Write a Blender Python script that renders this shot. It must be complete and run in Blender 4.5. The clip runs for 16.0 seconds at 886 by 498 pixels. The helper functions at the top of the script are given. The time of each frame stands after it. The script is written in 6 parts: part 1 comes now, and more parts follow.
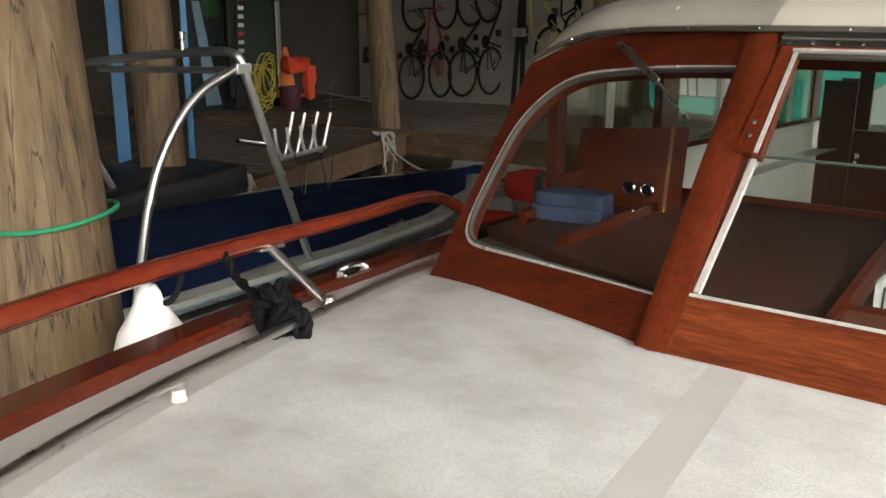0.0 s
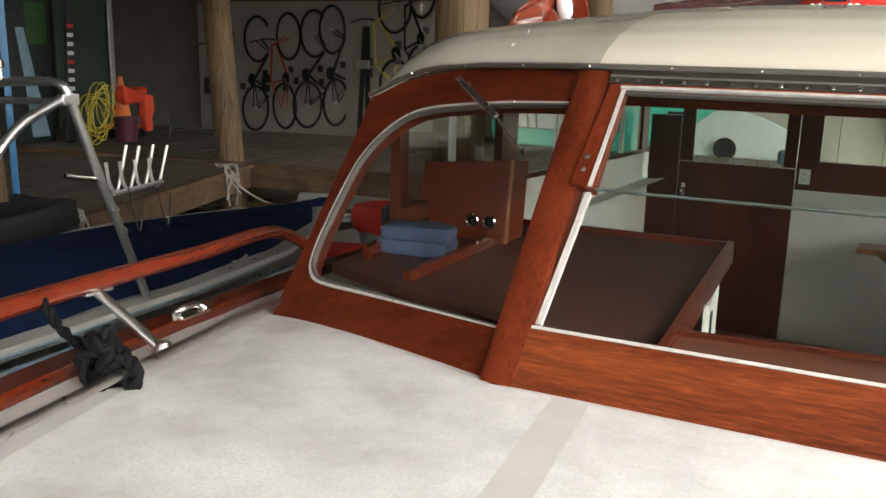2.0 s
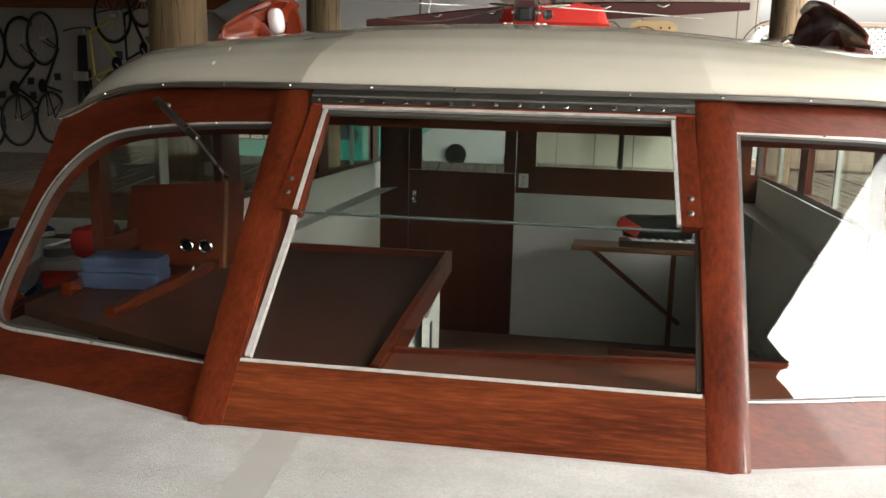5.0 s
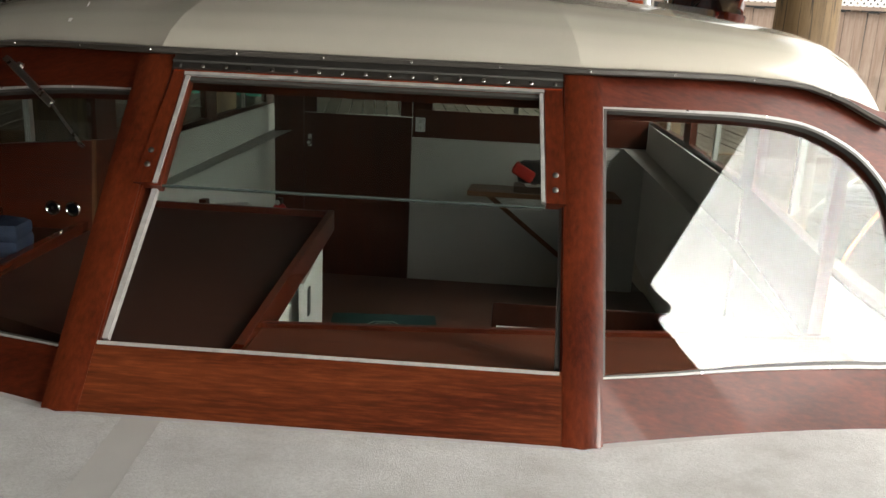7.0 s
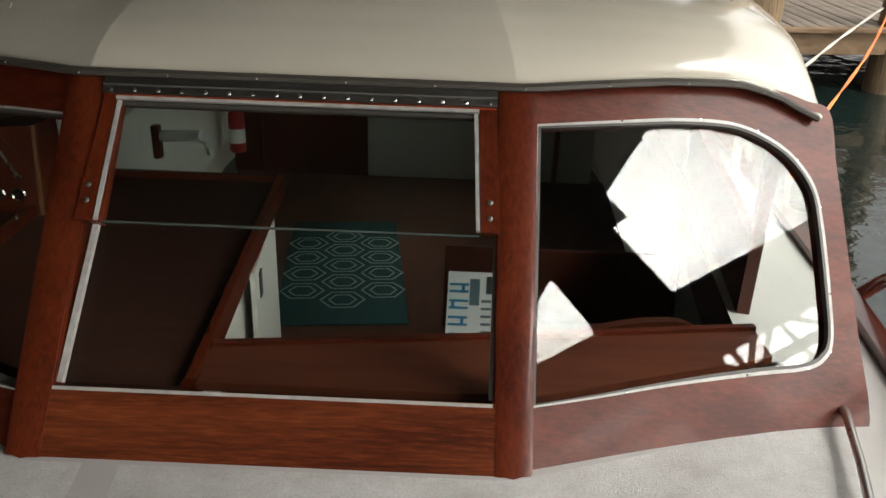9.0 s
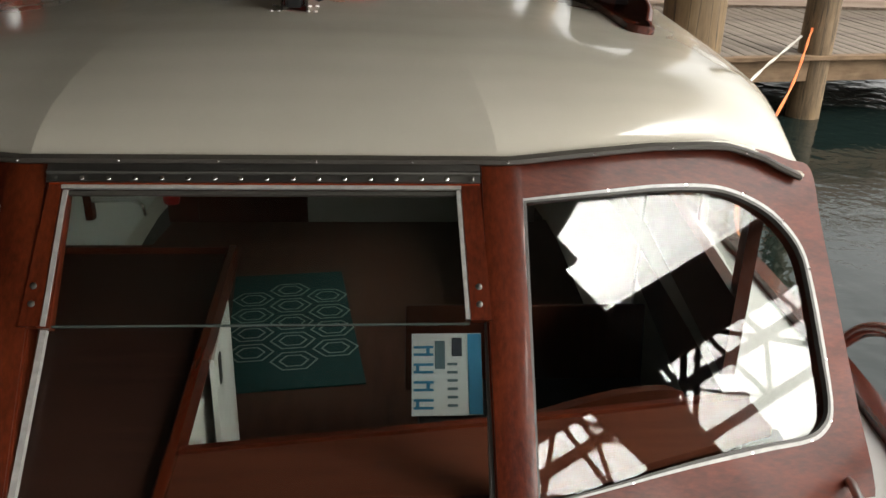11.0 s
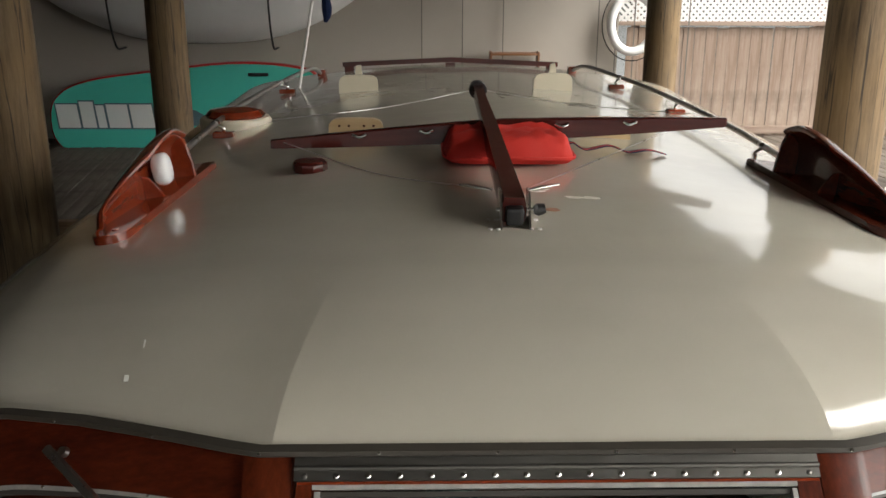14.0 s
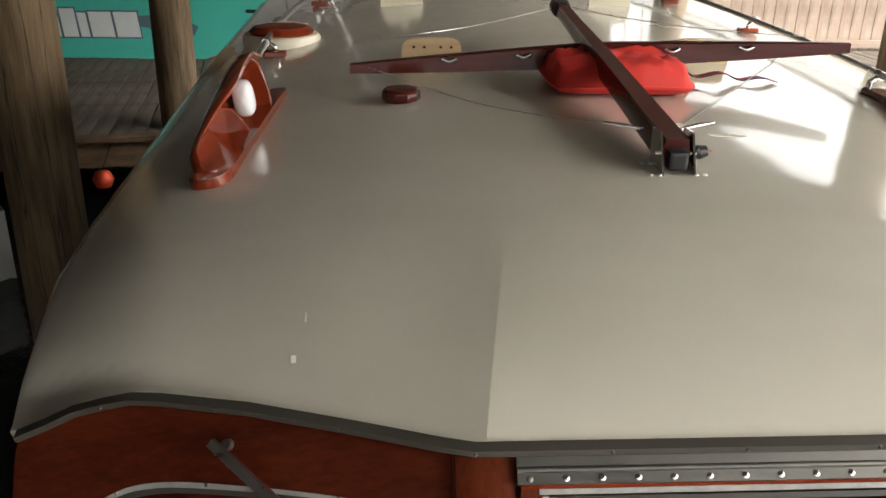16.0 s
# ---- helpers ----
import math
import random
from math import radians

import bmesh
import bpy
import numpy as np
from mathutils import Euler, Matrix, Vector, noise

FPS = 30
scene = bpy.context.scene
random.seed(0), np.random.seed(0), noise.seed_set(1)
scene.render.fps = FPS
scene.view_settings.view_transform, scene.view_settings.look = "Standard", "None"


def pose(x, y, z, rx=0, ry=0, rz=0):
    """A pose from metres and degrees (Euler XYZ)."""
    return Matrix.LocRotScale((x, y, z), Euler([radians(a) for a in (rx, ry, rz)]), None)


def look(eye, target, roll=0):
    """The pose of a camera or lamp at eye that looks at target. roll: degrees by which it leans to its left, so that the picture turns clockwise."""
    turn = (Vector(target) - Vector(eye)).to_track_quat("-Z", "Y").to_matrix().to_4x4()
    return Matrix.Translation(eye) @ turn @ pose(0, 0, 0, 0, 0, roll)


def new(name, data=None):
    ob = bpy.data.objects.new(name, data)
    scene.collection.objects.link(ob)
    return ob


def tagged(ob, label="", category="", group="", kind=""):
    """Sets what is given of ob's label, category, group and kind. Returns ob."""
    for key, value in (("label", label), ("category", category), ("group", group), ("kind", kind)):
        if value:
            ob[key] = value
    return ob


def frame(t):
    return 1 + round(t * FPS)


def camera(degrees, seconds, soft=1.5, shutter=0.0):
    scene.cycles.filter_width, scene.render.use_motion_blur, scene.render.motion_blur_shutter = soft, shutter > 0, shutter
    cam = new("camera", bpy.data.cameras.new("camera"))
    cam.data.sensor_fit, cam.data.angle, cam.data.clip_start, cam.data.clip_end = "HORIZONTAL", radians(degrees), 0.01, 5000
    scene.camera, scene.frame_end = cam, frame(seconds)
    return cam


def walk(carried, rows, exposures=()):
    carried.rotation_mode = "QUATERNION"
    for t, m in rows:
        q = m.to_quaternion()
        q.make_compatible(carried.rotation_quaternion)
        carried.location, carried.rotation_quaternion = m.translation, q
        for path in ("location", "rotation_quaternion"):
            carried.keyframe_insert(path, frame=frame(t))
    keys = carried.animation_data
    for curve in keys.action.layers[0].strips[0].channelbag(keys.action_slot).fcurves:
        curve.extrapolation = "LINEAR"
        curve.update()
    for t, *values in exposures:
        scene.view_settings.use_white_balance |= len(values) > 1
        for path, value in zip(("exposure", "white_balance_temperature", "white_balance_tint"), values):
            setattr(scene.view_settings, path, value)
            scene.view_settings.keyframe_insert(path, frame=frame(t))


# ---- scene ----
cam = camera(53.5, 16.0)
PATH = [
    (0, (0.124, -2.026, 1.575), (-1.042, -0.486, 1.056), 0.4),
    (0.5, (0.085, -2.028, 1.577), (-0.972, -0.405, 1.079), 1.4),
    (1, (0.114, -2.005, 1.58), (-0.896, -0.338, 1.131), 1.4),
    (1.5, (0.114, -2.002, 1.583), (-0.842, -0.303, 1.134), 1.7),
    (2, (0.119, -1.989, 1.581), (-0.77, -0.255, 1.134), 1.4),
    (2.5, (0.121, -1.972, 1.589), (-0.692, -0.198, 1.15), 1.7),
    (3, (0.134, -1.964, 1.585), (-0.606, -0.154, 1.164), 1.6),
    (3.5, (0.134, -1.954, 1.595), (-0.506, -0.105, 1.18), 2.0),
    (4, (0.155, -1.942, 1.599), (-0.384, -0.061, 1.185), 1.7),
    (4.5, (0.169, -1.931, 1.603), (-0.285, -0.027, 1.191), 1.5),
    (5, (0.187, -1.915, 1.607), (-0.174, 0.008, 1.191), 1.3),
    (5.2, (0.193, -1.912, 1.608), (-0.15, 0.014, 1.191), 1.1),
    (7.3, (0.27, -1.861, 1.73), (0.163, 0.035, 1.101), 3.6),
    (7.5, (0.271, -1.856, 1.765), (0.157, 0.019, 1.078), 4.9),
    (8, (0.27, -1.871, 1.94), (0.09, -0.054, 1.124), 2.4),
    (8.5, (0.279, -1.878, 2.035), (0.1, -0.078, 1.181), 1.1),
    (9, (0.313, -1.787, 2.067), (0.253, 0.006, 1.183), 2.0),
    (9.2, (0.314, -1.762, 2.064), (0.296, 0.023, 1.163), 2.0),
    (11.3, (0.178, -1.567, 2.14), (0.276, 0.273, 1.362), 1.6),
    (11.5, (0.168, -1.522, 2.158), (0.206, 0.335, 1.416), 1.2),
    (12, (0.138, -1.424, 2.185), (0.083, 0.452, 1.496), 1.1),
    (12.5, (0.07, -1.388, 2.219), (-0.036, 0.517, 1.62), 1.3),
    (13, (-0.067, -1.351, 2.256), (-0.064, 0.566, 1.685), 0.2),
    (13.5, (-0.167, -1.324, 2.27), (-0.124, 0.588, 1.686), -0.1),
    (14, (-0.251, -1.213, 2.279), (-0.254, 0.699, 1.693), 0.1),
    (14.5, (-0.345, -1.109, 2.28), (-0.316, 0.79, 1.654), 1.8),
    (15, (-0.442, -1.063, 2.281), (-0.389, 0.821, 1.611), 0.6),
    (15.5, (-0.54, -1.017, 2.283), (-0.469, 0.849, 1.565), 0.0),
    (16, (-0.637, -0.97, 2.284), (-0.569, 0.872, 1.508), 0.9),
]
# where the boat lies: its middle line and heading
BERTH = pose(-0.066, 0, 0, 0, 0, 1.15)
walk(cam, [(t, look(eye, target, roll)) for t, eye, target, roll in PATH],
     exposures=[(0.0, 2.95), (2.0, 3.2), (3.5, 3.12), (4.2, 2.82), (5.2, 2.5), (7.3, 1.85), (8.0, 1.85), (9.2, 1.45), (11.5, 1.5), (12.5, 2.05), (14.0, 1.8), (15.0, 2.1), (16.0, 2.45)])

# ---- light ----
def sky_world():
    w = bpy.data.worlds.new("sky")
    scene.world = w
    w.use_nodes = True
    nt = w.node_tree
    sky = nt.nodes.new("ShaderNodeTexSky")
    sky.sky_type, sky.sun_disc = "NISHITA", False
    sky.sun_elevation, sky.sun_rotation = radians(SUN_EL), radians(SUN_ROT)
    sky.air_density, sky.dust_density, sky.ozone_density = 1.0, 6.0, 1.0
    hsv = nt.nodes.new("ShaderNodeHueSaturation")
    hsv.inputs["Saturation"].default_value = 0.08
    nt.links.new(sky.outputs[0], hsv.inputs["Color"])
    bg = nt.nodes["Background"]
    bg.inputs[1].default_value = SKY
    haze = nt.nodes.new("ShaderNodeMix")
    haze.data_type, haze.blend_type = "RGBA", "MULTIPLY"
    haze.inputs[0].default_value = 1.0
    haze.inputs[7].default_value = (1.0, 0.975, 0.925, 1)
    nt.links.new(hsv.outputs[0], haze.inputs[6])
    nt.links.new(haze.outputs[2], bg.inputs[0])


SUN_EL, SUN_ROT, SKY = 42, 115, 0.15
sky_world()
sun = new("sun", bpy.data.lights.new("sun", "SUN"))
sun.data.energy, sun.data.angle, sun.data.color = 0.5, radians(40), (1.0, 0.96, 0.9)
sun.matrix_world = look((9, -4.2, 9), (0, 0, 0))


# ---- materials ----
class Nodes:
    """A small builder for node materials."""

    def __init__(self, name):
        self.m = bpy.data.materials.new(name)
        self.m.use_nodes = True
        self.t = self.m.node_tree
        self.b = self.t.nodes["Principled BSDF"]
        self.out = self.t.nodes["Material Output"]

    def add(self, kind, **inputs):
        n = self.t.nodes.new(kind)
        for k, v in inputs.items():
            n.inputs[k.replace("_", " ")].default_value = v
        return n

    def link(self, a, b):
        self.t.links.new(a, b)

    def coords(self, scale=(1, 1, 1), world=False):
        c = self.add("ShaderNodeNewGeometry").outputs["Position"] if world else self.add("ShaderNodeTexCoord").outputs["Object"]
        mp = self.add("ShaderNodeMapping", Scale=scale)
        self.link(c, mp.inputs[0])
        return mp.outputs[0]

    def noise(self, vec, scale=5.0, detail=4.0, rough=0.55):
        n = self.add("ShaderNodeTexNoise", Scale=scale, Detail=detail, Roughness=rough)
        self.link(vec, n.inputs["Vector"])
        return n.outputs["Fac"]

    def ramp(self, fac, stops):
        r = self.add("ShaderNodeValToRGB")
        e = r.color_ramp.elements
        while len(e) < len(stops):
            e.new(0.5)
        for k, (p, c) in zip(e, stops):
            k.position, k.color = p, (*c, 1) if len(c) == 3 else c
        self.link(fac, r.inputs[0])
        return r.outputs[0]

    def mix(self, fac, a, b, mode="MIX"):
        n = self.t.nodes.new("ShaderNodeMix")
        n.data_type, n.blend_type = "RGBA", mode
        for v, s in ((fac, n.inputs[0]), (a, n.inputs[6]), (b, n.inputs[7])):
            if isinstance(v, (int, float)):
                s.default_value = v
            elif isinstance(v, tuple):
                s.default_value = (*v, 1)
            else:
                self.link(v, s)
        return n.outputs[2]

    def bump(self, height, strength=0.3, distance=0.002):
        n = self.add("ShaderNodeBump", Strength=strength, Distance=distance)
        self.link(height, n.inputs["Height"])
        self.link(n.outputs[0], self.b.inputs["Normal"])

    def base(self, colour, rough=0.5, metal=0.0, coat=0.0, coat_rough=0.05, spec=0.5):
        for v, k in ((colour, "Base Color"), (rough, "Roughness"), (metal, "Metallic")):
            if isinstance(v, tuple):
                self.b.inputs[k].default_value = (*v, 1)
            elif isinstance(v, (int, float)):
                self.b.inputs[k].default_value = v
            else:
                self.link(v, self.b.inputs[k])
        self.b.inputs["Coat Weight"].default_value = coat
        self.b.inputs["Coat Roughness"].default_value = coat_rough
        self.b.inputs["Specular IOR Level"].default_value = spec
        return self.m


def wood(name, dark, mid, light, along=(1, 1, 1), rough=0.45, coat=0.0, bump=0.15, grain=40, world=False, spots=0.0):
    """Wood whose grain runs along the axis with the smallest number in along."""
    n = Nodes(name)
    v = n.coords(along, world)
    fine = n.noise(v, grain, 6, 0.65)
    broad = n.noise(v, grain * 0.12, 3)
    c = n.ramp(fine, [(0.3, dark), (0.5, mid), (0.72, light)])
    c = n.mix(0.45, c, n.ramp(broad, [(0.3, dark), (0.7, light)]))
    if spots:
        s = n.noise(n.coords((1, 1, 1), world), 3.0, 5)
        c = n.mix(n.ramp(s, [(0.5, (0, 0, 0)), (0.75, (spots, spots, spots))]), c, tuple(x * 0.35 for x in dark))
    n.bump(fine, bump, 0.002)
    return n.base(c, rough, coat=coat, spec=0.22)


def paint(name, colour, rough=0.4, coat=0.0, vary=0.12, scale=3.0, bump=0.05, bump_scale=60):
    n = Nodes(name)
    v = n.coords()
    f = n.noise(v, scale, 5)
    c = n.mix(f, tuple(x * (1 - vary) for x in colour), tuple(min(1, x * (1 + vary * 0.6)) for x in colour))
    n.bump(n.noise(v, bump_scale, 3), bump, 0.002)
    r = n.ramp(n.noise(v, scale * 2.3, 4), [(0.2, (rough * 0.8,) * 3), (0.8, (min(1, rough * 1.25),) * 3)])
    return n.base(c, r, coat=coat)


def metal(name, colour, rough=0.2):
    n = Nodes(name)
    f = n.noise(n.coords(), 30, 4)
    r = n.ramp(f, [(0.3, (rough * 0.85,) * 3), (0.75, (rough * 1.3,) * 3)])
    return n.base(colour, r, metal=1.0)


def glass(name, tint=(0.90, 0.93, 0.91)):
    n = Nodes(name)
    lw = n.add("ShaderNodeLayerWeight", Blend=0.5)
    pw = n.add("ShaderNodeMath")
    pw.operation, pw.inputs[1].default_value = "POWER", 5.0
    n.link(lw.outputs["Facing"], pw.inputs[0])
    ma = n.add("ShaderNodeMath")
    ma.operation, ma.inputs[1].default_value, ma.inputs[2].default_value = "MULTIPLY_ADD", 0.7, 0.024
    n.link(pw.outputs[0], ma.inputs[0])
    clear = n.add("ShaderNodeBsdfTransparent", Color=(*tint, 1))
    gloss = n.add("ShaderNodeBsdfGlossy", Roughness=0.0)
    mx = n.add("ShaderNodeMixShader")
    n.link(ma.outputs[0], mx.inputs[0])
    n.link(clear.outputs[0], mx.inputs[1])
    n.link(gloss.outputs[0], mx.inputs[2])
    n.link(mx.outputs[0], n.out.inputs[0])
    return n.m


def nonskid():
    n = Nodes("white nonskid deck paint")
    v = n.coords()
    dirt = n.noise(v, 3.2, 7, 0.66)
    c = n.ramp(dirt, [(0.30, (0.34, 0.325, 0.295)), (0.47, (0.55, 0.545, 0.525)), (0.66, (0.71, 0.71, 0.69))])
    fine = n.noise(v, 170, 5, 0.75)
    c = n.mix(n.ramp(fine, [(0.35, (0.55,) * 3), (0.58, (0, 0, 0))]), c, (0.42, 0.41, 0.39))
    n.bump(fine, 0.9, 0.004)
    return n.base(c, 0.55)


def gelcoat():
    n = Nodes("cream gelcoat")
    v = n.coords()
    f = n.noise(v, 1.6, 4)
    c = n.ramp(f, [(0.3, (0.505, 0.476, 0.395)), (0.7, (0.575, 0.546, 0.462))])
    n.bump(n.noise(v, 4.0, 3), 0.06, 0.02)
    r = n.ramp(n.noise(v, 9, 5), [(0.35, (0.10,) * 3), (0.7, (0.19,) * 3)])
    return n.base(c, r, coat=0.5, coat_rough=0.04)


def pile_wood():
    n = Nodes("weathered pile wood")
    v = n.coords((1, 1, 0.1))
    fine = n.noise(v, 22, 8, 0.7)
    c = n.ramp(fine, [(0.28, (0.035, 0.022, 0.012)), (0.42, (0.10, 0.066, 0.034)), (0.6, (0.17, 0.115, 0.062)), (0.8, (0.25, 0.19, 0.12))])
    broad = n.noise(n.coords((1, 1, 0.35)), 2.5, 4)
    c = n.mix(n.ramp(broad, [(0.45, (0, 0, 0)), (0.7, (0.7,) * 3)]), c, (0.22, 0.135, 0.05))
    crack = n.noise(n.coords((1, 1, 0.04)), 14, 3, 0.5)
    line = n.ramp(crack, [(0.485, (0, 0, 0)), (0.5, (1, 1, 1)), (0.515, (0, 0, 0))])
    c = n.mix(line, c, (0.03, 0.02, 0.012))
    n.bump(fine, 0.5, 0.006)
    return n.base(c, 0.75)


def water_mat():
    n = Nodes("dark harbour water")
    n.bump(n.noise(n.coords((1, 1, 1), True), 2.2, 4), 0.35, 0.05)
    return n.base((0.006, 0.012, 0.011), 0.06)


MAHOGANY = wood("varnished mahogany", (0.030, 0.0045, 0.002), (0.078, 0.0115, 0.004), (0.135, 0.024, 0.008), (0.07, 1, 1), 0.42, 0.05, 0.08, 120)
MAHOGANY_UP = wood("varnished mahogany upright", (0.032, 0.005, 0.002), (0.085, 0.013, 0.0045), (0.15, 0.028, 0.009), (1, 0.6, 0.07), 0.34, 0.2, 0.08, 120)
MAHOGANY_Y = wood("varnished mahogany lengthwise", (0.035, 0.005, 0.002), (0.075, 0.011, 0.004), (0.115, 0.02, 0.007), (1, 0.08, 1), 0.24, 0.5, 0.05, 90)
MAHOGANY_DULL = wood("dark satin mahogany", (0.03, 0.012, 0.009), (0.06, 0.024, 0.017), (0.09, 0.036, 0.026), (0.1, 1, 1), 0.4, 0.1, 0.08, 26)
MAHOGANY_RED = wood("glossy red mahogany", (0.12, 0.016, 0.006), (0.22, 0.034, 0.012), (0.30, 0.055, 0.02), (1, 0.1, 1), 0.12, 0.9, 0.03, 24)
SPAR_WOOD = wood("dark red varnished spar", (0.03, 0.005, 0.004), (0.06, 0.009, 0.007), (0.095, 0.016, 0.011), (0.1, 1, 1), 0.25, 0.3, 0.04, 24)
GELCOAT = gelcoat()
NONSKID = nonskid()
DECK_PAINT = paint("smooth off-white deck paint", (0.50, 0.49, 0.465), 0.45, 0, 0.15, 5)
WHITE_PAINT = paint("white cabin paint", (0.75, 0.74, 0.70), 0.45)
HULL_PAINT = paint("pale hull paint", (0.62, 0.58, 0.5), 0.35)
STEEL = metal("stainless steel", (0.50, 0.485, 0.46), 0.3)
CHROME = metal("polished chrome", (0.75, 0.75, 0.73), 0.08)
BEAD = paint("weathered bright metal bead", (0.40, 0.39, 0.365), 0.35, 0, 0.45, 60)
ALU = metal("brushed aluminium trim", (0.62, 0.61, 0.58), 0.4)
HINGE_METAL = metal("tarnished hinge metal", (0.17, 0.165, 0.15), 0.42)
GLASS = glass("window glass")
RUBBER = paint("dark grey rubber", (0.055, 0.05, 0.043), 0.55)
BLACK = paint("black plastic", (0.012, 0.012, 0.013), 0.45)
PILE = pile_wood()
DOCK_WOOD = wood("grey dock planks", (0.07, 0.058, 0.046), (0.135, 0.113, 0.09), (0.21, 0.18, 0.15), (1, 0.08, 1), 0.8, 0, 0.5, 18, spots=0.6)
DOCK_BEAM = wood("brown dock beam", (0.09, 0.055, 0.032), (0.17, 0.11, 0.065), (0.26, 0.18, 0.11), (0.08, 1, 1), 0.8, 0, 0.5, 18, spots=0.6)
FENCE_WOOD = wood("weathered cedar fence", (0.16, 0.10, 0.07), (0.30, 0.225, 0.175), (0.42, 0.35, 0.29), (1, 1, 0.07), 0.85, 0, 0.4, 16, spots=0.5)
WALL_PAINT = paint("taupe boathouse wall", (0.37, 0.335, 0.29), 0.8, 0, 0.1, 1.2, 0.2, 40)
DARK_WALL = paint("dark stained boathouse boards", (0.055, 0.048, 0.04), 0.8, 0, 0.2, 1.2)
# paler than the walls: light bounced up to the roof is put into this colour
CEILING_BOARDS = paint("roof boards paled for bounced light", (0.20, 0.175, 0.15), 0.8, 0, 0.25, 1.5)
WATER = water_mat()
MAHOGANY_RAIL = wood("red varnished hand rail", (0.075, 0.010, 0.005), (0.125, 0.018, 0.008), (0.17, 0.03, 0.013), (1, 0.12, 1), 0.24, 0.5, 0.04, 50)
MAHOGANY_LOW = wood("mahogany with lively grain", (0.016, 0.003, 0.0015), (0.085, 0.0145, 0.005), (0.22, 0.055, 0.017), (0.085, 1, 1), 0.34, 0.22, 0.10, 170)
MAHOGANY_INT = wood("dark interior mahogany", (0.033, 0.008, 0.005), (0.066, 0.017, 0.009), (0.10, 0.028, 0.014), (1, 1, 0.12), 0.35, 0.25, 0.06, 28)
MAHOGANY_SHELF = wood("dull red mahogany shelf", (0.07, 0.018, 0.009), (0.12, 0.032, 0.016), (0.17, 0.05, 0.026), (0.15, 1, 1), 0.45, 0.1, 0.06, 28)
FLOOR_WOOD = wood("dark floor planks", (0.06, 0.026, 0.018), (0.10, 0.044, 0.03), (0.14, 0.066, 0.044), (1, 0.1, 1), 0.5, 0, 0.1, 22)
TABLE_WOOD = wood("brown table wood", (0.11, 0.045, 0.02), (0.19, 0.085, 0.04), (0.27, 0.13, 0.065), (0.12, 1, 1), 0.4, 0.2, 0.06, 28)
PALE_WOOD = wood("pale plywood", (0.45, 0.31, 0.16), (0.55, 0.40, 0.22), (0.64, 0.49, 0.29), (0.15, 1, 1), 0.4, 0.2, 0.06, 28)
RUST_WOOD = wood("rusty brown timber", (0.10, 0.03, 0.012), (0.17, 0.055, 0.022), (0.23, 0.08, 0.035), (0.1, 1, 1), 0.7, 0, 0.2, 14)
FENCE_RAIL = wood("weathered fence rail", (0.18, 0.12, 0.09), (0.30, 0.23, 0.18), (0.4, 0.33, 0.28), (0.07, 1, 1), 0.85, 0, 0.4, 16)
MOULDING = paint("grey-brown moulding", (0.055, 0.048, 0.038), 0.5)
GLASS_EDGE = paint("greenish glass edge", (0.06, 0.078, 0.07), 0.2)
CREAM_PAINT = paint("cream paint", (0.66, 0.60, 0.46), 0.35, 0.2)
PATCH = paint("pale filler", (0.72, 0.68, 0.6), 0.6, 0, 0.3, 40)
PATCH_RED = paint("red primer scuff", (0.36, 0.17, 0.10), 0.6, 0, 0.4, 60)
LAMP_WHITE = paint("white lamp glass", (0.8, 0.8, 0.8), 0.15, 0.5)
WHITE_GREY = paint("pale grey-white paint", (0.52, 0.51, 0.49), 0.45)
FENDER_WHITE = paint("white vinyl", (0.74, 0.73, 0.68), 0.35, 0, 0.12, 8)
RED_FABRIC = paint("bright red fabric", (0.62, 0.03, 0.02), 0.7, 0, 0.2, 8, 0.5, 200)
RED_ORANGE = paint("orange-red vinyl", (0.70, 0.07, 0.025), 0.55, 0, 0.2, 6)
RED_PAINT = paint("red paint", (0.50, 0.03, 0.03), 0.35)
ORANGE = paint("orange plastic", (0.80, 0.20, 0.05), 0.5, 0, 0.2, 6)
MAROON = paint("maroon plastic", (0.10, 0.02, 0.03), 0.45)
YELLOW = paint("yellow", (0.62, 0.50, 0.06), 0.45, 0, 0.2, 9)
NAVY = paint("navy cloth", (0.012, 0.02, 0.06), 0.8, 0, 0.2, 20)
NAVY_CANVAS = paint("navy canvas", (0.010, 0.022, 0.065), 0.75, 0, 0.25, 2.5, 0.4, 180)
TOWEL = paint("slate blue towel", (0.055, 0.068, 0.12), 0.95, 0, 0.35, 14, 1.0, 260)
RUG = paint("dark teal rug", (0.030, 0.085, 0.085), 0.95, 0, 0.3, 20, 0.8, 300)
RUG_LINE = paint("pale rug line", (0.30, 0.40, 0.36), 0.95, 0, 0.2, 30)
LEATHER = paint("brown leather", (0.09, 0.045, 0.03), 0.5)
PAPER = paint("white paper", (0.72, 0.74, 0.74), 0.6)
INK = paint("dark ink", (0.02, 0.025, 0.04), 0.6)
BLUE_INK = paint("blue print", (0.03, 0.22, 0.40), 0.5)
ROPE_BLACK = paint("black rope", (0.005, 0.005, 0.006), 0.8, 0, 0.3, 60)
ROPE_WHITE = paint("grey-white rope", (0.45, 0.43, 0.38), 0.9, 0, 0.3, 60)
ROPE_GREEN = paint("bright green rope", (0.02, 0.24, 0.11), 0.8, 0, 0.3, 60)
PALE_BLUE = paint("pale blue gelcoat", (0.22, 0.33, 0.41), 0.3, 0.2)
GUNWALE = paint("weathered white gelcoat", (0.58, 0.57, 0.53), 0.4, 0, 0.2, 5)
DINGHY_WHITE = paint("dirty white fibreglass", (0.42, 0.42, 0.40), 0.5, 0, 0.25, 4)
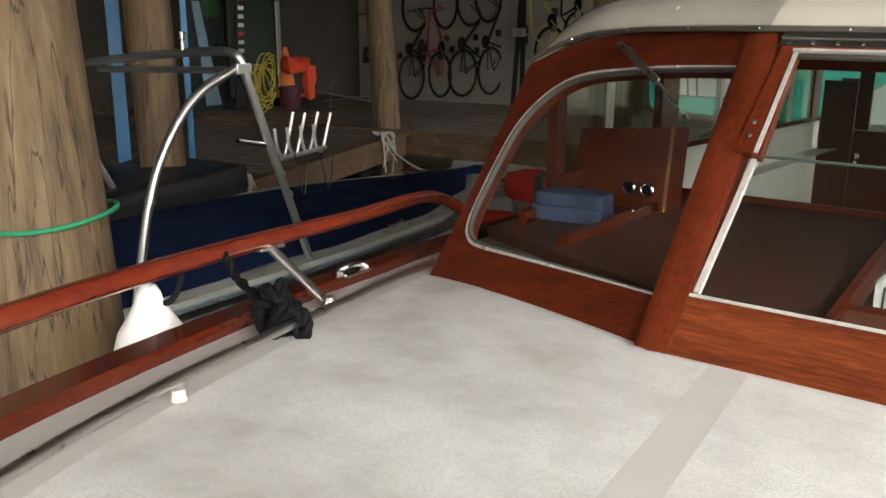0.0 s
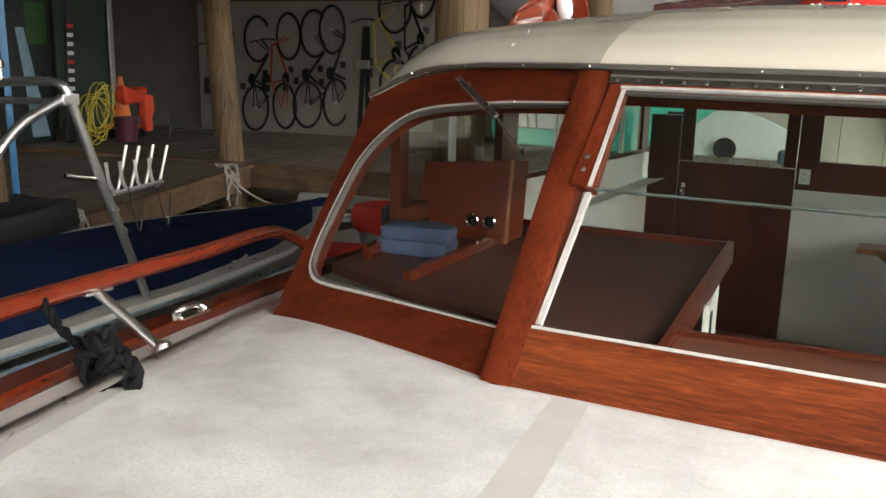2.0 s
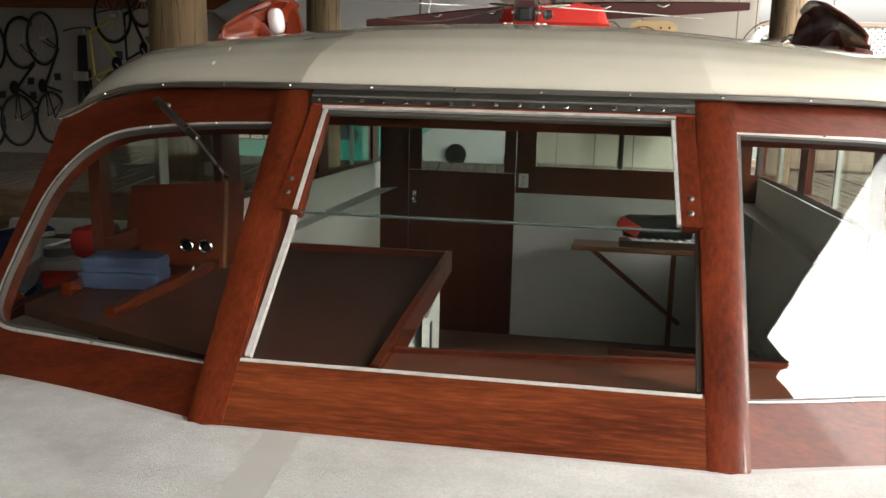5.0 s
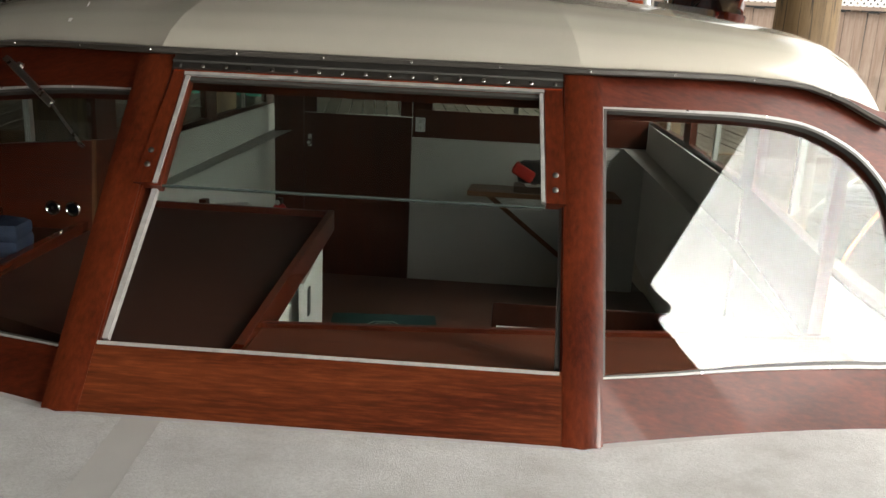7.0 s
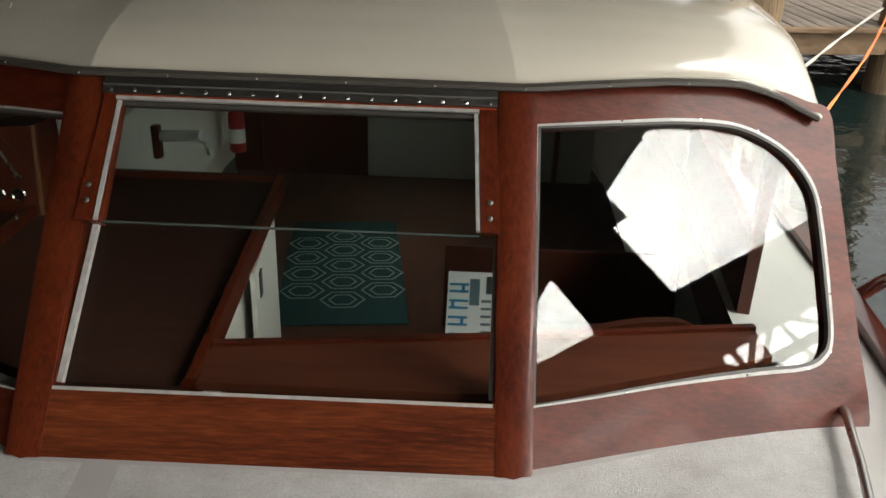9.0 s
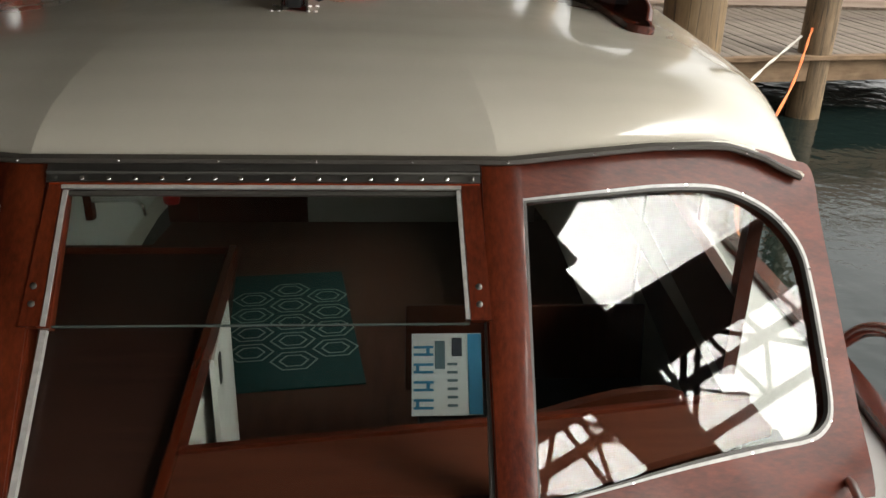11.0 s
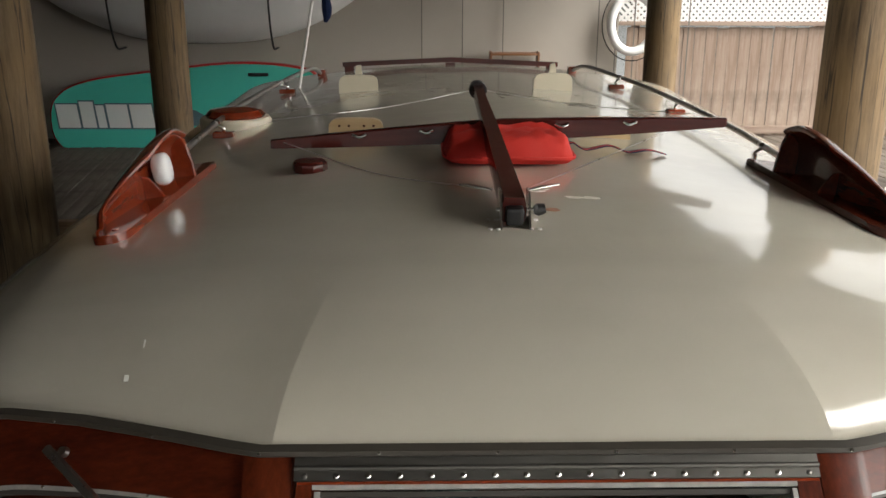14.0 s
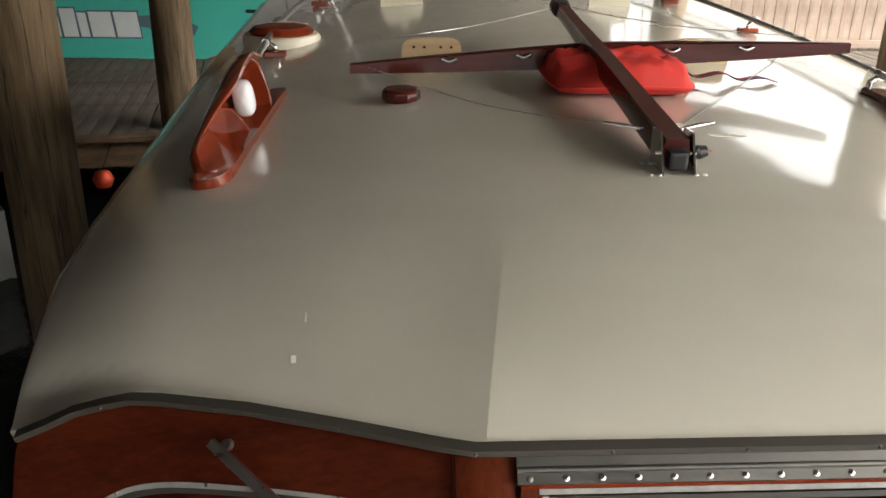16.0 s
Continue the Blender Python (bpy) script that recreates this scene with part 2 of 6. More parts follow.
HULL_WHITE = paint("white gelcoat", (0.72, 0.72, 0.71), 0.35, 0.2, 0.08, 3)
BRIGHT_BLUE = paint("bright blue plastic", (0.012, 0.15, 0.34), 0.4)
DARK_GREEN = paint("dark green door paint", (0.03, 0.05, 0.035), 0.5)
POSTER_DARK = paint("dark poster", (0.012, 0.02, 0.02), 0.3, 0, 0.5, 6)
POSTER_BLUE = paint("pale blue poster water", (0.22, 0.34, 0.42), 0.3, 0, 0.4, 14)
POSTER_GREEN = paint("green poster leaves", (0.03, 0.09, 0.02), 0.3, 0, 0.9, 30)
TEAL = paint("teal foam", (0.07, 0.52, 0.42), 0.55, 0, 0.06, 3)
TEXT_WHITE = paint("white print", (0.75, 0.77, 0.76), 0.5)
SLATE = paint("slate grey print", (0.10, 0.16, 0.19), 0.5)
SILVER = paint("silver grey board", (0.60, 0.61, 0.62), 0.4, 0.1)
TYRE = paint("black tyre rubber", (0.010, 0.010, 0.010), 0.55)
GROOVE = paint("dark wall groove", (0.13, 0.12, 0.105), 0.8)
ALU_TUBE = metal("polished aluminium tube", (0.68, 0.68, 0.66), 0.36)
DARK_STEEL = paint("dark steel", (0.03, 0.035, 0.04), 0.5)
SHORE = paint("dim far shore", (0.10, 0.12, 0.10), 0.9, 0, 0.5, 0.05)


for m in (ROPE_BLACK, TYRE, NAVY, NAVY_CANVAS, TOWEL, RUG):
    m.node_tree.nodes["Principled BSDF"].inputs["Specular IOR Level"].default_value = 0.12

# ---- building helpers ----
ORIGIN = {}
CABIN_SLOPE = [False]             # the cabin sole and fittings step down towards the stern


def settle(bm):
    """Lowers what belongs inside the cabin towards the stern."""
    if CABIN_SLOPE[0]:
        for v in bm.verts:
            x, y, z = v.co
            v.co = (x + 0.03 + 0.022 * y, y - 0.15, z + 0.06 - 0.113 * y)


def thing(name, at, label="", category="", group="", kind=""):
    ob = new(name)
    ob.location = at
    ob.empty_display_size = 0.05
    ORIGIN[ob.name] = Vector(at)
    return tagged(ob, label, category, group, kind)


def part(name, bm, material, parent=None, label="", smooth=None):
    """One mesh object; the bmesh is in world coordinates."""
    me = bpy.data.meshes.new(name)
    o = ORIGIN[parent.name] if parent else Vector((0, 0, 0))
    settle(bm)
    bmesh.ops.translate(bm, verts=bm.verts, vec=-o)
    bmesh.ops.recalc_face_normals(bm, faces=bm.faces)
    bm.to_mesh(me)
    bm.free()
    me.materials.append(material)
    ob = new(name, me)
    if parent:
        ob.parent = parent
        ORIGIN[ob.name] = o
    if smooth is not None:
        for p in me.polygons:
            p.use_smooth = True
        if smooth:
            me.set_sharp_from_angle(angle=radians(smooth))
    return tagged(ob, label)


def solo(name, bm, material, at, label, category, group="", kind="", smooth=None):
    """A thing that is one mesh, with its origin at at."""
    me = bpy.data.meshes.new(name)
    settle(bm)
    bmesh.ops.translate(bm, verts=bm.verts, vec=-Vector(at))
    bmesh.ops.recalc_face_normals(bm, faces=bm.faces)
    bm.to_mesh(me)
    bm.free()
    me.materials.append(material)
    ob = new(name, me)
    ob.location = at
    ORIGIN[ob.name] = Vector(at)
    if smooth is not None:
        for p in me.polygons:
            p.use_smooth = True
        if smooth:
            me.set_sharp_from_angle(angle=radians(smooth))
    return tagged(ob, label, category, group, kind)


def box(c, s, bevel=0.0, m=None, bm=None):
    """A box of size s about c, turned by m about its centre."""
    bm = bm or bmesh.new()
    r = bmesh.ops.create_cube(bm, size=1)
    vs = r["verts"]
    bmesh.ops.scale(bm, verts=vs, vec=s)
    if bevel:
        es = list({e for v in vs for e in v.link_edges})
        b = bmesh.ops.bevel(bm, geom=es, offset=bevel, segments=2, affect="EDGES", profile=0.6)
        vs = list({v for f in b["faces"] for v in f.verts} | {v for v in vs if v.is_valid})
        seen, todo = set(vs), list(vs)
        while todo:
            for e in todo.pop().link_edges:
                for v in e.verts:
                    if v not in seen:
                        seen.add(v)
                        todo.append(v)
        vs = list(seen)
    if m is not None:
        bmesh.ops.transform(bm, matrix=m.to_4x4(), verts=vs)
    bmesh.ops.translate(bm, verts=vs, vec=c)
    return bm


def tube(pts, r, seg=10, bm=None, caps=True):
    """A round bar through the points; r is one radius or one for each point."""
    bm = bm or bmesh.new()
    pts = [Vector(p) for p in pts]
    rs = r if isinstance(r, (list, tuple)) else [r] * len(pts)
    rings, side = [], None
    for i, p in enumerate(pts):
        d = (pts[min(i + 1, len(pts) - 1)] - pts[max(i - 1, 0)]).normalized()
        if side is None:
            side = d.orthogonal().normalized()
        side = (side - d * side.dot(d)).normalized()
        up = d.cross(side)
        rings.append([bm.verts.new(p + rs[i] * (math.cos(a) * side + math.sin(a) * up)) for a in (2 * math.pi * k / seg for k in range(seg))])
    for a, b in zip(rings, rings[1:]):
        for k in range(seg):
            bm.faces.new((a[k], a[(k + 1) % seg], b[(k + 1) % seg], b[k]))
    if caps:
        bm.faces.new(rings[0][::-1])
        bm.faces.new(rings[-1])
    return bm


def curve_pts(pts, n=24):
    """A smooth line through the points."""
    pts = [Vector(p) for p in pts]
    q = [2 * pts[0] - pts[1], *pts, 2 * pts[-1] - pts[-2]]
    out = []
    for i in range(1, len(q) - 2):
        for k in range(n):
            t = k / n
            a, b, c, d = q[i - 1:i + 3]
            out.append(0.5 * ((2 * b) + (c - a) * t + (2 * a - 5 * b + 4 * c - d) * t * t + (3 * b - a - 3 * c + d) * t ** 3))
    return out + [pts[-1]]


def sweep(pts, profile, up=(0, 0, 1), bm=None):
    """Sweeps a closed profile of (side, height) along the points."""
    bm = bm or bmesh.new()
    pts = [Vector(p) for p in pts]
    rings = []
    for i, p in enumerate(pts):
        d = (pts[min(i + 1, len(pts) - 1)] - pts[max(i - 1, 0)]).normalized()
        s = d.cross(Vector(up)).normalized()
        u = s.cross(d)
        rings.append([bm.verts.new(p + a * s + b * u) for a, b in profile])
    k = len(profile)
    for a, b in zip(rings, rings[1:]):
        for j in range(k):
            bm.faces.new((a[j], a[(j + 1) % k], b[(j + 1) % k], b[j]))
    bm.faces.new(rings[0][::-1])
    bm.faces.new(rings[-1])
    return bm


def slab(pts, depth, bm=None):
    """A flat polygon of points given a thickness along the vector depth."""
    bm = bm or bmesh.new()
    a = [bm.verts.new(p) for p in pts]
    b = [bm.verts.new(Vector(p) + Vector(depth)) for p in pts]
    bm.faces.new(a)
    bm.faces.new(b[::-1])
    for i in range(len(a)):
        j = (i + 1) % len(a)
        bm.faces.new((a[i], b[i], b[j], a[j]))
    return bm


def ring(outer, inner, depth, bm=None):
    """A flat frame between two closed outlines with as many points, given a thickness."""
    bm = bm or bmesh.new()
    d = Vector(depth)
    n = len(outer)
    o, i = [bm.verts.new(p) for p in outer], [bm.verts.new(p) for p in inner]
    o2, i2 = [bm.verts.new(Vector(p) + d) for p in outer], [bm.verts.new(Vector(p) + d) for p in inner]
    for k in range(n):
        j = (k + 1) % n
        bm.faces.new((o[k], o[j], i[j], i[k]))
        bm.faces.new((o2[k], i2[k], i2[j], o2[j]))
        bm.faces.new((o[k], o2[k], o2[j], o[j]))
        bm.faces.new((i[k], i[j], i2[j], i2[k]))
    return bm


def lathe(profile, c, seg=24, m=None, bm=None):
    """Turns (radius, height) pairs about the upright axis through c."""
    bm = bm or bmesh.new()
    rings = []
    m = m or Matrix.Identity(3)
    for r, h in profile:
        rings.append([bm.verts.new(Vector(c) + m @ Vector((r * math.cos(a), r * math.sin(a), h))) for a in (2 * math.pi * k / seg for k in range(seg))])
    for a, b in zip(rings, rings[1:]):
        for k in range(seg):
            bm.faces.new((a[k], a[(k + 1) % seg], b[(k + 1) % seg], b[k]))
    bm.faces.new(rings[0][::-1])
    bm.faces.new(rings[-1])
    return bm


def lerp(table, x):
    for (a, u), (b, v) in zip(table, table[1:]):
        if x <= b:
            return u + (v - u) * max(0, (x - a) / (b - a))
    return table[-1][1]


# ---- water, docks, boathouse ----
DOCK, WATER_Z, ROOF_Z, WALL_Y = 0.27, -0.42, 3.3, 8.85
bm = bmesh.new()
bmesh.ops.create_grid(bm, x_segments=8, y_segments=8, size=400)
bmesh.ops.translate(bm, verts=bm.verts, vec=(0, 0, WATER_Z))
solo("water", bm, WATER, (0, 0, WATER_Z), "dark still harbour water under the boathouse", "water", kind="structure")


def pile(x, y, r, top=ROOF_Z, lean=(0, 0), seed=0, low=-0.9):
    """A driven timber pile, slightly uneven and leaning."""
    bm = bmesh.new()
    seg, n = 32, 48
    rings = []
    for i in range(n + 1):
        z = low + (top - low) * i / n
        cx, cy = x + lean[0] * (z - DOCK), y + lean[1] * (z - DOCK)
        ringv = []
        for k in range(seg):
            a = 2 * math.pi * k / seg
            w = noise.noise((math.cos(a) * 1.3 + seed * 7.1, math.sin(a) * 1.3, z * 0.5)) * 0.06 + noise.noise((math.cos(a) * 5 + seed, math.sin(a) * 5, z * 1.4)) * 0.022
            rr = r * (1 + w) * (1.03 - 0.015 * (z - low))
            ringv.append(bm.verts.new((cx + rr * math.cos(a), cy + rr * math.sin(a), z)))
        rings.append(ringv)
    for a, b in zip(rings, rings[1:]):
        for k in range(seg):
            bm.faces.new((a[k], a[(k + 1) % seg], b[(k + 1) % seg], b[k]))
    bm.faces.new(rings[-1])
    bm.faces.new(rings[0][::-1])
    return solo("pile", bm, PILE, (x, y, low), "round weathered timber pile holding up the boathouse", "pile", "boathouse piles", smooth=40)


pile(-2.76, -0.50, 0.235, lean=(-0.09, 0), seed=1)
pile(-2.475, 3.25, 0.175, seed=2)
pile(-2.66, 6.6, 0.165, seed=3)
pile(1.80, 3.25, 0.165, seed=4)
pile(1.74, 7.05, 0.155, seed=5)
pile(-6.68, 5.85, 0.155, lean=(-0.08, 0), seed=6)
pile(-5.12, 1.66, 0.155, lean=(-0.05, 0), seed=7)
pile(4.6, 7.6, 0.17, seed=8)

solo("wall_aft", box((-4.7, 10.36, 1.4), (13.3, 0.2, 4.4)), WALL_PAINT, (-4.7, 10.36, -0.8), "taupe painted boathouse wall", "wall", kind="structure")
solo("wall_west", box((-11.25, 0.75, 1.2), (0.2, 19.6, 4.4)), DARK_WALL, (-11.2, 0, 0), "dark boathouse side wall", "wall", kind="structure")
EAVE_X, ROOF_FRONT = 2.42, -6.2
solo("ceiling", box(((EAVE_X - 11.2) / 2, (10.5 + ROOF_FRONT) / 2, ROOF_Z + 0.1), (EAVE_X + 11.2, 10.5 - ROOF_FRONT, 0.2)), CEILING_BOARDS, (-4.4, 0, ROOF_Z), "boathouse roof boards with bounced light in their colour", "ceiling", kind="structure")
# a dark beam out from the eave over the open water
solo("eave_beam", slab([(EAVE_X + 0.002, -0.76, ROOF_Z), (2.64, -0.84, ROOF_Z), (2.60, -0.93, ROOF_Z), (3.5, -1.30, ROOF_Z), (4.3, -1.71, ROOF_Z), (6.5, -2.8, ROOF_Z), (6.3, -3.2, ROOF_Z), (3.2, -1.74, ROOF_Z), (EAVE_X + 0.002, -1.33, ROOF_Z)], (0, 0, 0.14)), DARK_WALL, (EAVE_X, -1, ROOF_Z), "dark timber beam reaching out from the eave", "beam", kind="structure")
solo("beam_post", tube([(6.3, -2.95, -0.9), (6.3, -2.95, ROOF_Z)], 0.11, 14), PILE, (6.3, -2.95, -0.9), "timber post under the beam end", "post", kind="structure", smooth=50)
# added wall, out of view: shuts sky light out of the bicycle corner
solo("sky_block_wall", box((-7.4, ROOF_FRONT - 0.1, 1.2), (7.8, 0.2, 4.4)), DARK_WALL, (-7.4, ROOF_FRONT - 0.1, -1), "unseen dark wall added to keep sky light off the bicycles", "wall", kind="structure")
# dock edges: along the slip, then behind the boats
E_WEST = [Vector((-4.25, -1.1, 0)), Vector((-6.3, 5.75, 0))]
E_AFT = [Vector((-6.3, 5.75, 0)), Vector((8.5, 8.1, 0))]


def planks(name, a, b, depth, side, width, label, drop=0.0):
    """Dock planks from the edge line a-b inwards, each board square to the edge, and the edge beam."""
    d = (b - a).normalized()
    inw = Vector((-d.y, d.x, 0)) * side
    dock = thing(name, (a.x, a.y, DOCK), label, "dock", kind="structure")
    n = int((b - a).length / width)
    rnd = random.Random(len(label))
    m = Matrix((d, inw, Vector((0, 0, 1)))).transposed()
    meshes = []
    for j in range(6):
        bmj = box((0, 0, 0), (width - 0.012, depth, 0.04), 0.005)
        me = bpy.data.meshes.new("plank")
        bmj.to_mesh(me)
        bmj.free()
        me.materials.append(DOCK_WOOD)
        meshes.append(me)
    for i in range(n):
        p = a + d * (i + 0.5) * width + inw * (depth / 2 - 0.02 + rnd.uniform(-0.015, 0.01))
        ob = new("plank", meshes[i % 6])
        ob.parent = dock
        ob.matrix_basis = Matrix.Translation(p - Vector((a.x, a.y, 0)) + Vector((0, 0, -0.02 - drop + rnd.uniform(-0.003, 0.003)))) @ m.to_4x4()
    mid = (a + b) / 2 + Vector((0, 0, DOCK - 0.04))
    part("edge_beam", box(mid + inw * 0.05 - Vector((0, 0, 0.12)), ((b - a).length, 0.1, 0.24), 0.01, m), DOCK_BEAM, dock, "heavy brown timber edge beam")
    part("kerb_plank", box(mid - inw * 0.03 + Vector((0, 0, 0.02)), ((b - a).length, 0.1, 0.045), 0.006, m), DOCK_BEAM, dock)
    return dock


planks("dock_west", *E_WEST, 6.0, 1, 0.15, "grey plank dock along the boat slip")
planks("dock_corner", Vector((-11.1, 4.97, 0)), Vector((-6.35, 5.74, 0)), 3.4, 1, 0.15, "grey plank dock in the corner", 0.012)
planks("dock_aft", *E_AFT, 4.5, 1, 0.15, "grey weathered plank dock behind the boats")

# green line made fast round the near pile
gl = thing("pile_rope", (-2.76, -0.5, 0.75), "bright green rope made fast round the pile", "rope")
for k in range(1):
    z = 0.895 + 0.035 * k
    loop = [(-2.80 + 0.262 * math.cos(a), -0.50 + 0.262 * math.sin(a), z + 0.012 * math.sin(2 * a + k)) for a in (2 * math.pi * j / 40 for j in range(41))]
    part("turn", tube(loop, 0.009, 8, caps=False), ROPE_GREEN, gl, smooth=60)


# ---- the boat, built level in its own frame and then set at its berth ----
BOAT_THINGS = []
CN = Vector((0, -0.743, 0.669))     # out of the middle light of the windshield


def cp(x, z, out=0.0):
    """A point of the raked middle panel, z being measured before the rake."""
    return Vector((x, 0.045 + 0.775 * (z - 1.481), 1.49 + 0.86 * (z - 1.481))) + out * CN


def cslab(x0, x1, z0, z1, out, thick, x0t=None, x1t=None):
    a, b = (x0 if x0t is None else x0t), (x1 if x1t is None else x1t)
    return slab([cp(x0, z0, out), cp(x1, z0, out), cp(b, z1, out), cp(a, z1, out)], -thick * CN)


def side_n(sg):
    return Vector((sg * 0.285, -0.712, 0.642))


def side_pt(sg, x, z, out=0.0):
    """A point of a swept side panel of the windshield, sg -1 or 1, at the distance x from the middle."""
    p = cp(0, z)
    return Vector((sg * x, p.y + 0.40 * (x - 0.49), p.z)) + out * side_n(sg)


def deck_z(x, y):
    sheer = 0.078 * (-0.2 - y) if y < -0.2 else 0.04 * (-0.2 - y)
    return 0.914 + sheer - 0.03 * (abs(x) / 1.25) ** 5


DECK_EDGE = [(-3.2, 0.03), (-2.9, 0.25), (-2.4, 0.54), (-1.95, 0.78), (-1.46, 0.995), (-1.2, 1.085), (-0.9, 1.18), (-0.42, 1.325), (0.0, 1.43), (0.55, 1.49), (1.5, 1.55), (4.5, 1.55), (5.6, 1.4)]
HAND_RAIL = [(0.58, -2.65, 1.27), (0.91, -1.84, 1.17), (1.106, -1.406, 1.132), (1.23, -1.09, 1.10), (1.344, -0.675, 1.065), (1.47, -0.19, 1.02), (1.577, 0.207, 0.99), (1.61, 0.38, 0.955), (1.605, 0.49, 0.90), (1.575, 0.53, 0.84), (1.53, 0.54, 0.79)]


def rail_at(y):
    """The hand rail's distance from the middle line, and its height, at y."""
    return lerp([(q, p) for p, q, r in HAND_RAIL[:7]], y), lerp([(q, r) for p, q, r in HAND_RAIL[:7]], y)


def deck_bm():
    bm = bmesh.new()
    rows = []
    for i in range(176):
        y = -3.2 + 0.05 * i
        w = lerp(DECK_EDGE, y)
        rows.append([bm.verts.new((w * s, y, deck_z(w * s, y))) for s in (k / 16 for k in range(-16, 17))])
    for a, b in zip(rows, rows[1:]):
        for k in range(32):
            f = (a[k], a[k + 1], b[k + 1], b[k])
            x, y = sum(v.co.x for v in f) / 4, sum(v.co.y for v in f) / 4
            if -0.32 + 0.3 * max(0, abs(x) - 0.47) < y < 4.5 and abs(x) < 1.12:
                continue
            bm.faces.new(f)
    return bm


def shield_base(x):
    return -0.475 + 0.40 * max(0, abs(x) - 0.47)


def stripe(y):
    return -0.33 + 0.12 * (-y - 0.35)


def nonskid_panel(sg):
    """A grit-painted panel of the foredeck on one side of the smooth stripe."""
    bm = bmesh.new()
    nu, nv = 30, 60
    rows = []
    for j in range(nv + 1):
        v = j / nv
        row = []
        for i in range(nu + 1):
            u = i / nu
            x, y = -0.5, -1.0
            for _ in range(6):
                yb = shield_base(x) - 0.012
                y = yb + v * (-2.7 - yb)
                s = stripe(y) + sg * 0.036
                e = sg * (lerp(DECK_EDGE, y) - 0.15)
                x = s + (e - s) * u
            row.append(bm.verts.new((x, y, deck_z(x, y) + 0.0005)))
        rows.append(row)
    for a, b in zip(rows, rows[1:]):
        for k in range(nu):
            bm.faces.new((a[k], a[k + 1], b[k + 1], b[k]))
    return bm


boat = thing("cabin_cruiser", (0, 1, -0.2), "varnished mahogany cabin cruiser with a glossy cream cabin top", "boat")
BOAT_THINGS.append(boat)
deck = part("foredeck", deck_bm(), DECK_PAINT, boat, "off-white painted deck", smooth=40)
for sg in (-1, 1):
    part("nonskid_panel", nonskid_panel(sg), NONSKID, deck, "gritty white nonskid deck panel", smooth=60)


def hull_side(sg):
    bm = bmesh.new()
    rows = []
    for i in range(89):
        y = -3.2 + 0.1 * i
        w = lerp(DECK_EDGE, y)
        rows.append([bm.verts.new((sg * w * f + sg * 0.06, y + dy, z)) for f, dy, z in ((1.0, 0, deck_z(sg * w, y)), (0.97, 0.03, 0.5), (0.86, 0.1, -0.8))])
    for a, b in zip(rows, rows[1:]):
        for k in range(2):
            bm.faces.new((a[k], a[k + 1], b[k + 1], b[k]))
    return bm


for sg in (-1, 1):
    part("hull_side", hull_side(sg), HULL_PAINT, boat, "pale painted hull side", smooth=30)
    pts = [(sg * (lerp(DECK_EDGE, y) + 0.035), y, deck_z(sg * lerp(DECK_EDGE, y), y) + 0.012) for y in (-3.1 + 0.1 * i for i in range(86))]
    part("toe_rail", sweep(pts, [(-0.035, -0.03), (0.03, -0.03), (0.034, 0.0), (0.028, 0.014), (-0.03, 0.016), (-0.036, 0.0)]), MAHOGANY_Y, boat, "mahogany toe rail along the deck edge", smooth=50)
    # low steel bar on small white stubs
    ys = [-2.6 + 0.1 * i for i in range(25)]
    foot_x = lambda y: lerp(DECK_EDGE, y) - 0.165 + 0.02 * min(1, max(0, (-0.7 - y) / 0.5))
    pts = [(sg * foot_x(y), y, deck_z(foot_x(y), y) + 0.036) for y in ys]
    pts += [(pts[-1][0] + sg * 0.015, -0.13, pts[-1][2] - 0.03)]
    bar = part("foot_rail", tube(pts, 0.0098, 12), STEEL, boat, "stainless steel foot rail", smooth=60)
    for y in (-2.3, -1.25):
        x = sg * foot_x(y)
        part("rail_stub", lathe([(0.013, 0), (0.011, 0.008), (0.010, 0.034)], (x, y, deck_z(x, y)), 14), CREAM_PAINT, bar, "cream plastic stub", smooth=50)
        part("collar", lathe([(0.012, 0.02), (0.0135, 0.024), (0.0135, 0.034)], (x, y, deck_z(x, y)), 14), STEEL, bar, smooth=50)
    prof = [(0.024 * math.cos(a), 0.021 * math.sin(a)) for a in (2 * math.pi * k / 12 for k in range(12))]
    hr = part("hand_rail", sweep(curve_pts([(sg * x, y, z) for x, y, z in HAND_RAIL], 10), prof), MAHOGANY_RAIL, boat, "varnished mahogany hand rail", smooth=60)
    for y in (-1.79, -0.66):
        x, zr = rail_at(y)
        fx = lerp(DECK_EDGE, y) - 0.075
        part("stanchion", tube([(sg * fx, y + 0.02, deck_z(sg * fx, y)), (sg * x, y, zr - 0.02)], 0.0115, 14), STEEL, hr, "stainless steel stanchion", smooth=60)
        part("rail_saddle", box((sg * x, y, zr - 0.021), (0.03, 0.075, 0.008), 0.003), STEEL, hr)
        part("foot_collar", lathe([(0.020, 0), (0.018, 0.008), (0.013, 0.022)], (sg * fx, y + 0.02, deck_z(sg * fx, y)), 16), STEEL, hr, smooth=50)
    # chock on the toe rail
    x = sg * (lerp(DECK_EDGE, -0.37) + 0.01)
    ch = part("mooring_chock", box((x, -0.37, deck_z(x, -0.37) + 0.031), (0.045, 0.10, 0.008), 0.003), CHROME, boat, "chrome mooring chock")
    part("chock_loop", tube(curve_pts([(x + dx, -0.37 + dy, deck_z(x, -0.37) + dz) for dx, dy, dz in ((-0.014, -0.04, 0.036), (0, -0.03, 0.05), (0, 0.02, 0.05), (0.012, 0.04, 0.036))], 6), 0.010, 10), CHROME, ch, smooth=60)

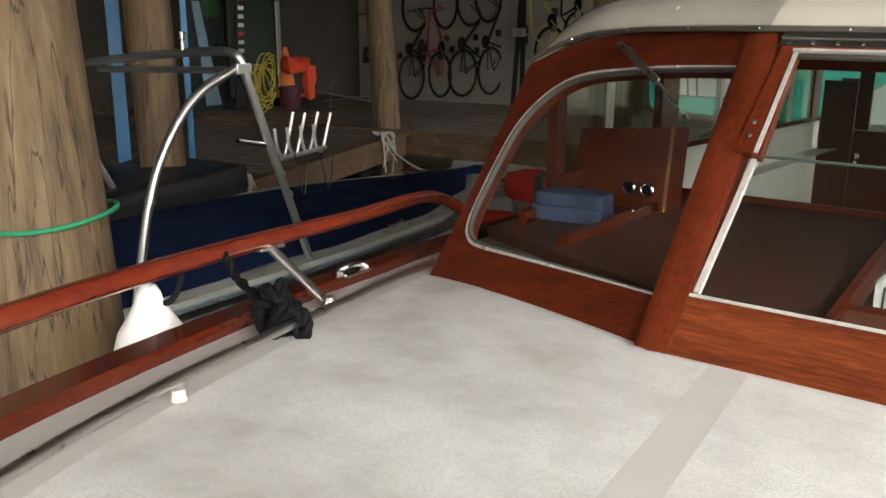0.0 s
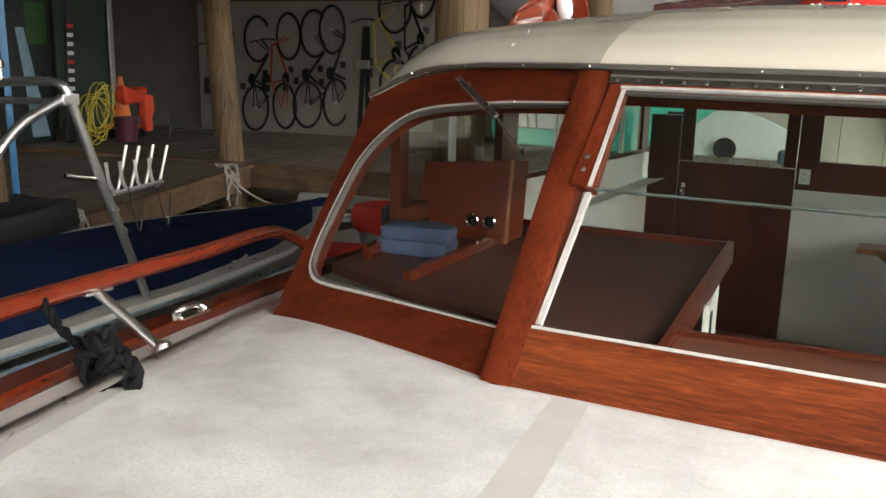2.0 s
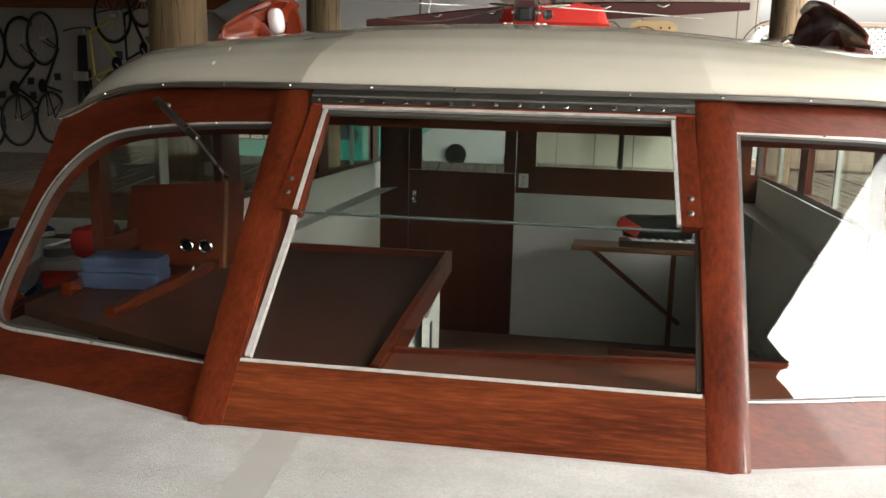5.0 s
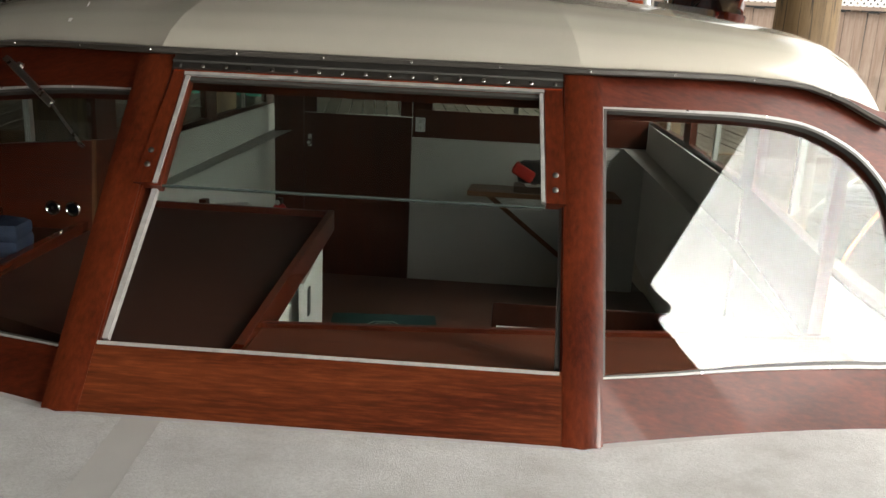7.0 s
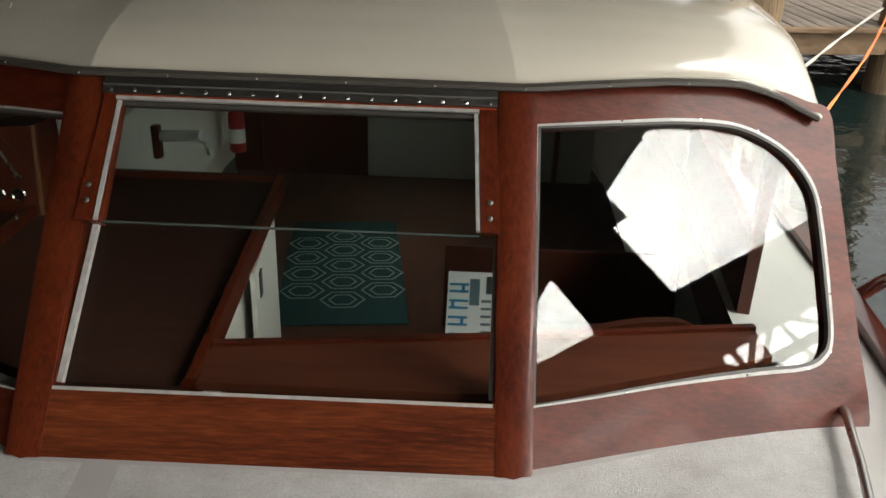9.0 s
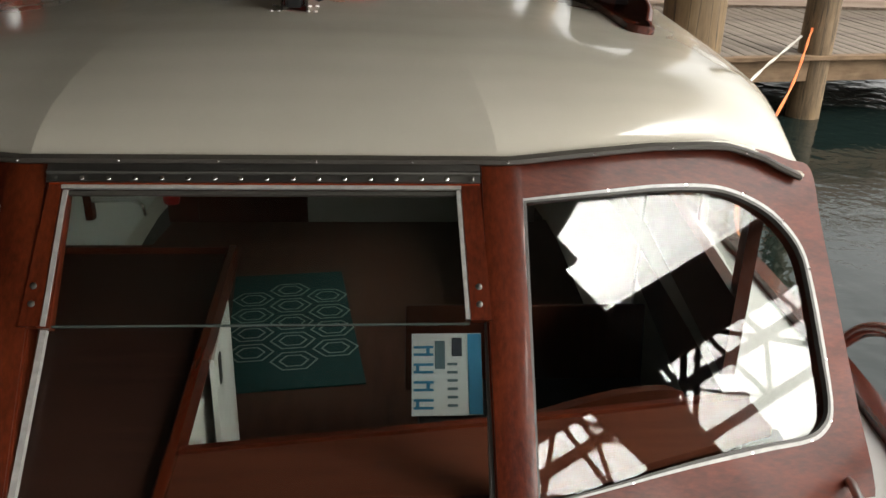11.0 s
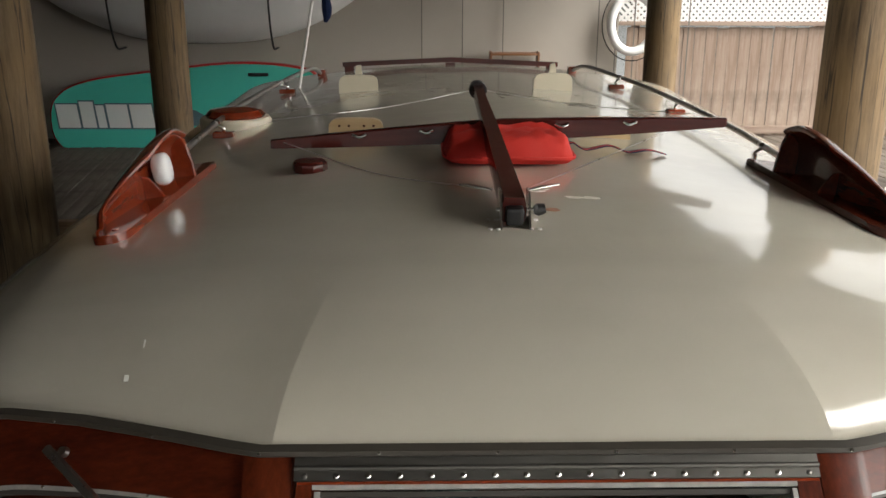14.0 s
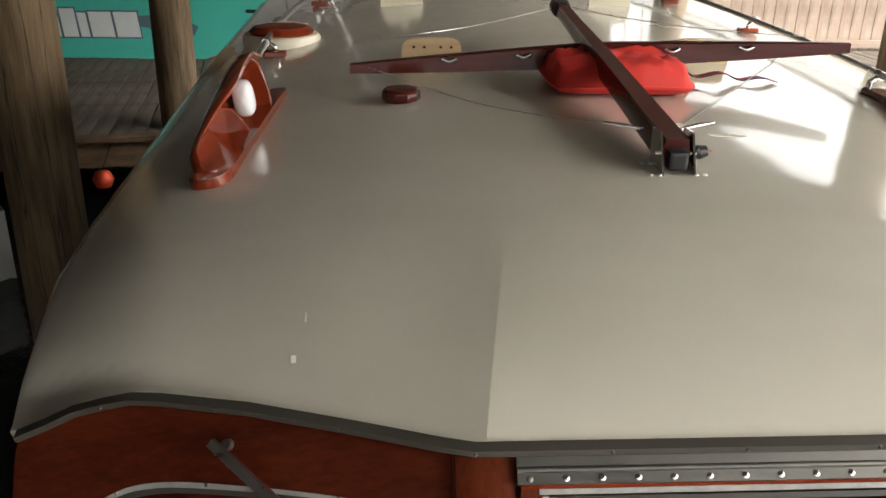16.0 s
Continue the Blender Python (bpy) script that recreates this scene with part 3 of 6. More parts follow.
# windshield, middle light with its top-hinged sash
part("lower_rail", cslab(-0.445, 0.445, 0.82, 0.944, 0.014, 0.05), MAHOGANY_LOW, boat, "varnished mahogany rail with lively grain")
part("upper_rail", cslab(-0.445, 0.445, 1.49, 1.53, -0.012, 0.05), MAHOGANY, boat)
for sg in (-1, 1):
    top, low = 1.534, 0.82
    q = [cp(sg * 0.435, low, 0.014), cp(sg * 0.475, low, 0.024), side_pt(sg, 0.509, low, 0.014)]
    r = [cp(sg * 0.425, top, 0.014), cp(sg * 0.468, top, 0.02), side_pt(sg, 0.509, top, 0.014)]
    bm = bmesh.new()
    back = Vector((0, 0.055, -0.02))
    lo, hi = [bm.verts.new(p) for p in q + [q[2] + back, q[0] + back]], [bm.verts.new(p) for p in r + [r[2] + back, r[0] + back]]
    for k in range(5):
        j = (k + 1) % 5
        bm.faces.new((lo[k], lo[j], hi[j], hi[k]))
    bm.faces.new(lo[::-1])
    bm.faces.new(hi)
    bmesh.ops.bevel(bm, geom=[e for e in bm.edges], offset=0.004, segments=2, affect="EDGES")
    part("corner_post", bm, MAHOGANY_UP, boat, "varnished mahogany windshield post", smooth=40)
# fixed lower glass in a bright metal bead
pane = part("window_pane", cslab(-0.43, 0.43, 0.948, 1.49, -0.02, 0.005), GLASS, boat, "clear windshield glass")
pane.visible_shadow = False
part("glass_bead", cslab(-0.435, 0.432, 0.937, 0.943, 0.016, 0.024), BEAD, pane, "bright metal glazing bead")
part("glass_bead", cslab(-0.434, -0.422, 0.951, 1.237, 0.004, 0.014, -0.410, -0.399), BEAD, pane)
part("glass_bead", cslab(0.424, 0.433, 0.951, 1.243, 0.004, 0.014, 0.426, 0.434), RUBBER, pane)
sash = part("sash_frame", cslab(-0.412, -0.388, 1.235, 1.482, 0.02, 0.026, -0.412, -0.382), MAHOGANY_UP, boat, "top-hinged mahogany sash")
part("sash_stile", cslab(-0.445, -0.406, 1.238, 1.481, 0.022, 0.024, -0.42, -0.395), MAHOGANY_UP, sash)
part("sash_stile", cslab(0.398, 0.438, 1.243, 1.481, 0.022, 0.024, 0.386, 0.424), MAHOGANY_UP, sash)
part("sash_head", cslab(-0.42, 0.424, 1.4815, 1.4855, 0.022, 0.024), MAHOGANY_RED, sash)
part("glass_bead", cslab(-0.395, 0.386, 1.4745, 1.481, 0.024, 0.008), BEAD, sash, "bright metal glazing bead")
part("glass_bead", cslab(-0.404, -0.395, 1.238, 1.472, 0.024, 0.01, -0.391, -0.382), BEAD, sash)
part("glass_bead", cslab(0.388, 0.396, 1.245, 1.472, 0.024, 0.01, 0.376, 0.384), BEAD, sash)
part("gasket", cslab(-0.384, 0.376, 1.465, 1.472, 0.018, 0.01), RUBBER, sash)
sp = part("sash_pane", cslab(-0.40, 0.395, 1.240, 1.475, 0.012, 0.005), GLASS, sash, "clear glass with a bare lower edge")
sp.visible_shadow = False
part("pane_edge", cslab(-0.40, 0.395, 1.237, 1.2405, 0.0125, 0.006), GLASS_EDGE, sash, "greenish raw glass edge")
hinge = part("piano_hinge", cslab(-0.425, 0.425, 1.486, 1.500, 0.026, 0.006), HINGE_METAL, sash, "tarnished piano hinge with bright screws")
part("hinge_barrel", tube([cp(-0.425, 1.5035, 0.026), cp(0.425, 1.5035, 0.026)], 0.0045, 10), HINGE_METAL, hinge, smooth=60)
part("hinge_leaf", cslab(-0.425, 0.425, 1.507, 1.519, 0.026, 0.006), HINGE_METAL, hinge)
rot = CN.to_track_quat("Z", "Y").to_matrix()
for k in range(17):
    part("screw", lathe([(0.0052, 0), (0.005, 0.0015), (0.003, 0.003)], cp(-0.408 + 0.051 * k, 1.4925, 0.0255), 10, rot), CHROME if k not in (0, 16) else HINGE_METAL, hinge, smooth=40)
for sg, x, zs in ((-1, 0.425, (1.275, 1.305)), (1, 0.415, (1.27, 1.30))):
    for z in zs:
        part("bolt", lathe([(0.0065, 0), (0.0065, 0.002), (0.004, 0.004)], cp(sg * x, z, 0.0215), 12, rot), HINGE_METAL, sash, smooth=40)

WIN_L = [(0.503, 0.930), (0.726, 0.916), (0.95, 0.901), (1.074, 0.893), (1.126, 0.898), (1.159, 0.927), (1.169, 0.984), (1.168, 1.04), (1.166, 1.092), (1.15, 1.215), (1.107, 1.30), (1.04, 1.364), (0.958, 1.398), (0.823, 1.42), (0.677, 1.436), (0.503, 1.447)]
OUT_L = [(0.50, 0.80), (0.726, 0.80), (0.95, 0.79), (1.074, 0.77), (1.15, 0.75), (1.215, 0.74), (1.212, 0.95), (1.211, 1.04), (1.21, 1.09), (1.208, 1.215), (1.206, 1.32), (1.204, 1.42), (1.096, 1.47), (0.9, 1.52), (0.677, 1.54), (0.50, 1.548)]
WIN_R = [(0.507, 0.938), (0.638, 0.932), (0.825, 0.926), (1.018, 0.914), (1.123, 0.905), (1.174, 0.913), (1.203, 0.947), (1.207, 1.042), (1.202, 1.184), (1.187, 1.27), (1.133, 1.343), (1.061, 1.393), (0.974, 1.427), (0.845, 1.445), (0.707, 1.452), (0.51, 1.46)]
OUT_R = [(0.50, 0.80), (0.638, 0.80), (0.825, 0.80), (1.018, 0.79), (1.15, 0.78), (1.279, 0.76), (1.275, 0.947), (1.27, 1.042), (1.263, 1.184), (1.255, 1.31), (1.25, 1.43), (1.188, 1.46), (1.082, 1.497), (0.847, 1.53), (0.641, 1.543), (0.50, 1.548)]


def smooth_loop(pts, n=5):
    """Rounds the corners of a closed outline, but for its first and last point."""
    q = curve_pts([Vector((x, z, 0)) for x, z in pts], n)
    return [(p.x, p.y) for p in q]


for sg, win, out in ((-1, WIN_L, OUT_L), (1, WIN_R, OUT_R)):
    nrm = side_n(sg)
    w, o = smooth_loop(win), smooth_loop(out)
    fr = part("side_frame", ring([side_pt(sg, *p) for p in o], [side_pt(sg, *p) for p in w], -0.045 * nrm), MAHOGANY, boat, "varnished mahogany frame with a round-cornered window", smooth=30)
    pane = part("side_pane", slab([side_pt(sg, *p, -0.012) for p in w], -0.004 * nrm), GLASS, fr, "clear glass reflecting the sky")
    pane.visible_shadow = False
    loop = [side_pt(sg, *p, 0.003) for p in w]
    mid = sum(loop, Vector()) / len(loop)
    part("glass_bead", ring([p + (p - mid).normalized() * 0.003 for p in loop], [p - (p - mid).normalized() * 0.005 for p in loop], -0.012 * nrm), BEAD, fr, "bright metal glazing bead")
    part("gasket", ring([p - (p - mid).normalized() * 0.0055 for p in loop], [p - (p - mid).normalized() * 0.013 for p in loop], -0.014 * nrm), RUBBER, fr)
    nr = len(loop)
    for k in range(0, nr, 7):
        part("screw", lathe([(0.003, 0), (0.002, 0.0015)], loop[k] + nrm * 0.0005, 8, nrm.to_track_quat("Z", "Y").to_matrix()), CHROME, fr)

# wiper on the side light
wp, W2, W3 = side_pt(-1, 0.85, 1.47), (0.70, 1.38), (0.585, 1.30)
wn = side_n(-1)
wm = wn.to_track_quat("Z", "Y").to_matrix()
wiper = part("wiper", lathe([(0.016, -0.01), (0.016, 0.006), (0.011, 0.012), (0.008, 0.03)], wp - 0.02 * wn, 16, wm), STEEL, boat, "steel windscreen wiper", smooth=40)
p1, p2, p3 = wp + wn * 0.022 + Vector((-0.015, -0.01, 0.008)), side_pt(-1, W2[0], W2[1], 0.022), side_pt(-1, W3[0], W3[1], 0.02)
part("wiper_arm", sweep([p1, p1.lerp(p2, 0.5), p2], [(-0.009, -0.003), (0.009, -0.003), (0.006, 0.004), (-0.006, 0.004)], wn), STEEL, wiper)
part("wiper_rod", tube([p2, p2.lerp(p3, 0.5) + wn * 0.002, p3], 0.003, 8), STEEL, wiper, smooth=60)
part("wiper_tip", lathe([(0.005, 0), (0.005, 0.012)], p3 - wn * 0.004, 10, wm), CHROME, wiper, smooth=40)


# cabin top
ROOF_W = [(0.2, 1.205), (0.3, 1.225), (0.45, 1.265), (0.7, 1.31), (1.0, 1.335), (1.35, 1.35), (1.9, 1.375), (3.0, 1.43), (4.5, 1.46)]


EAVE = [(0, 1.552), (0.47, 1.552), (0.65, 1.549), (0.82, 1.544), (1.0, 1.53), (1.1, 1.505), (1.205, 1.458)]
SET_BACK = 0.2                    # what stands on the cabin top is laid out this far forward, then set back


def roof_front(x):
    ax = abs(x)
    return 0.028 + 0.901 * (lerp(EAVE, ax) - 1.50) + 0.40 * max(0, ax - 0.49)


def roof_z(x, y):
    """Height of the cabin top."""
    ax = abs(x)
    d = min(y - 0.081, ((y - 0.081) - 0.40 * (ax - 0.465)) * 0.93)
    zf = lerp(EAVE, ax)
    d *= 1 + 1.3 * max(0, min(1, (ax - 0.55) / 0.5)) * max(0, 1 - d / 0.6)
    top = 1.717 + 0.01 * y - 0.075 * x * x
    p = lerp([(0, 0), (0.04, 0.24), (0.1, 0.46), (0.2, 0.68), (0.32, 0.84), (0.45, 0.93), (0.65, 0.985), (0.85, 1.0)], d)
    z = zf + (top - zf) * p
    e = lerp(ROOF_W, y) - ax
    q = lerp([(0, 0.0), (0.012, 0.3), (0.035, 0.58), (0.07, 0.78), (0.13, 0.93), (0.22, 1.0)], e)
    zs = 1.445
    return zs + (z - zs) * q if z > zs else z


def on_roof(x, y):
    return roof_z(x, y + SET_BACK)


def crease(y):
    return 0.465 - 0.17 * min(0.55, max(0, y - 0.08))


def roof_bm():
    bm = bmesh.new()
    sc = 0.465 / 1.205
    half = [sc * k / 14 for k in range(15)] + [sc + (1 - sc) * math.sin(math.pi / 2 * k / 30) for k in range(1, 31)]
    ss = [-s for s in reversed(half[1:])] + half
    rows = []
    for i in range(91):
        v = (i / 90) ** 1.6
        row = []
        for s in ss:
            x0 = s * 1.205
            y = roof_front(x0) + v * (4.5 - roof_front(x0))
            a, xc, w = abs(s), crease(y), lerp(ROOF_W, y)
            x = math.copysign(xc * a / sc if a <= sc else xc + (w - xc) * (a - sc) / (1 - sc), s)
            row.append(bm.verts.new((x, y, roof_z(x, y))))
        rows.append(row)
    n = len(ss)
    for a, b in zip(rows, rows[1:]):
        for k in range(n - 1):
            bm.faces.new((a[k], a[k + 1], b[k + 1], b[k]))
    for k in (n // 2 - 14, n // 2 + 14):
        for a, b in zip(rows, rows[1:]):
            if b[k].co.y < 0.5:
                bm.edges.get((a[k], b[k])).smooth = False
    return bm


cabin_top = part("cabin_top", roof_bm(), GELCOAT, boat, "glossy cream cabin top", smooth=0)
so = cabin_top.modifiers.new("thickness", "SOLIDIFY")
so.thickness, so.offset = 0.014, -1.0
xs = [-1.205 + 0.0482 * k for k in range(51)]
edge = [Vector((x, roof_front(x) - 0.006, roof_z(x, roof_front(x)) - 0.008)) for x in xs]
part("drip_moulding", sweep(edge, [(-0.006, -0.006), (0.010, -0.006), (0.015, -0.002), (0.014, 0.006), (-0.006, 0.009)]), MOULDING, cabin_top, "dark grey-brown moulding under the cabin top edge", smooth=30)
for k in range(3, 49, 4):
    p = edge[k]
    part("screw", lathe([(0.0035, 0), (0.002, 0.002)], p + Vector((0, -0.015, 0.003)), 8, rot), CHROME, cabin_top)
# chips and old filled holes in the paint of the cabin top
for x, y, r, a in ((-0.752, 0.045, 0.008, 0), (-0.738, 0.115, 0.0025, 1)):
    part("paint_chip", box((x, y + SET_BACK, on_roof(x, y) + 0.001), (r, r * (9 if a else 1.6), 0.002), 0, Euler((0.62, 0, 0.05)).to_matrix()), WHITE_PAINT, cabin_top)
for x, y, r in ((0.09, 0.93, 0.022), (0.115, 0.95, 0.014), (0.18, 0.86, 0.022), (0.225, 0.862, 0.022), (0.105, 0.73, 0.02)):
    bm = bmesh.new()
    n = 14
    vs = [(x + r * (1 + 0.3 * math.sin(3 * a + x * 40)) * math.cos(a), y + 0.6 * r * (1 + 0.3 * math.cos(2 * a + y * 30)) * math.sin(a)) for a in (2 * math.pi * k / n for k in range(n))]
    part("filled_patch", slab([(px, py + SET_BACK, on_roof(px, py) + 0.0015) for px, py in vs], (0, 0, -0.004), bm), PATCH if y > 0.8 else PATCH_RED, cabin_top, "scuffed filled patch in the paint")

# cabin sides with their windows
def cabin_side(sg):
    side = part("cabin_side", bmesh.new(), MAHOGANY_DULL, boat, "mahogany cabin side with sliding windows")
    def at(y, z, out=0.0):
        return Vector((sg * (lerp(ROOF_W, y) - 0.07 + out), y, z - 0.05 * (y - 0.3) * (z < 1.43)))
    def panel(y0, y1, z0, z1, out, th, name, mat, label=""):
        pts = [at(y0, z0, out), at(y1, z0, out), at(y1, z1, out), at(y0, z1, out)]
        return part(name, slab(pts, (-sg * th, 0, 0)), mat, side, label)
    for y0, y1 in ((0.3, 1.5), (1.5, 3.0), (3.0, 4.45)):
        panel(y0, y1, 0.62, 1.10, 0, 0.035, "side_board", MAHOGANY_INT)
        part("head_board", slab([at(y0, 1.42), at(y1, 1.42), at(y1, 1.47), at(y0, 1.47)], (-sg * 0.035, 0, 0)), MAHOGANY_INT, side)
        panel(y0 + 0.1, (y0 + y1) / 2 + 0.02, 1.10, 1.42, -0.012, 0.004, "side_glass", GLASS).visible_shadow = False
        panel((y0 + y1) / 2 - 0.02, y1 - 0.1, 1.10, 1.42, -0.022, 0.004, "side_glass", GLASS).visible_shadow = False
        panel((y0 + y1) / 2 - 0.015, (y0 + y1) / 2 + 0.015, 1.10, 1.42, -0.008, 0.02, "sliding_stile", ALU)
    for y in (0.3, 1.5, 3.0, 4.37):
        panel(y, y + 0.1, 1.10, 1.42, 0, 0.035, "window_post", MAHOGANY_INT)
        panel(y - 0.1, y, 1.10, 1.42, 0, 0.035, "window_post", MAHOGANY_INT) if y > 0.5 else None
    panel(1.5, 4.45, 0.1, 1.08, -0.04, 0.01, "lining", WHITE_PAINT, "white painted cabin lining")


for sg in (-1, 1):
    cabin_side(sg)


# ---- on the cabin top ----
def up_at(x, y):
    e = 0.02
    n = Vector((-(on_roof(x + e, y) - on_roof(x - e, y)) / (2 * e), -(on_roof(x, y + e) - on_roof(x, y - e)) / (2 * e), 1)).normalized()
    return n


def roof_thing(name, at, label, category, group=""):
    t = thing(name, (*at, on_roof(*at)), label, category, group)
    BOAT_THINGS.append(t)
    return t


def light_housing(sg, ax, ay, bx, by, lamp):
    """A boat-shaped mahogany side-light housing on its base plank."""
    a, b = Vector((ax, ay, on_roof(ax, ay))), Vector((bx, by, on_roof(bx, by)))
    d = b - a
    L = d.length
    d.normalize()
    u = up_at((ax + bx) / 2, (ay + by) / 2)
    s = u.cross(d).normalized() * (1 if sg < 0 else -1)   # towards the outside
    u = (d.cross(s) if sg < 0 else s.cross(d)).normalized()
    u = u if u.z > 0 else -u
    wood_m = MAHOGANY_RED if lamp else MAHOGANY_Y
    h = thing("side_light_housing", a, "glossy carved mahogany side light housing on the cabin top", "light housing", "side lights")
    BOAT_THINGS.append(h)
    def P(l, o, z):
        return a + d * (l * L) + s * o + u * z
    # plank with a rounded tip, straight inboard edge
    w = [(0.0, 0.012), (0.006, 0.026), (0.02, 0.038), (0.045, 0.046), (0.09, 0.05)] + [(0.09 + 0.13 * k, 0.05) for k in range(1, 8)]
    outl = [P(l, -ww, -0.012) for l, ww in w] + [P(l, ww * 0.96, -0.012) for l, ww in reversed(w)]
    bm = slab(outl, u * 0.034)
    bmesh.ops.bevel(bm, geom=bm.edges[:], offset=0.004, segments=2, affect="EDGES")
    base = part("base_plank", bm, wood_m, h, smooth=40)
    # outer shell: low at the tip, a rounded shoulder behind, rolled inboard along its top
    def crest(l):
        return 0.018 + 0.150 * math.sin(min(1, l / 0.70) * math.pi / 2) ** 1.05 if l < 0.70 else 0.168 - 0.45 * (l - 0.70) ** 1.2
    bm = bmesh.new()
    rows = []
    for k in range(29):
        l = 0.015 + 0.785 * k / 28
        hg = crest(l)
        roll = 0.078 * min(1, l * 2.4) ** 1.2
        prof = [(0.0, 0.0), (0.004, 0.25), (0.002, 0.5), (-0.10, 0.72), (-0.30, 0.88), (-0.55, 0.97), (-0.82, 1.0), (-1.0, 0.985), (-1.02, 0.93), (-0.90, 0.86), (-0.62, 0.80), (-0.40, 0.68), (-0.30, 0.48), (-0.28, 0.25), (-0.27, 0.0)]
        t = min(1, l / 0.10)
        o0 = 0.018 + 0.030 * t
        rows.append([bm.verts.new(P(l, o0 + f * max(roll, 0.022), 0.018 + hg * z)) for f, z in prof])
    for p, q in zip(rows, rows[1:]):
        for j in range(len(p)):
            bm.faces.new((p[j], p[(j + 1) % len(p)], q[(j + 1) % len(p)], q[j]))
    bm.faces.new(rows[0])
    bm.faces.new(rows[-1][::-1])
    part("shell", bm, wood_m, h, "bent glossy mahogany shell with a rolled crest", smooth=50)
    # upright back plate, and a low leaning rib before the lamp
    for l, hh, wd in ((0.76, 0.150, 0.022), (0.45, 0.085, 0.014)):
        prof = [(-0.040, 0.018), (0.036, 0.018), (0.036, hh * 0.7), (0.0, hh), (-0.018, hh * 0.97), (-0.030, hh * 0.75), (-0.036, hh * 0.4)] if l > 0.6 else [(-0.03, 0.018), (0.03, 0.018), (0.03, hh), (0.01, hh * 0.95), (-0.012, hh * 0.55)]
        bm = slab([P(l + 0.12 * z, o, z) for o, z in prof], d * wd)
        bmesh.ops.bevel(bm, geom=bm.edges[:], offset=0.003, segments=1, affect="EDGES")
        part("back_plate" if l > 0.6 else "rib", bm, wood_m, h, smooth=30)
    if lamp:
        c = P(0.545, -0.012, 0.088)
        m = Matrix((s, u, -d)).transposed()
        bmj = bmesh.new()
        rings = []
        for rr, hh in ((0.0, 0.036), (0.55, 0.034), (0.85, 0.027), (1.0, 0.012), (1.0, -0.012), (0.9, -0.022), (0.6, -0.026)):
            rings.append([bmj.verts.new(c + m @ Vector((0.027 * rr * math.copysign(abs(math.cos(q)) ** 0.7, math.cos(q)), 0.048 * rr * math.copysign(abs(math.sin(q)) ** 0.7, math.sin(q)), hh))) for q in (2 * math.pi * k / 20 for k in range(20))])
        for p, q in zip(rings, rings[1:]):
            for k in range(20):
                bmj.faces.new((p[k], p[(k + 1) % 20], q[(k + 1) % 20], q[k]))
        lampo = part("lamp_glass", bmj, LAMP_WHITE, h, "white glass side light", smooth=60)
        part("lamp_base", lathe([(0.026, -0.03), (0.034, -0.02), (0.030, 0.0)], P(0.60, 0.004, 0.088), 14, d.to_track_quat("Z", "Y").to_matrix()), BLACK, lampo)
    part("plug", lathe([(0.011, 0), (0.010, 0.004)], P(0.07, -0.008, 0.0205), 14, u.to_track_quat("Z", "Y").to_matrix()), wood_m, base, smooth=40)


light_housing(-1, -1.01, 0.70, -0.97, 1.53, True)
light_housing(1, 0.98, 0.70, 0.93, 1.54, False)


def roof_rail(sg, pts, feet):
    """Steel grab rail on mahogany feet with steel posts."""
    base = Vector((*pts[0], on_roof(*pts[0])))
    r = thing("grab_rail", base, "stainless steel grab rail on mahogany feet", "grab rail", "grab rails")
    BOAT_THINGS.append(r)
    line = [Vector((x, y, on_roof(x, y) + 0.062)) for x, y in pts]
    line[-1].z -= 0.045
    part("rail_tube", tube(curve_pts(line, 14), 0.0115, 12), STEEL, r, smooth=60)
    for k, (x, y) in enumerate(feet):
        z = on_roof(x, y)
        bx = x - sg * 0.03
        zb = on_roof(bx, y)
        if k:
            part("foot_block", box((bx, y, zb + 0.012), (0.085, 0.05, 0.026), 0.007), MAHOGANY_RED, r, "small mahogany foot block")
        part("post", tube(curve_pts([(bx, y, zb + 0.02), (bx, y - 0.005, zb + 0.04), (x, y, z + 0.06)], 6), [0.0085] * 12 + [0.0085], 10), CHROME, r, smooth=60)
        part("clamp", tube([(x, y - 0.016, z + 0.061), (x, y + 0.016, z + 0.062)], 0.0155, 12), CHROME, r, smooth=40)
    x, y = pts[-1]
    part("end_block", box((x, y + 0.02, on_roof(x, y) + 0.02), (0.05, 0.07, 0.042), 0.008), MAHOGANY_RED, r, "mahogany end block")


roof_rail(-1, [(-1.03, 1.36), (-1.06, 1.9), (-1.075, 2.5), (-1.04, 3.1), (-0.98, 3.7), (-0.90, 4.02), (-0.86, 4.12)], [(-1.03, 1.5), (-1.07, 2.18), (-1.07, 2.5), (-1.0, 3.45)])
roof_rail(1, [(0.94, 1.36), (0.975, 1.9), (0.97, 2.5), (0.93, 3.1), (0.85, 3.6), (0.75, 3.98), (0.69, 4.1)], [(0.95, 1.56), (0.985, 2.7), (0.87, 3.5)])
bar = roof_thing("stern_rail", (-0.1, 4.25), "dark mahogany cross rail at the end of the cabin top", "rail")
part("rail_bar", sweep([(-0.74, 4.26, 1.765), (-0.06, 4.27, 1.795), (0.62, 4.26, 1.765)], [(-0.02, -0.014), (0.02, -0.014), (0.018, 0.014), (-0.018, 0.014)]), SPAR_WOOD, bar)
for x in (-0.7, -0.06, 0.58):
    part("rail_foot", box((x, 4.27, (on_roof(x, 4.27) + 1.76) / 2), (0.06, 0.03, 1.76 - on_roof(x, 4.27) + 0.03), 0.004), SPAR_WOOD, bar)

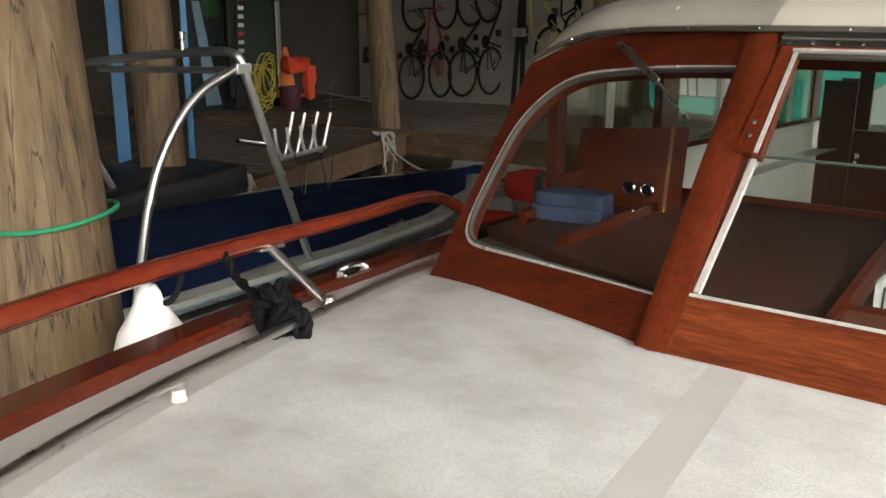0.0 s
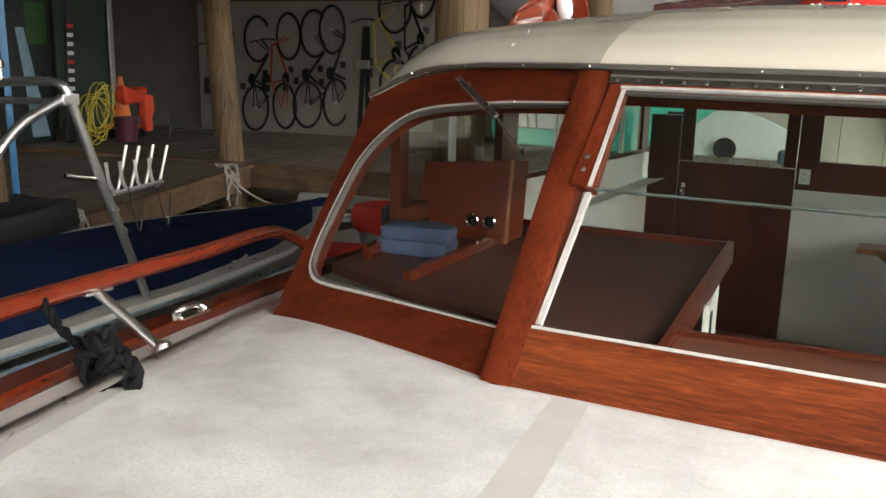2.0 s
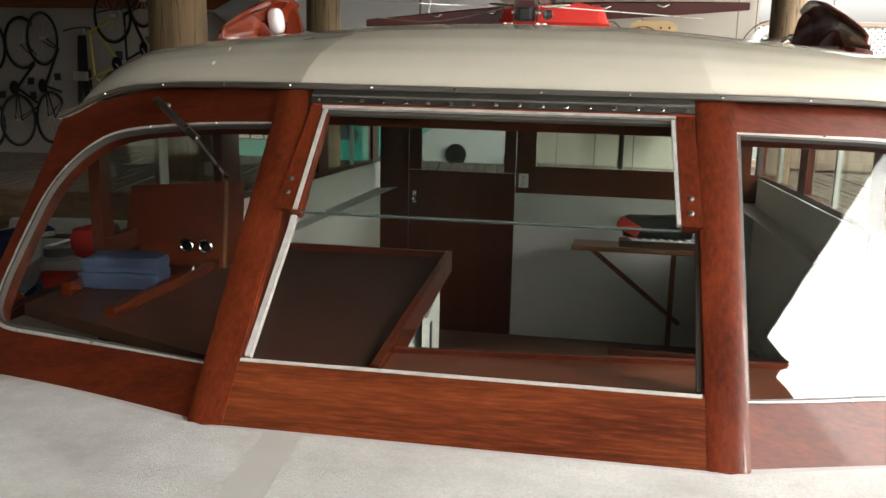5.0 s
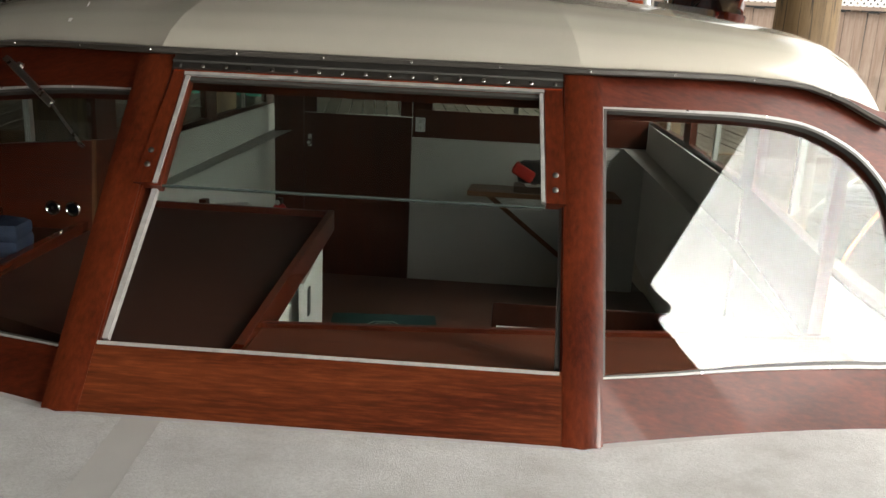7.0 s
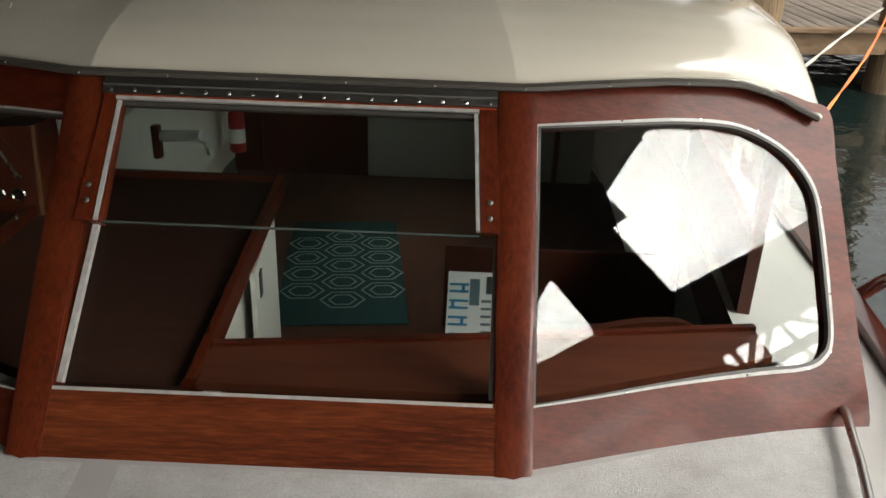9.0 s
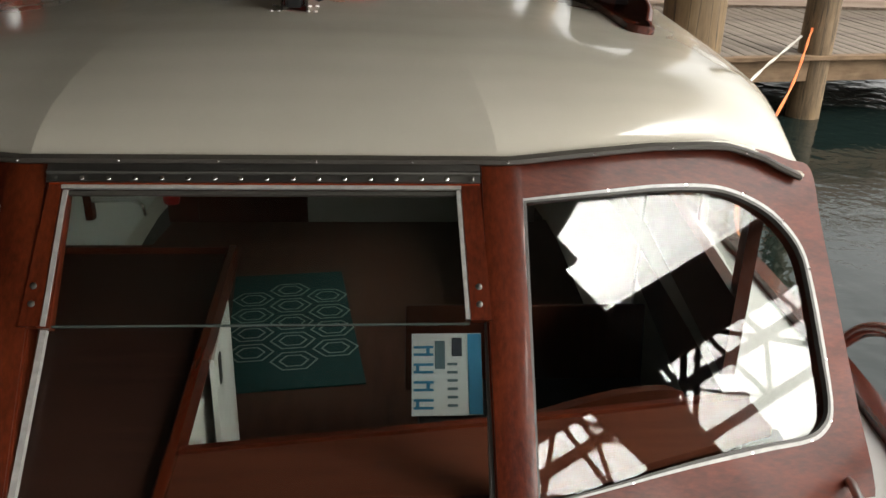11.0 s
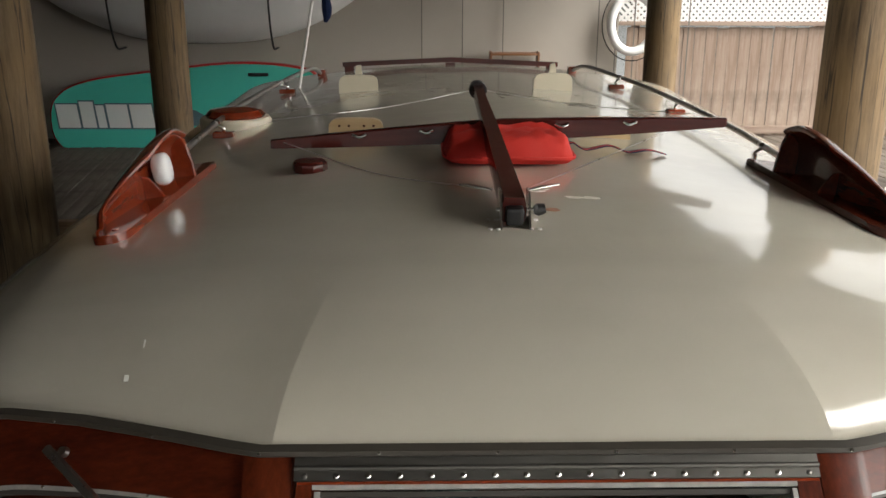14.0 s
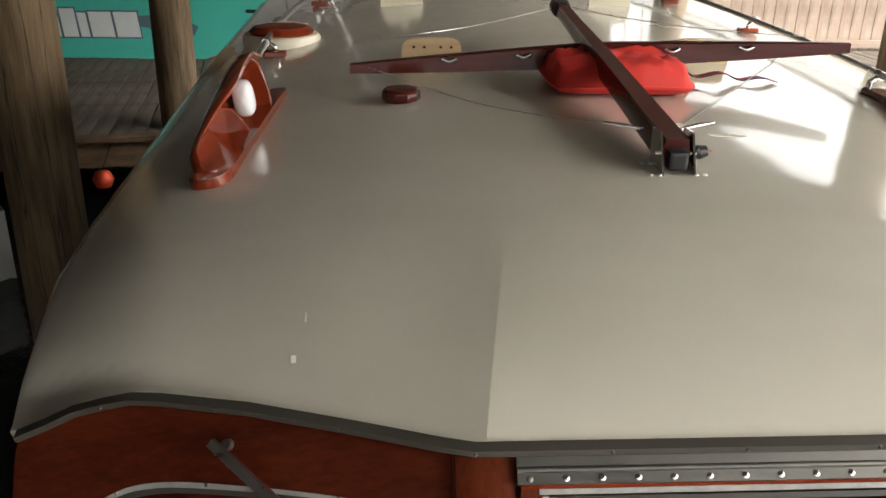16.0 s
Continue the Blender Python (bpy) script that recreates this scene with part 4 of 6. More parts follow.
# folding mast with its cross spar
mast = roof_thing("folded_mast", (0.0, 0.70), "folded dark red varnished mast with a cross spar", "mast")
foot, tip = Vector((0.0, 0.71, on_roof(0, 0.7) + 0.05)), Vector((-0.01, 2.09, 1.89))
d = (tip - foot).normalized()
prof = [(-0.027, -0.03), (0.027, -0.03), (0.030, 0.0), (0.024, 0.03), (-0.024, 0.03), (-0.030, 0.0)]
bm = bmesh.new()
rings = []
mx = d.cross(Vector((0, 0, 1))).normalized()
mu = mx.cross(d)
for l, f in ((-0.02, 1.0), (0.06, 1.0), (0.35, 0.95), (0.8, 0.85), (1.1, 0.72), ((tip - foot).length, 0.66)):
    rings.append([bm.verts.new(foot + d * l + mx * p * f + mu * q * f) for p, q in prof])
for p, q in zip(rings, rings[1:]):
    for k in range(6):
        bm.faces.new((p[k], p[(k + 1) % 6], q[(k + 1) % 6], q[k]))
bm.faces.new(rings[0][::-1])
bm.faces.new(rings[-1])
part("mast_pole", bm, SPAR_WOOD, mast, smooth=40)
part("mast_cap", tube([tip - d * 0.03, tip + d * 0.012], 0.034, 14), BLACK, mast, "black mast cap", smooth=40)
hub = foot + d * 0.86
bm = bmesh.new()
rows = []
for k in range(-12, 13):
    f = k / 12
    x = (0.745 if f > 0 else 0.745) * f
    w = 0.036 - 0.022 * abs(f) ** 1.6
    c = Vector((hub.x + 0.03 + x, hub.y + (-0.03 if f > 0 else 0.03) * abs(f), hub.z - 0.028 + (0.03 if f > 0 else -0.05) * abs(f)))
    rows.append([bm.verts.new(c + Vector((0, a * 0.016, b * w))) for a, b in ((-1, -1), (-1, 0.8), (-0.5, 1), (0.5, 1), (1, 0.8), (1, -1))])
for p, q in zip(rows, rows[1:]):
    for j in range(6):
        bm.faces.new((p[j], p[(j + 1) % 6], q[(j + 1) % 6], q[j]))
bm.faces.new(rows[0])
bm.faces.new(rows[-1][::-1])
spar = part("cross_spar", bm, SPAR_WOOD, mast, "tapered dark red spar", smooth=40)
for x in (-0.42, -0.2, 0.24, 0.46):
    p = Vector((hub.x + x, hub.y - 0.012 + (-0.04 if x > 0 else 0.04) * abs(x), hub.z - 0.022 + (0.04 if x > 0 else -0.066) * abs(x)))
    part("cleat", tube(curve_pts([p + Vector((-0.022, -0.012, 0.008)), p + Vector((0, -0.016, 0)), p + Vector((0.022, -0.012, 0.008))], 4), 0.0045, 8), CHROME, spar, smooth=60)
step = part("mast_step", box((0.0, 0.70, on_roof(0, 0.7) + 0.004), (0.105, 0.11, 0.006), 0.002), STEEL, mast, "stainless mast step")
for sx in (-0.034, 0.034):
    part("step_cheek", slab([(sx, 0.655, on_roof(0, 0.65) + 0.005), (sx, 0.76, on_roof(0, 0.76) + 0.005), (sx, 0.76, on_roof(0, 0.76) + 0.085), (sx, 0.70, on_roof(0, 0.7) + 0.09)], (0.004, 0, 0)), CHROME, step)
    for y in (0.66, 0.735):
        for o in (-0.018, 0.02):
            part("bolt", lathe([(0.006, 0), (0.005, 0.006)], (sx * 1.4 + o * (1 if sx > 0 else -1) * 0.5, y, on_roof(sx, y) + 0.007), 8), STEEL, step)
part("pivot_bolt", tube([(-0.042, 0.70, foot.z - 0.005), (0.046, 0.70, foot.z - 0.005)], 0.006, 8), CHROME, step, smooth=60)
part("heel_block", box(foot - d * 0.028 - Vector((0, 0, 0.010)), (0.042, 0.04, 0.042), 0.008, d.to_track_quat("Y", "Z").to_matrix()), BLACK, mast, "dark mast heel")
part("knob", lathe([(0.010, 0), (0.016, 0.010), (0.012, 0.028)], (0.05, 0.725, foot.z - 0.012), 12, Euler((0, 1.4, 0)).to_matrix()), BLACK, step, smooth=40)
for a, b, sag in ((foot + Vector((-0.04, 0.1, 0.02)), Vector((hub.x - 0.66, hub.y - 0.05, hub.z - 0.06)), 0.03), (foot + Vector((0.04, 0.1, 0.02)), Vector((hub.x + 0.62, hub.y + 0.06, hub.z - 0.04)), 0.0), (tip, Vector((hub.x + 0.7, hub.y + 0.1, hub.z + 0.01)), 0.015), (tip, Vector((hub.x - 0.7, hub.y - 0.03, hub.z + 0.01)), 0.015)):
    m = a.lerp(b, 0.5) - Vector((0, 0, sag))
    part("stay_wire", tube(curve_pts([a, m, b], 8), 0.0016, 6), STEEL, mast, "thin steel stay wire", smooth=60)
for sx in (-1, 1):
    a = foot + Vector((sx * 0.045, 0.1, 0.018))
    part("turnbuckle", tube([a, a + Vector((sx * 0.04, 0.012, 0.004)), a + Vector((sx * 0.08, 0.022, 0.008))], [0.003, 0.006, 0.003], 8), CHROME, mast, smooth=60)

mast.location += Vector((-0.005, -0.10, -0.012))

# cushion, strap, cradle blocks
cush = bmesh.new()
n = 20
cx, cy, cw, cd, ch = 0.045, 1.38, 0.205, 0.165, 0.078
rows = []
for j in range(n + 1):
    row = []
    for i in range(n + 1):
        u, v = 2 * i / n - 1, 2 * j / n - 1
        e = max(0, (1 - u ** 6)) * max(0, (1 - v ** 6))
        x, y = cx + cw * u * (1 - 0.05 * v * v), cy + cd * v * (1 - 0.05 * u * u)
        row.append((x, y, e ** 0.4, noise.noise((u * 3, v * 3, 1)) * 0.020 + noise.noise((u * 10, v * 3, 4)) * 0.014 + noise.noise((u * 5, v * 11, 7)) * 0.008))
    rows.append(row)
topv = [[cush.verts.new((x, y, on_roof(x, y) + 0.028 + ch * e * 0.85 + w * e)) for x, y, e, w in r] for r in rows]
botv = [[cush.verts.new((x, y, on_roof(x, y) + 0.028 - 0.026 * e)) for x, y, e, w in r] for r in rows]
for g in (topv, botv):
    for j in range(n):
        for i in range(n):
            cush.faces.new((g[j][i], g[j][i + 1], g[j + 1][i + 1], g[j + 1][i]))
cushion = solo("boat_cushion", cush, RED_FABRIC, (cx, cy, on_roof(cx, cy)), "bright red fabric boat cushion under the mast", "cushion", smooth=60)
BOAT_THINGS.append(cushion)
rim = [Vector((cx + cw * math.copysign(abs(math.cos(a)) ** 0.3, math.cos(a)), cy + cd * math.copysign(abs(math.sin(a)) ** 0.3, math.sin(a)), 0)) for a in (2 * math.pi * k / 48 for k in range(49))]
part("piping", tube([(p.x, p.y, on_roof(p.x, p.y) + 0.03) for p in rim], 0.005, 6), RED_FABRIC, cushion, smooth=60)
sp = curve_pts([(0.22, 1.40, 0.02), (0.26, 1.42, 0.045), (0.31, 1.44, 0.02), (0.39, 1.45, 0.035), (0.46, 1.48, 0.012), (0.53, 1.50, 0.02), (0.60, 1.53, 0.006)], 8)
sp = [Vector((p.x, p.y, on_roof(p.x, p.y) + p.z)) for p in sp]
for k, (o, mat) in enumerate(((-0.014, NAVY), (-0.007, RED_FABRIC), (0.0, NAVY), (0.007, RED_FABRIC), (0.014, NAVY))):
    bmw = sweep([p + Vector((0, o, 0.0)) for p in sp], [(-0.0035, -0.001), (0.0035, -0.001), (0.0035, 0.001), (-0.0035, 0.001)])
    part("webbing_stripe", bmw, mat, cushion, "striped red and navy webbing strap" if k == 0 else "")


def cradle(x, y, w, h, colour, label, holes):
    """A rounded cradle block standing across the cabin top."""
    z = on_roof(x, y)
    pts = [(x - w, y, z - 0.01), (x + w, y, z - 0.01)] + [(x + w * math.copysign(abs(math.cos(a)) ** 0.45, math.cos(a)), y, z + h * (0.35 + 0.65 * math.sin(a) ** 0.6)) for a in (math.pi * k / 12 for k in range(0, 13))]
    bm = slab(pts, (0, 0.03, 0))
    c = solo("cradle_block", bm, colour, (x, y, z), label, "cradle block", "cradle blocks")
    BOAT_THINGS.append(c)
    if holes:
        for hx in (-0.06, -0.025, 0.03, 0.065):
            part("screw", lathe([(0.005, 0), (0.004, 0.003)], (x + hx, y - 0.0005, z + h * 0.62), 8, Euler((radians(90), 0, 0)).to_matrix()), SPAR_WOOD, c)
    else:
        part("hook", slab([(x - 0.02, y + 0.034, z + h * 0.9), (x + 0.02, y + 0.034, z + h * 0.9), (x + 0.012, y + 0.034, z + h * 1.55), (x - 0.012, y + 0.034, z + h * 1.5)], (0, 0.02, 0)), colour, c)


cradle(-0.47, 1.80, 0.10, 0.075, PALE_WOOD, "pale wooden cradle block with screws", True)
cradle(0.44, 1.80, 0.10, 0.075, PALE_WOOD, "pale wooden cradle block with screws", True)
cradle(-0.56, 3.15, 0.10, 0.085, CREAM_PAINT, "cream painted cradle block", False)
cradle(0.44, 3.15, 0.10, 0.085, CREAM_PAINT, "cream painted cradle block", False)
z = on_roof(-0.575, 1.30)
cap = solo("deck_plug", lathe([(0.052, 0.0), (0.055, 0.006), (0.054, 0.026), (0.048, 0.034), (0.0, 0.036)], (-0.575, 1.30, z - 0.002), 10), SPAR_WOOD, (-0.575, 1.30, z), "small dark red round plug", "plug", smooth=30)
BOAT_THINGS.append(cap)
vx, vy = -1.045, 2.45
z = on_roof(vx, vy)
vent = thing("roof_vent", (vx, vy, z), "round mahogany vent cover on a cream ring", "vent")
BOAT_THINGS.append(vent)
part("ring", lathe([(0.15, -0.02), (0.155, 0.03), (0.145, 0.045), (0.10, 0.047)], (vx, vy, z), 36), CREAM_PAINT, vent, "cream base ring", smooth=40)
part("cover", lathe([(0.125, 0.04), (0.13, 0.055), (0.11, 0.075), (0.05, 0.085), (0.0, 0.086)], (vx, vy, z), 36), MAHOGANY_RED, vent, smooth=30)
staff = roof_thing("flag_staff", (-0.93, 3.62), "thin white staff with a furled navy flag", "flag staff")
part("pole", tube([(-0.93, 3.62, on_roof(-0.93, 3.62)), (-0.79, 3.95, 2.62)], 0.009, 8), WHITE_PAINT, staff, smooth=60)
bm = tube(curve_pts([(-0.82, 3.90, 2.40), (-0.80, 3.9, 2.23), (-0.79, 3.91, 2.10), (-0.80, 3.9, 2.04)], 5), [0.012, 0.02, 0.026, 0.028, 0.03, 0.028, 0.026, 0.024, 0.028, 0.03, 0.028, 0.026, 0.022, 0.018, 0.014, 0.01], 8)
part("flag", bm, NAVY, staff, "furled navy cloth")

for ob in BOAT_THINGS[1:]:
    ob.location.y += SET_BACK

# ---- fender, ropes on the rail ----
fd = thing("fender", (-1.36, -0.93, 0.6), "white teardrop boat fender hanging from the rail", "fender")
BOAT_THINGS.append(fd)
part("body", lathe([(0.03, -0.42), (0.07, -0.38), (0.085, -0.28), (0.09, -0.15), (0.084, -0.07), (0.068, -0.015), (0.045, 0.022), (0.030, 0.046), (0.024, 0.07), (0.016, 0.084), (0.0, 0.087)], (-1.37, -0.96, 0.80), 24), FENDER_WHITE, fd, smooth=50)
part("eye_rope", tube(curve_pts([(-1.36, -0.96, 0.845), (-1.34, -0.93, 0.85), (-1.33, -0.91, 0.89), (-1.335, -0.90, 0.94)], 6), 0.007, 8), ROPE_BLACK, fd, "black lanyard", smooth=60)
rp = thing("mooring_rope", (-1.2, -0.85, 0.8), "black rope knotted from the hand rail to the foot rail", "rope")
BOAT_THINGS.append(rp)


def rope(pts, r, mat, parent, name="strand", twist=9, n=10, label=""):
    """A laid rope: two strands wound round one another."""
    line = curve_pts(pts, n)
    for s in (0, 1):
        q = []
        for k, p in enumerate(line):
            d = (line[min(k + 1, len(line) - 1)] - line[max(k - 1, 0)]).normalized()
            a = d.orthogonal().normalized()
            ang = k * 2 * math.pi / twist + s * math.pi
            q.append(p + (a * math.cos(ang) + d.cross(a) * math.sin(ang)) * r * 0.5)
        part(name, tube(q, r * 0.62, 6), mat, parent, label, smooth=60)


rope([(-1.405, -0.80, 0.955), (-1.375, -0.815, 0.972), (-1.34, -0.82, 0.955), (-1.30, -0.83, 0.925), (-1.24, -0.84, 0.905), (-1.19, -0.845, 0.89)], 0.0105, ROPE_BLACK, rp, n=8)
rnd = random.Random(4)
knot = []
for k in range(26):
    a = k * 1.3
    knot.append((-1.165 + 0.033 * math.cos(a) + rnd.uniform(-0.012, 0.012), -0.85 + 0.03 * math.sin(a * 0.7) + rnd.uniform(-0.012, 0.012), 0.88 + 0.036 * math.sin(a) + rnd.uniform(-0.012, 0.012) + (0.02 if k < 10 else 0)))
rope(knot, 0.0135, ROPE_BLACK, rp, n=6, label="tangled black knot")
rope([(-1.14, -0.87, 0.875), (-1.105, -0.86, 0.905), (-1.085, -0.85, 0.885), (-1.095, -0.845, 0.85), (-1.12, -0.85, 0.86)], 0.0135, ROPE_BLACK, rp, n=8)


fd.location += Vector((0.03, -0.04, 0.15))
rp.location += Vector((0.075, -0.035, 0.115))

# ---- cabin inside ----
def cabin_thing(name, at, label, category, group=""):
    t = thing(name, at, label, category, group)
    BOAT_THINGS.append(t)
    return t


CABIN_SLOPE[0] = True
CF = 0.10
part("cabin_floor", box((-0.05, 2.2, CF - 0.03), (2.7, 4.6, 0.05)), FLOOR_WOOD, boat, "dark planked cabin floor")
part("headliner", box((0, 2.6, 1.80), (2.1, 3.4, 0.01), 0, Euler((radians(6.5), 0, 0)).to_matrix()), WHITE_PAINT, boat, "white cabin headliner")
# counter on one side with a raised edge, white cupboard front below
CT = 1.03


def ct(y):
    return 0.908 + 0.10 * (y + 0.25)


def ctp(x, y, dz=0.0):
    return (x, y, ct(y) + dz)


ctr = cabin_thing("galley_counter", (-0.7, 0.6, CF), "dark mahogany galley counter with a raised edge", "counter")
part("top", slab([ctp(-0.225, -0.16), ctp(-0.29, 1.0), ctp(-1.25, 1.0), ctp(-1.2, 0.15), ctp(-0.5, -0.16)], (0, 0, -0.03)), MAHOGANY_DULL, ctr, "dark satin counter top")
part("edge_strip", sweep([ctp(-0.215, -0.16), ctp(-0.25, 0.4), ctp(-0.285, 1.015)], [(-0.02, -0.045), (0.012, -0.045), (0.012, 0.022), (-0.006, 0.024), (-0.02, 0.006)]), MAHOGANY_Y, ctr, "red mahogany edge strip")
part("aft_strip", sweep([ctp(-0.285, 1.01), ctp(-1.25, 1.01)], [(-0.012, -0.045), (0.012, -0.045), (0.012, 0.02), (-0.012, 0.02)]), MAHOGANY, ctr)
part("front_panel", slab([ctp(-0.24, -0.2, -0.045), ctp(-0.305, 0.99, -0.045), (-0.305, 0.99, CF), (-0.24, -0.2, CF)], (-0.03, 0, 0)), WHITE_PAINT, ctr, "white cupboard front")
dr = part("cupboard_door", slab([(-0.248, 0.45, 0.93), (-0.288, 0.82, 0.95), (-0.288, 0.82, 0.4), (-0.248, 0.45, 0.4)], (0.014, 0, 0)), WHITE_PAINT, ctr)
part("finger_hole", slab([(-0.242, 0.52, 0.90), (-0.246, 0.56, 0.90), (-0.246, 0.56, 0.82), (-0.242, 0.52, 0.82)], (0.004, 0, 0)), BLACK, dr)
part("aft_panel", box((-0.77, 0.985, 0.55), (0.88, 0.03, 0.88)), MAHOGANY_INT, ctr)
part("divider_strip", sweep([ctp(-0.93, 0.09, 0.004), ctp(-0.94, 0.82, 0.004)], [(-0.014, -0.004), (0.014, -0.004), (0.012, 0.022), (-0.012, 0.022)]), MAHOGANY_Y, ctr, "red mahogany divider strip")
part("outer_strip", sweep([ctp(-1.15, 0.25, 0.004), ctp(-1.19, 0.6, 0.02), ctp(-1.21, 0.98, 0.02)], [(-0.014, -0.004), (0.014, -0.004), (0.012, 0.032), (-0.012, 0.032)]), MAHOGANY_Y, ctr)
# shelf behind the middle light
sh = cabin_thing("dash_shelf", (0.3, -0.1, 0.95), "mahogany shelf behind the windshield", "shelf")
part("board", slab([(-0.2, -0.16, 0.93), (0.5, -0.16, 0.93), (1.05, 0.07, 0.93), (1.05, 0.22, 0.93), (0.5, 0.12, 0.93), (-0.215, 0.01, 0.93)], (0, 0, -0.02)), MAHOGANY_SHELF, sh, "dull red mahogany board")
part("lip", sweep([(-0.215, 0.01, 0.925), (0.5, 0.12, 0.925), (1.05, 0.22, 0.925)], [(-0.01, -0.04), (0.01, -0.04), (0.01, 0.016), (-0.01, 0.016)]), MAHOGANY, sh)
part("skirt", slab([(-0.2, 0.0, 0.92), (0.5, 0.11, 0.92), (1.05, 0.21, 0.92), (1.05, 0.21, CF), (0.5, 0.11, CF), (-0.2, 0.0, CF)], (0, -0.015, 0)), MAHOGANY_INT, sh)
# instrument box with two round gauges
BX, BYF = -0.12, 0.17
ib = cabin_thing("instrument_box", (-0.96 + BX, 0.58 + BYF, ct(0.6)), "mahogany instrument box on the counter", "instrument box")
zb = ct(0.6) - 0.005
part("case", slab([(-1.12 + BX, 0.50 + BYF, zb), (-0.79 + BX, 0.50 + BYF, zb), (-0.795 + BX, 0.545 + BYF, 1.262), (-1.10 + BX, 0.545 + BYF, 1.235)], (0, 0.14, 0.0)), MAHOGANY, ib)
part("edge_trim", slab([(-0.79 + BX, 0.494 + BYF, zb), (-0.782 + BX, 0.494 + BYF, zb), (-0.787 + BX, 0.54 + BYF, 1.265), (-0.795 + BX, 0.54 + BYF, 1.265)], (0, 0.012, 0)), TABLE_WOOD, ib, "worn pale edge")
gm = Euler((radians(90), 0, 0)).to_matrix()
for x in (-0.905 + BX, -0.845 + BX):
    g = part("gauge", lathe([(0.021, 0), (0.023, 0.006), (0.019, 0.009), (0.016, 0.006)], (x, 0.505 + BYF, 1.062), 24, gm), CHROME, ib, "round chrome gauge", smooth=40)
    part("dial", lathe([(0.016, 0.0055), (0.0, 0.0062)], (x, 0.505 + BYF, 1.062), 20, gm), BLACK, g)
# folded towels
TX, TY = -1.08, 0.41
tw = cabin_thing("towel_stack", (TX, TY, ct(TY)), "two folded slate blue towels on the counter", "towel")
for k, (w, dp, zz, hgt) in enumerate(((0.108, 0.075, ct(TY) - 0.003, 0.048), (0.098, 0.068, ct(TY) + 0.042, 0.042))):
    bm = box((TX + 0.012 * k, TY, zz + hgt / 2), (2 * w, 2 * dp, hgt), 0.014, Euler((0.06, 0, radians(14))).to_matrix())
    bmesh.ops.subdivide_edges(bm, edges=bm.edges[:], cuts=9, use_grid_fill=True)
    for v in bm.verts:
        v.co.z += 0.002 * math.sin(v.co.y * 120 + 2 * k)
        v.co += Vector((noise.noise(v.co * 14 + Vector((k, 0, 0))), noise.noise(v.co * 14 + Vector((5, k, 0))), noise.noise(v.co * 30 + Vector((9, 0, k))) * 0.6)) * 0.009
    part("towel", bm, TOWEL, tw, smooth=60)
# rug
RC, RT = Vector((-0.33, 2.55, 0)), Euler((0, 0, radians(8))).to_matrix()
rg = solo("rug", box((RC.x, RC.y, CF + 0.002), (0.62, 1.5, 0.008), 0.002, RT), RUG, (RC.x, RC.y, CF), "dark teal rug with a pale hexagon lattice", "rug")
BOAT_THINGS.append(rg)
hexes = bmesh.new()
R = 0.115
for i in range(-1, 2):
    for j in range(-3, 4):
        q = Vector((i * R * 1.75, j * R * 2.05 + (R * 1.02 if i % 2 else 0), CF + 0.0075))
        if abs(q.y) > 0.58:
            continue
        for rr in (R * 0.98, R * 0.62):
            out, inn = [], []
            for k in range(6):
                a = math.pi / 3 * k
                e = Vector((math.cos(a), math.sin(a), 0))
                out.append(RC + RT @ (q + e * rr))
                inn.append(RC + RT @ (q + e * (rr - 0.010)))
            ring(out, inn, (0, 0, 0.0015 if rr > 0.1 else 0.0012), hexes)
part("hexagon_pattern", hexes, RUG_LINE, rg, "pale woven hexagon lines")
# bulkhead at the stern end: door with a window, white panel, window strip
BY = 4.42
bk = cabin_thing("stern_bulkhead", (-0.1, BY, CF), "mahogany bulkhead with a door, a window and a white panel", "bulkhead")


def bpanel(x0, x1, z0, z1, mat, name, out=0.0, th=0.03, label="", parent=None):
    return part(name, box(((x0 + x1) / 2, BY - out + th / 2, (z0 + z1) / 2), (x1 - x0, th, z1 - z0), 0.003), mat, parent or bk, label)


bpanel(-1.42, -1.21, CF, 1.6, MAHOGANY_INT, "jamb_board")
door = bpanel(-1.205, -0.44, CF, 1.285, MAHOGANY_INT, "door", 0.01, 0.03, "dark mahogany door with a window")
bpanel(-1.205, -1.115, 1.29, 1.72, MAHOGANY_INT, "stile", 0.01, 0.03, "", door)
bpanel(-0.52, -0.44, 1.29, 1.72, MAHOGANY_INT, "stile", 0.01, 0.03, "", door)
bpanel(-1.115, -0.52, 1.67, 1.72, MAHOGANY_INT, "head", 0.01, 0.03, "", door)
bpanel(-1.115, -0.52, 1.285, 1.67, GLASS, "door_glass", -0.005, 0.004, "", door).visible_shadow = False
part("latch", box((-1.16, BY - 0.015, 1.09), (0.03, 0.012, 0.09), 0.003), CHROME, door, "chrome door latch")
part("knob", lathe([(0.012, 0), (0.012, 0.02), (0.02, 0.03), (0.012, 0.045)], (-1.16, BY - 0.02, 1.075), 14, gm), CHROME, door, smooth=40)
bpanel(-1.25, 1.05, 1.725, 1.80, MAHOGANY_INT, "head_board")
bpanel(-0.435, -0.30, 1.16, 1.72, MAHOGANY_INT, "post")
bpanel(-0.435, 1.2, 1.15, 1.345, MAHOGANY_INT, "rail_board", 0.006)
bpanel(-0.437, 1.2, CF, 1.148, WHITE_GREY, "white_panel", 0.0, 0.03, "pale grey-white painted panel")
bpanel(-0.30, 0.30, 1.35, 1.70, GLASS, "window_glass", -0.01, 0.004).visible_shadow = False
bpanel(0.26, 0.80, 1.35, 1.70, GLASS, "window_glass", -0.02, 0.004).visible_shadow = False
bpanel(0.265, 0.30, 1.35, 1.70, RUBBER, "sliding_stile", 0.004)
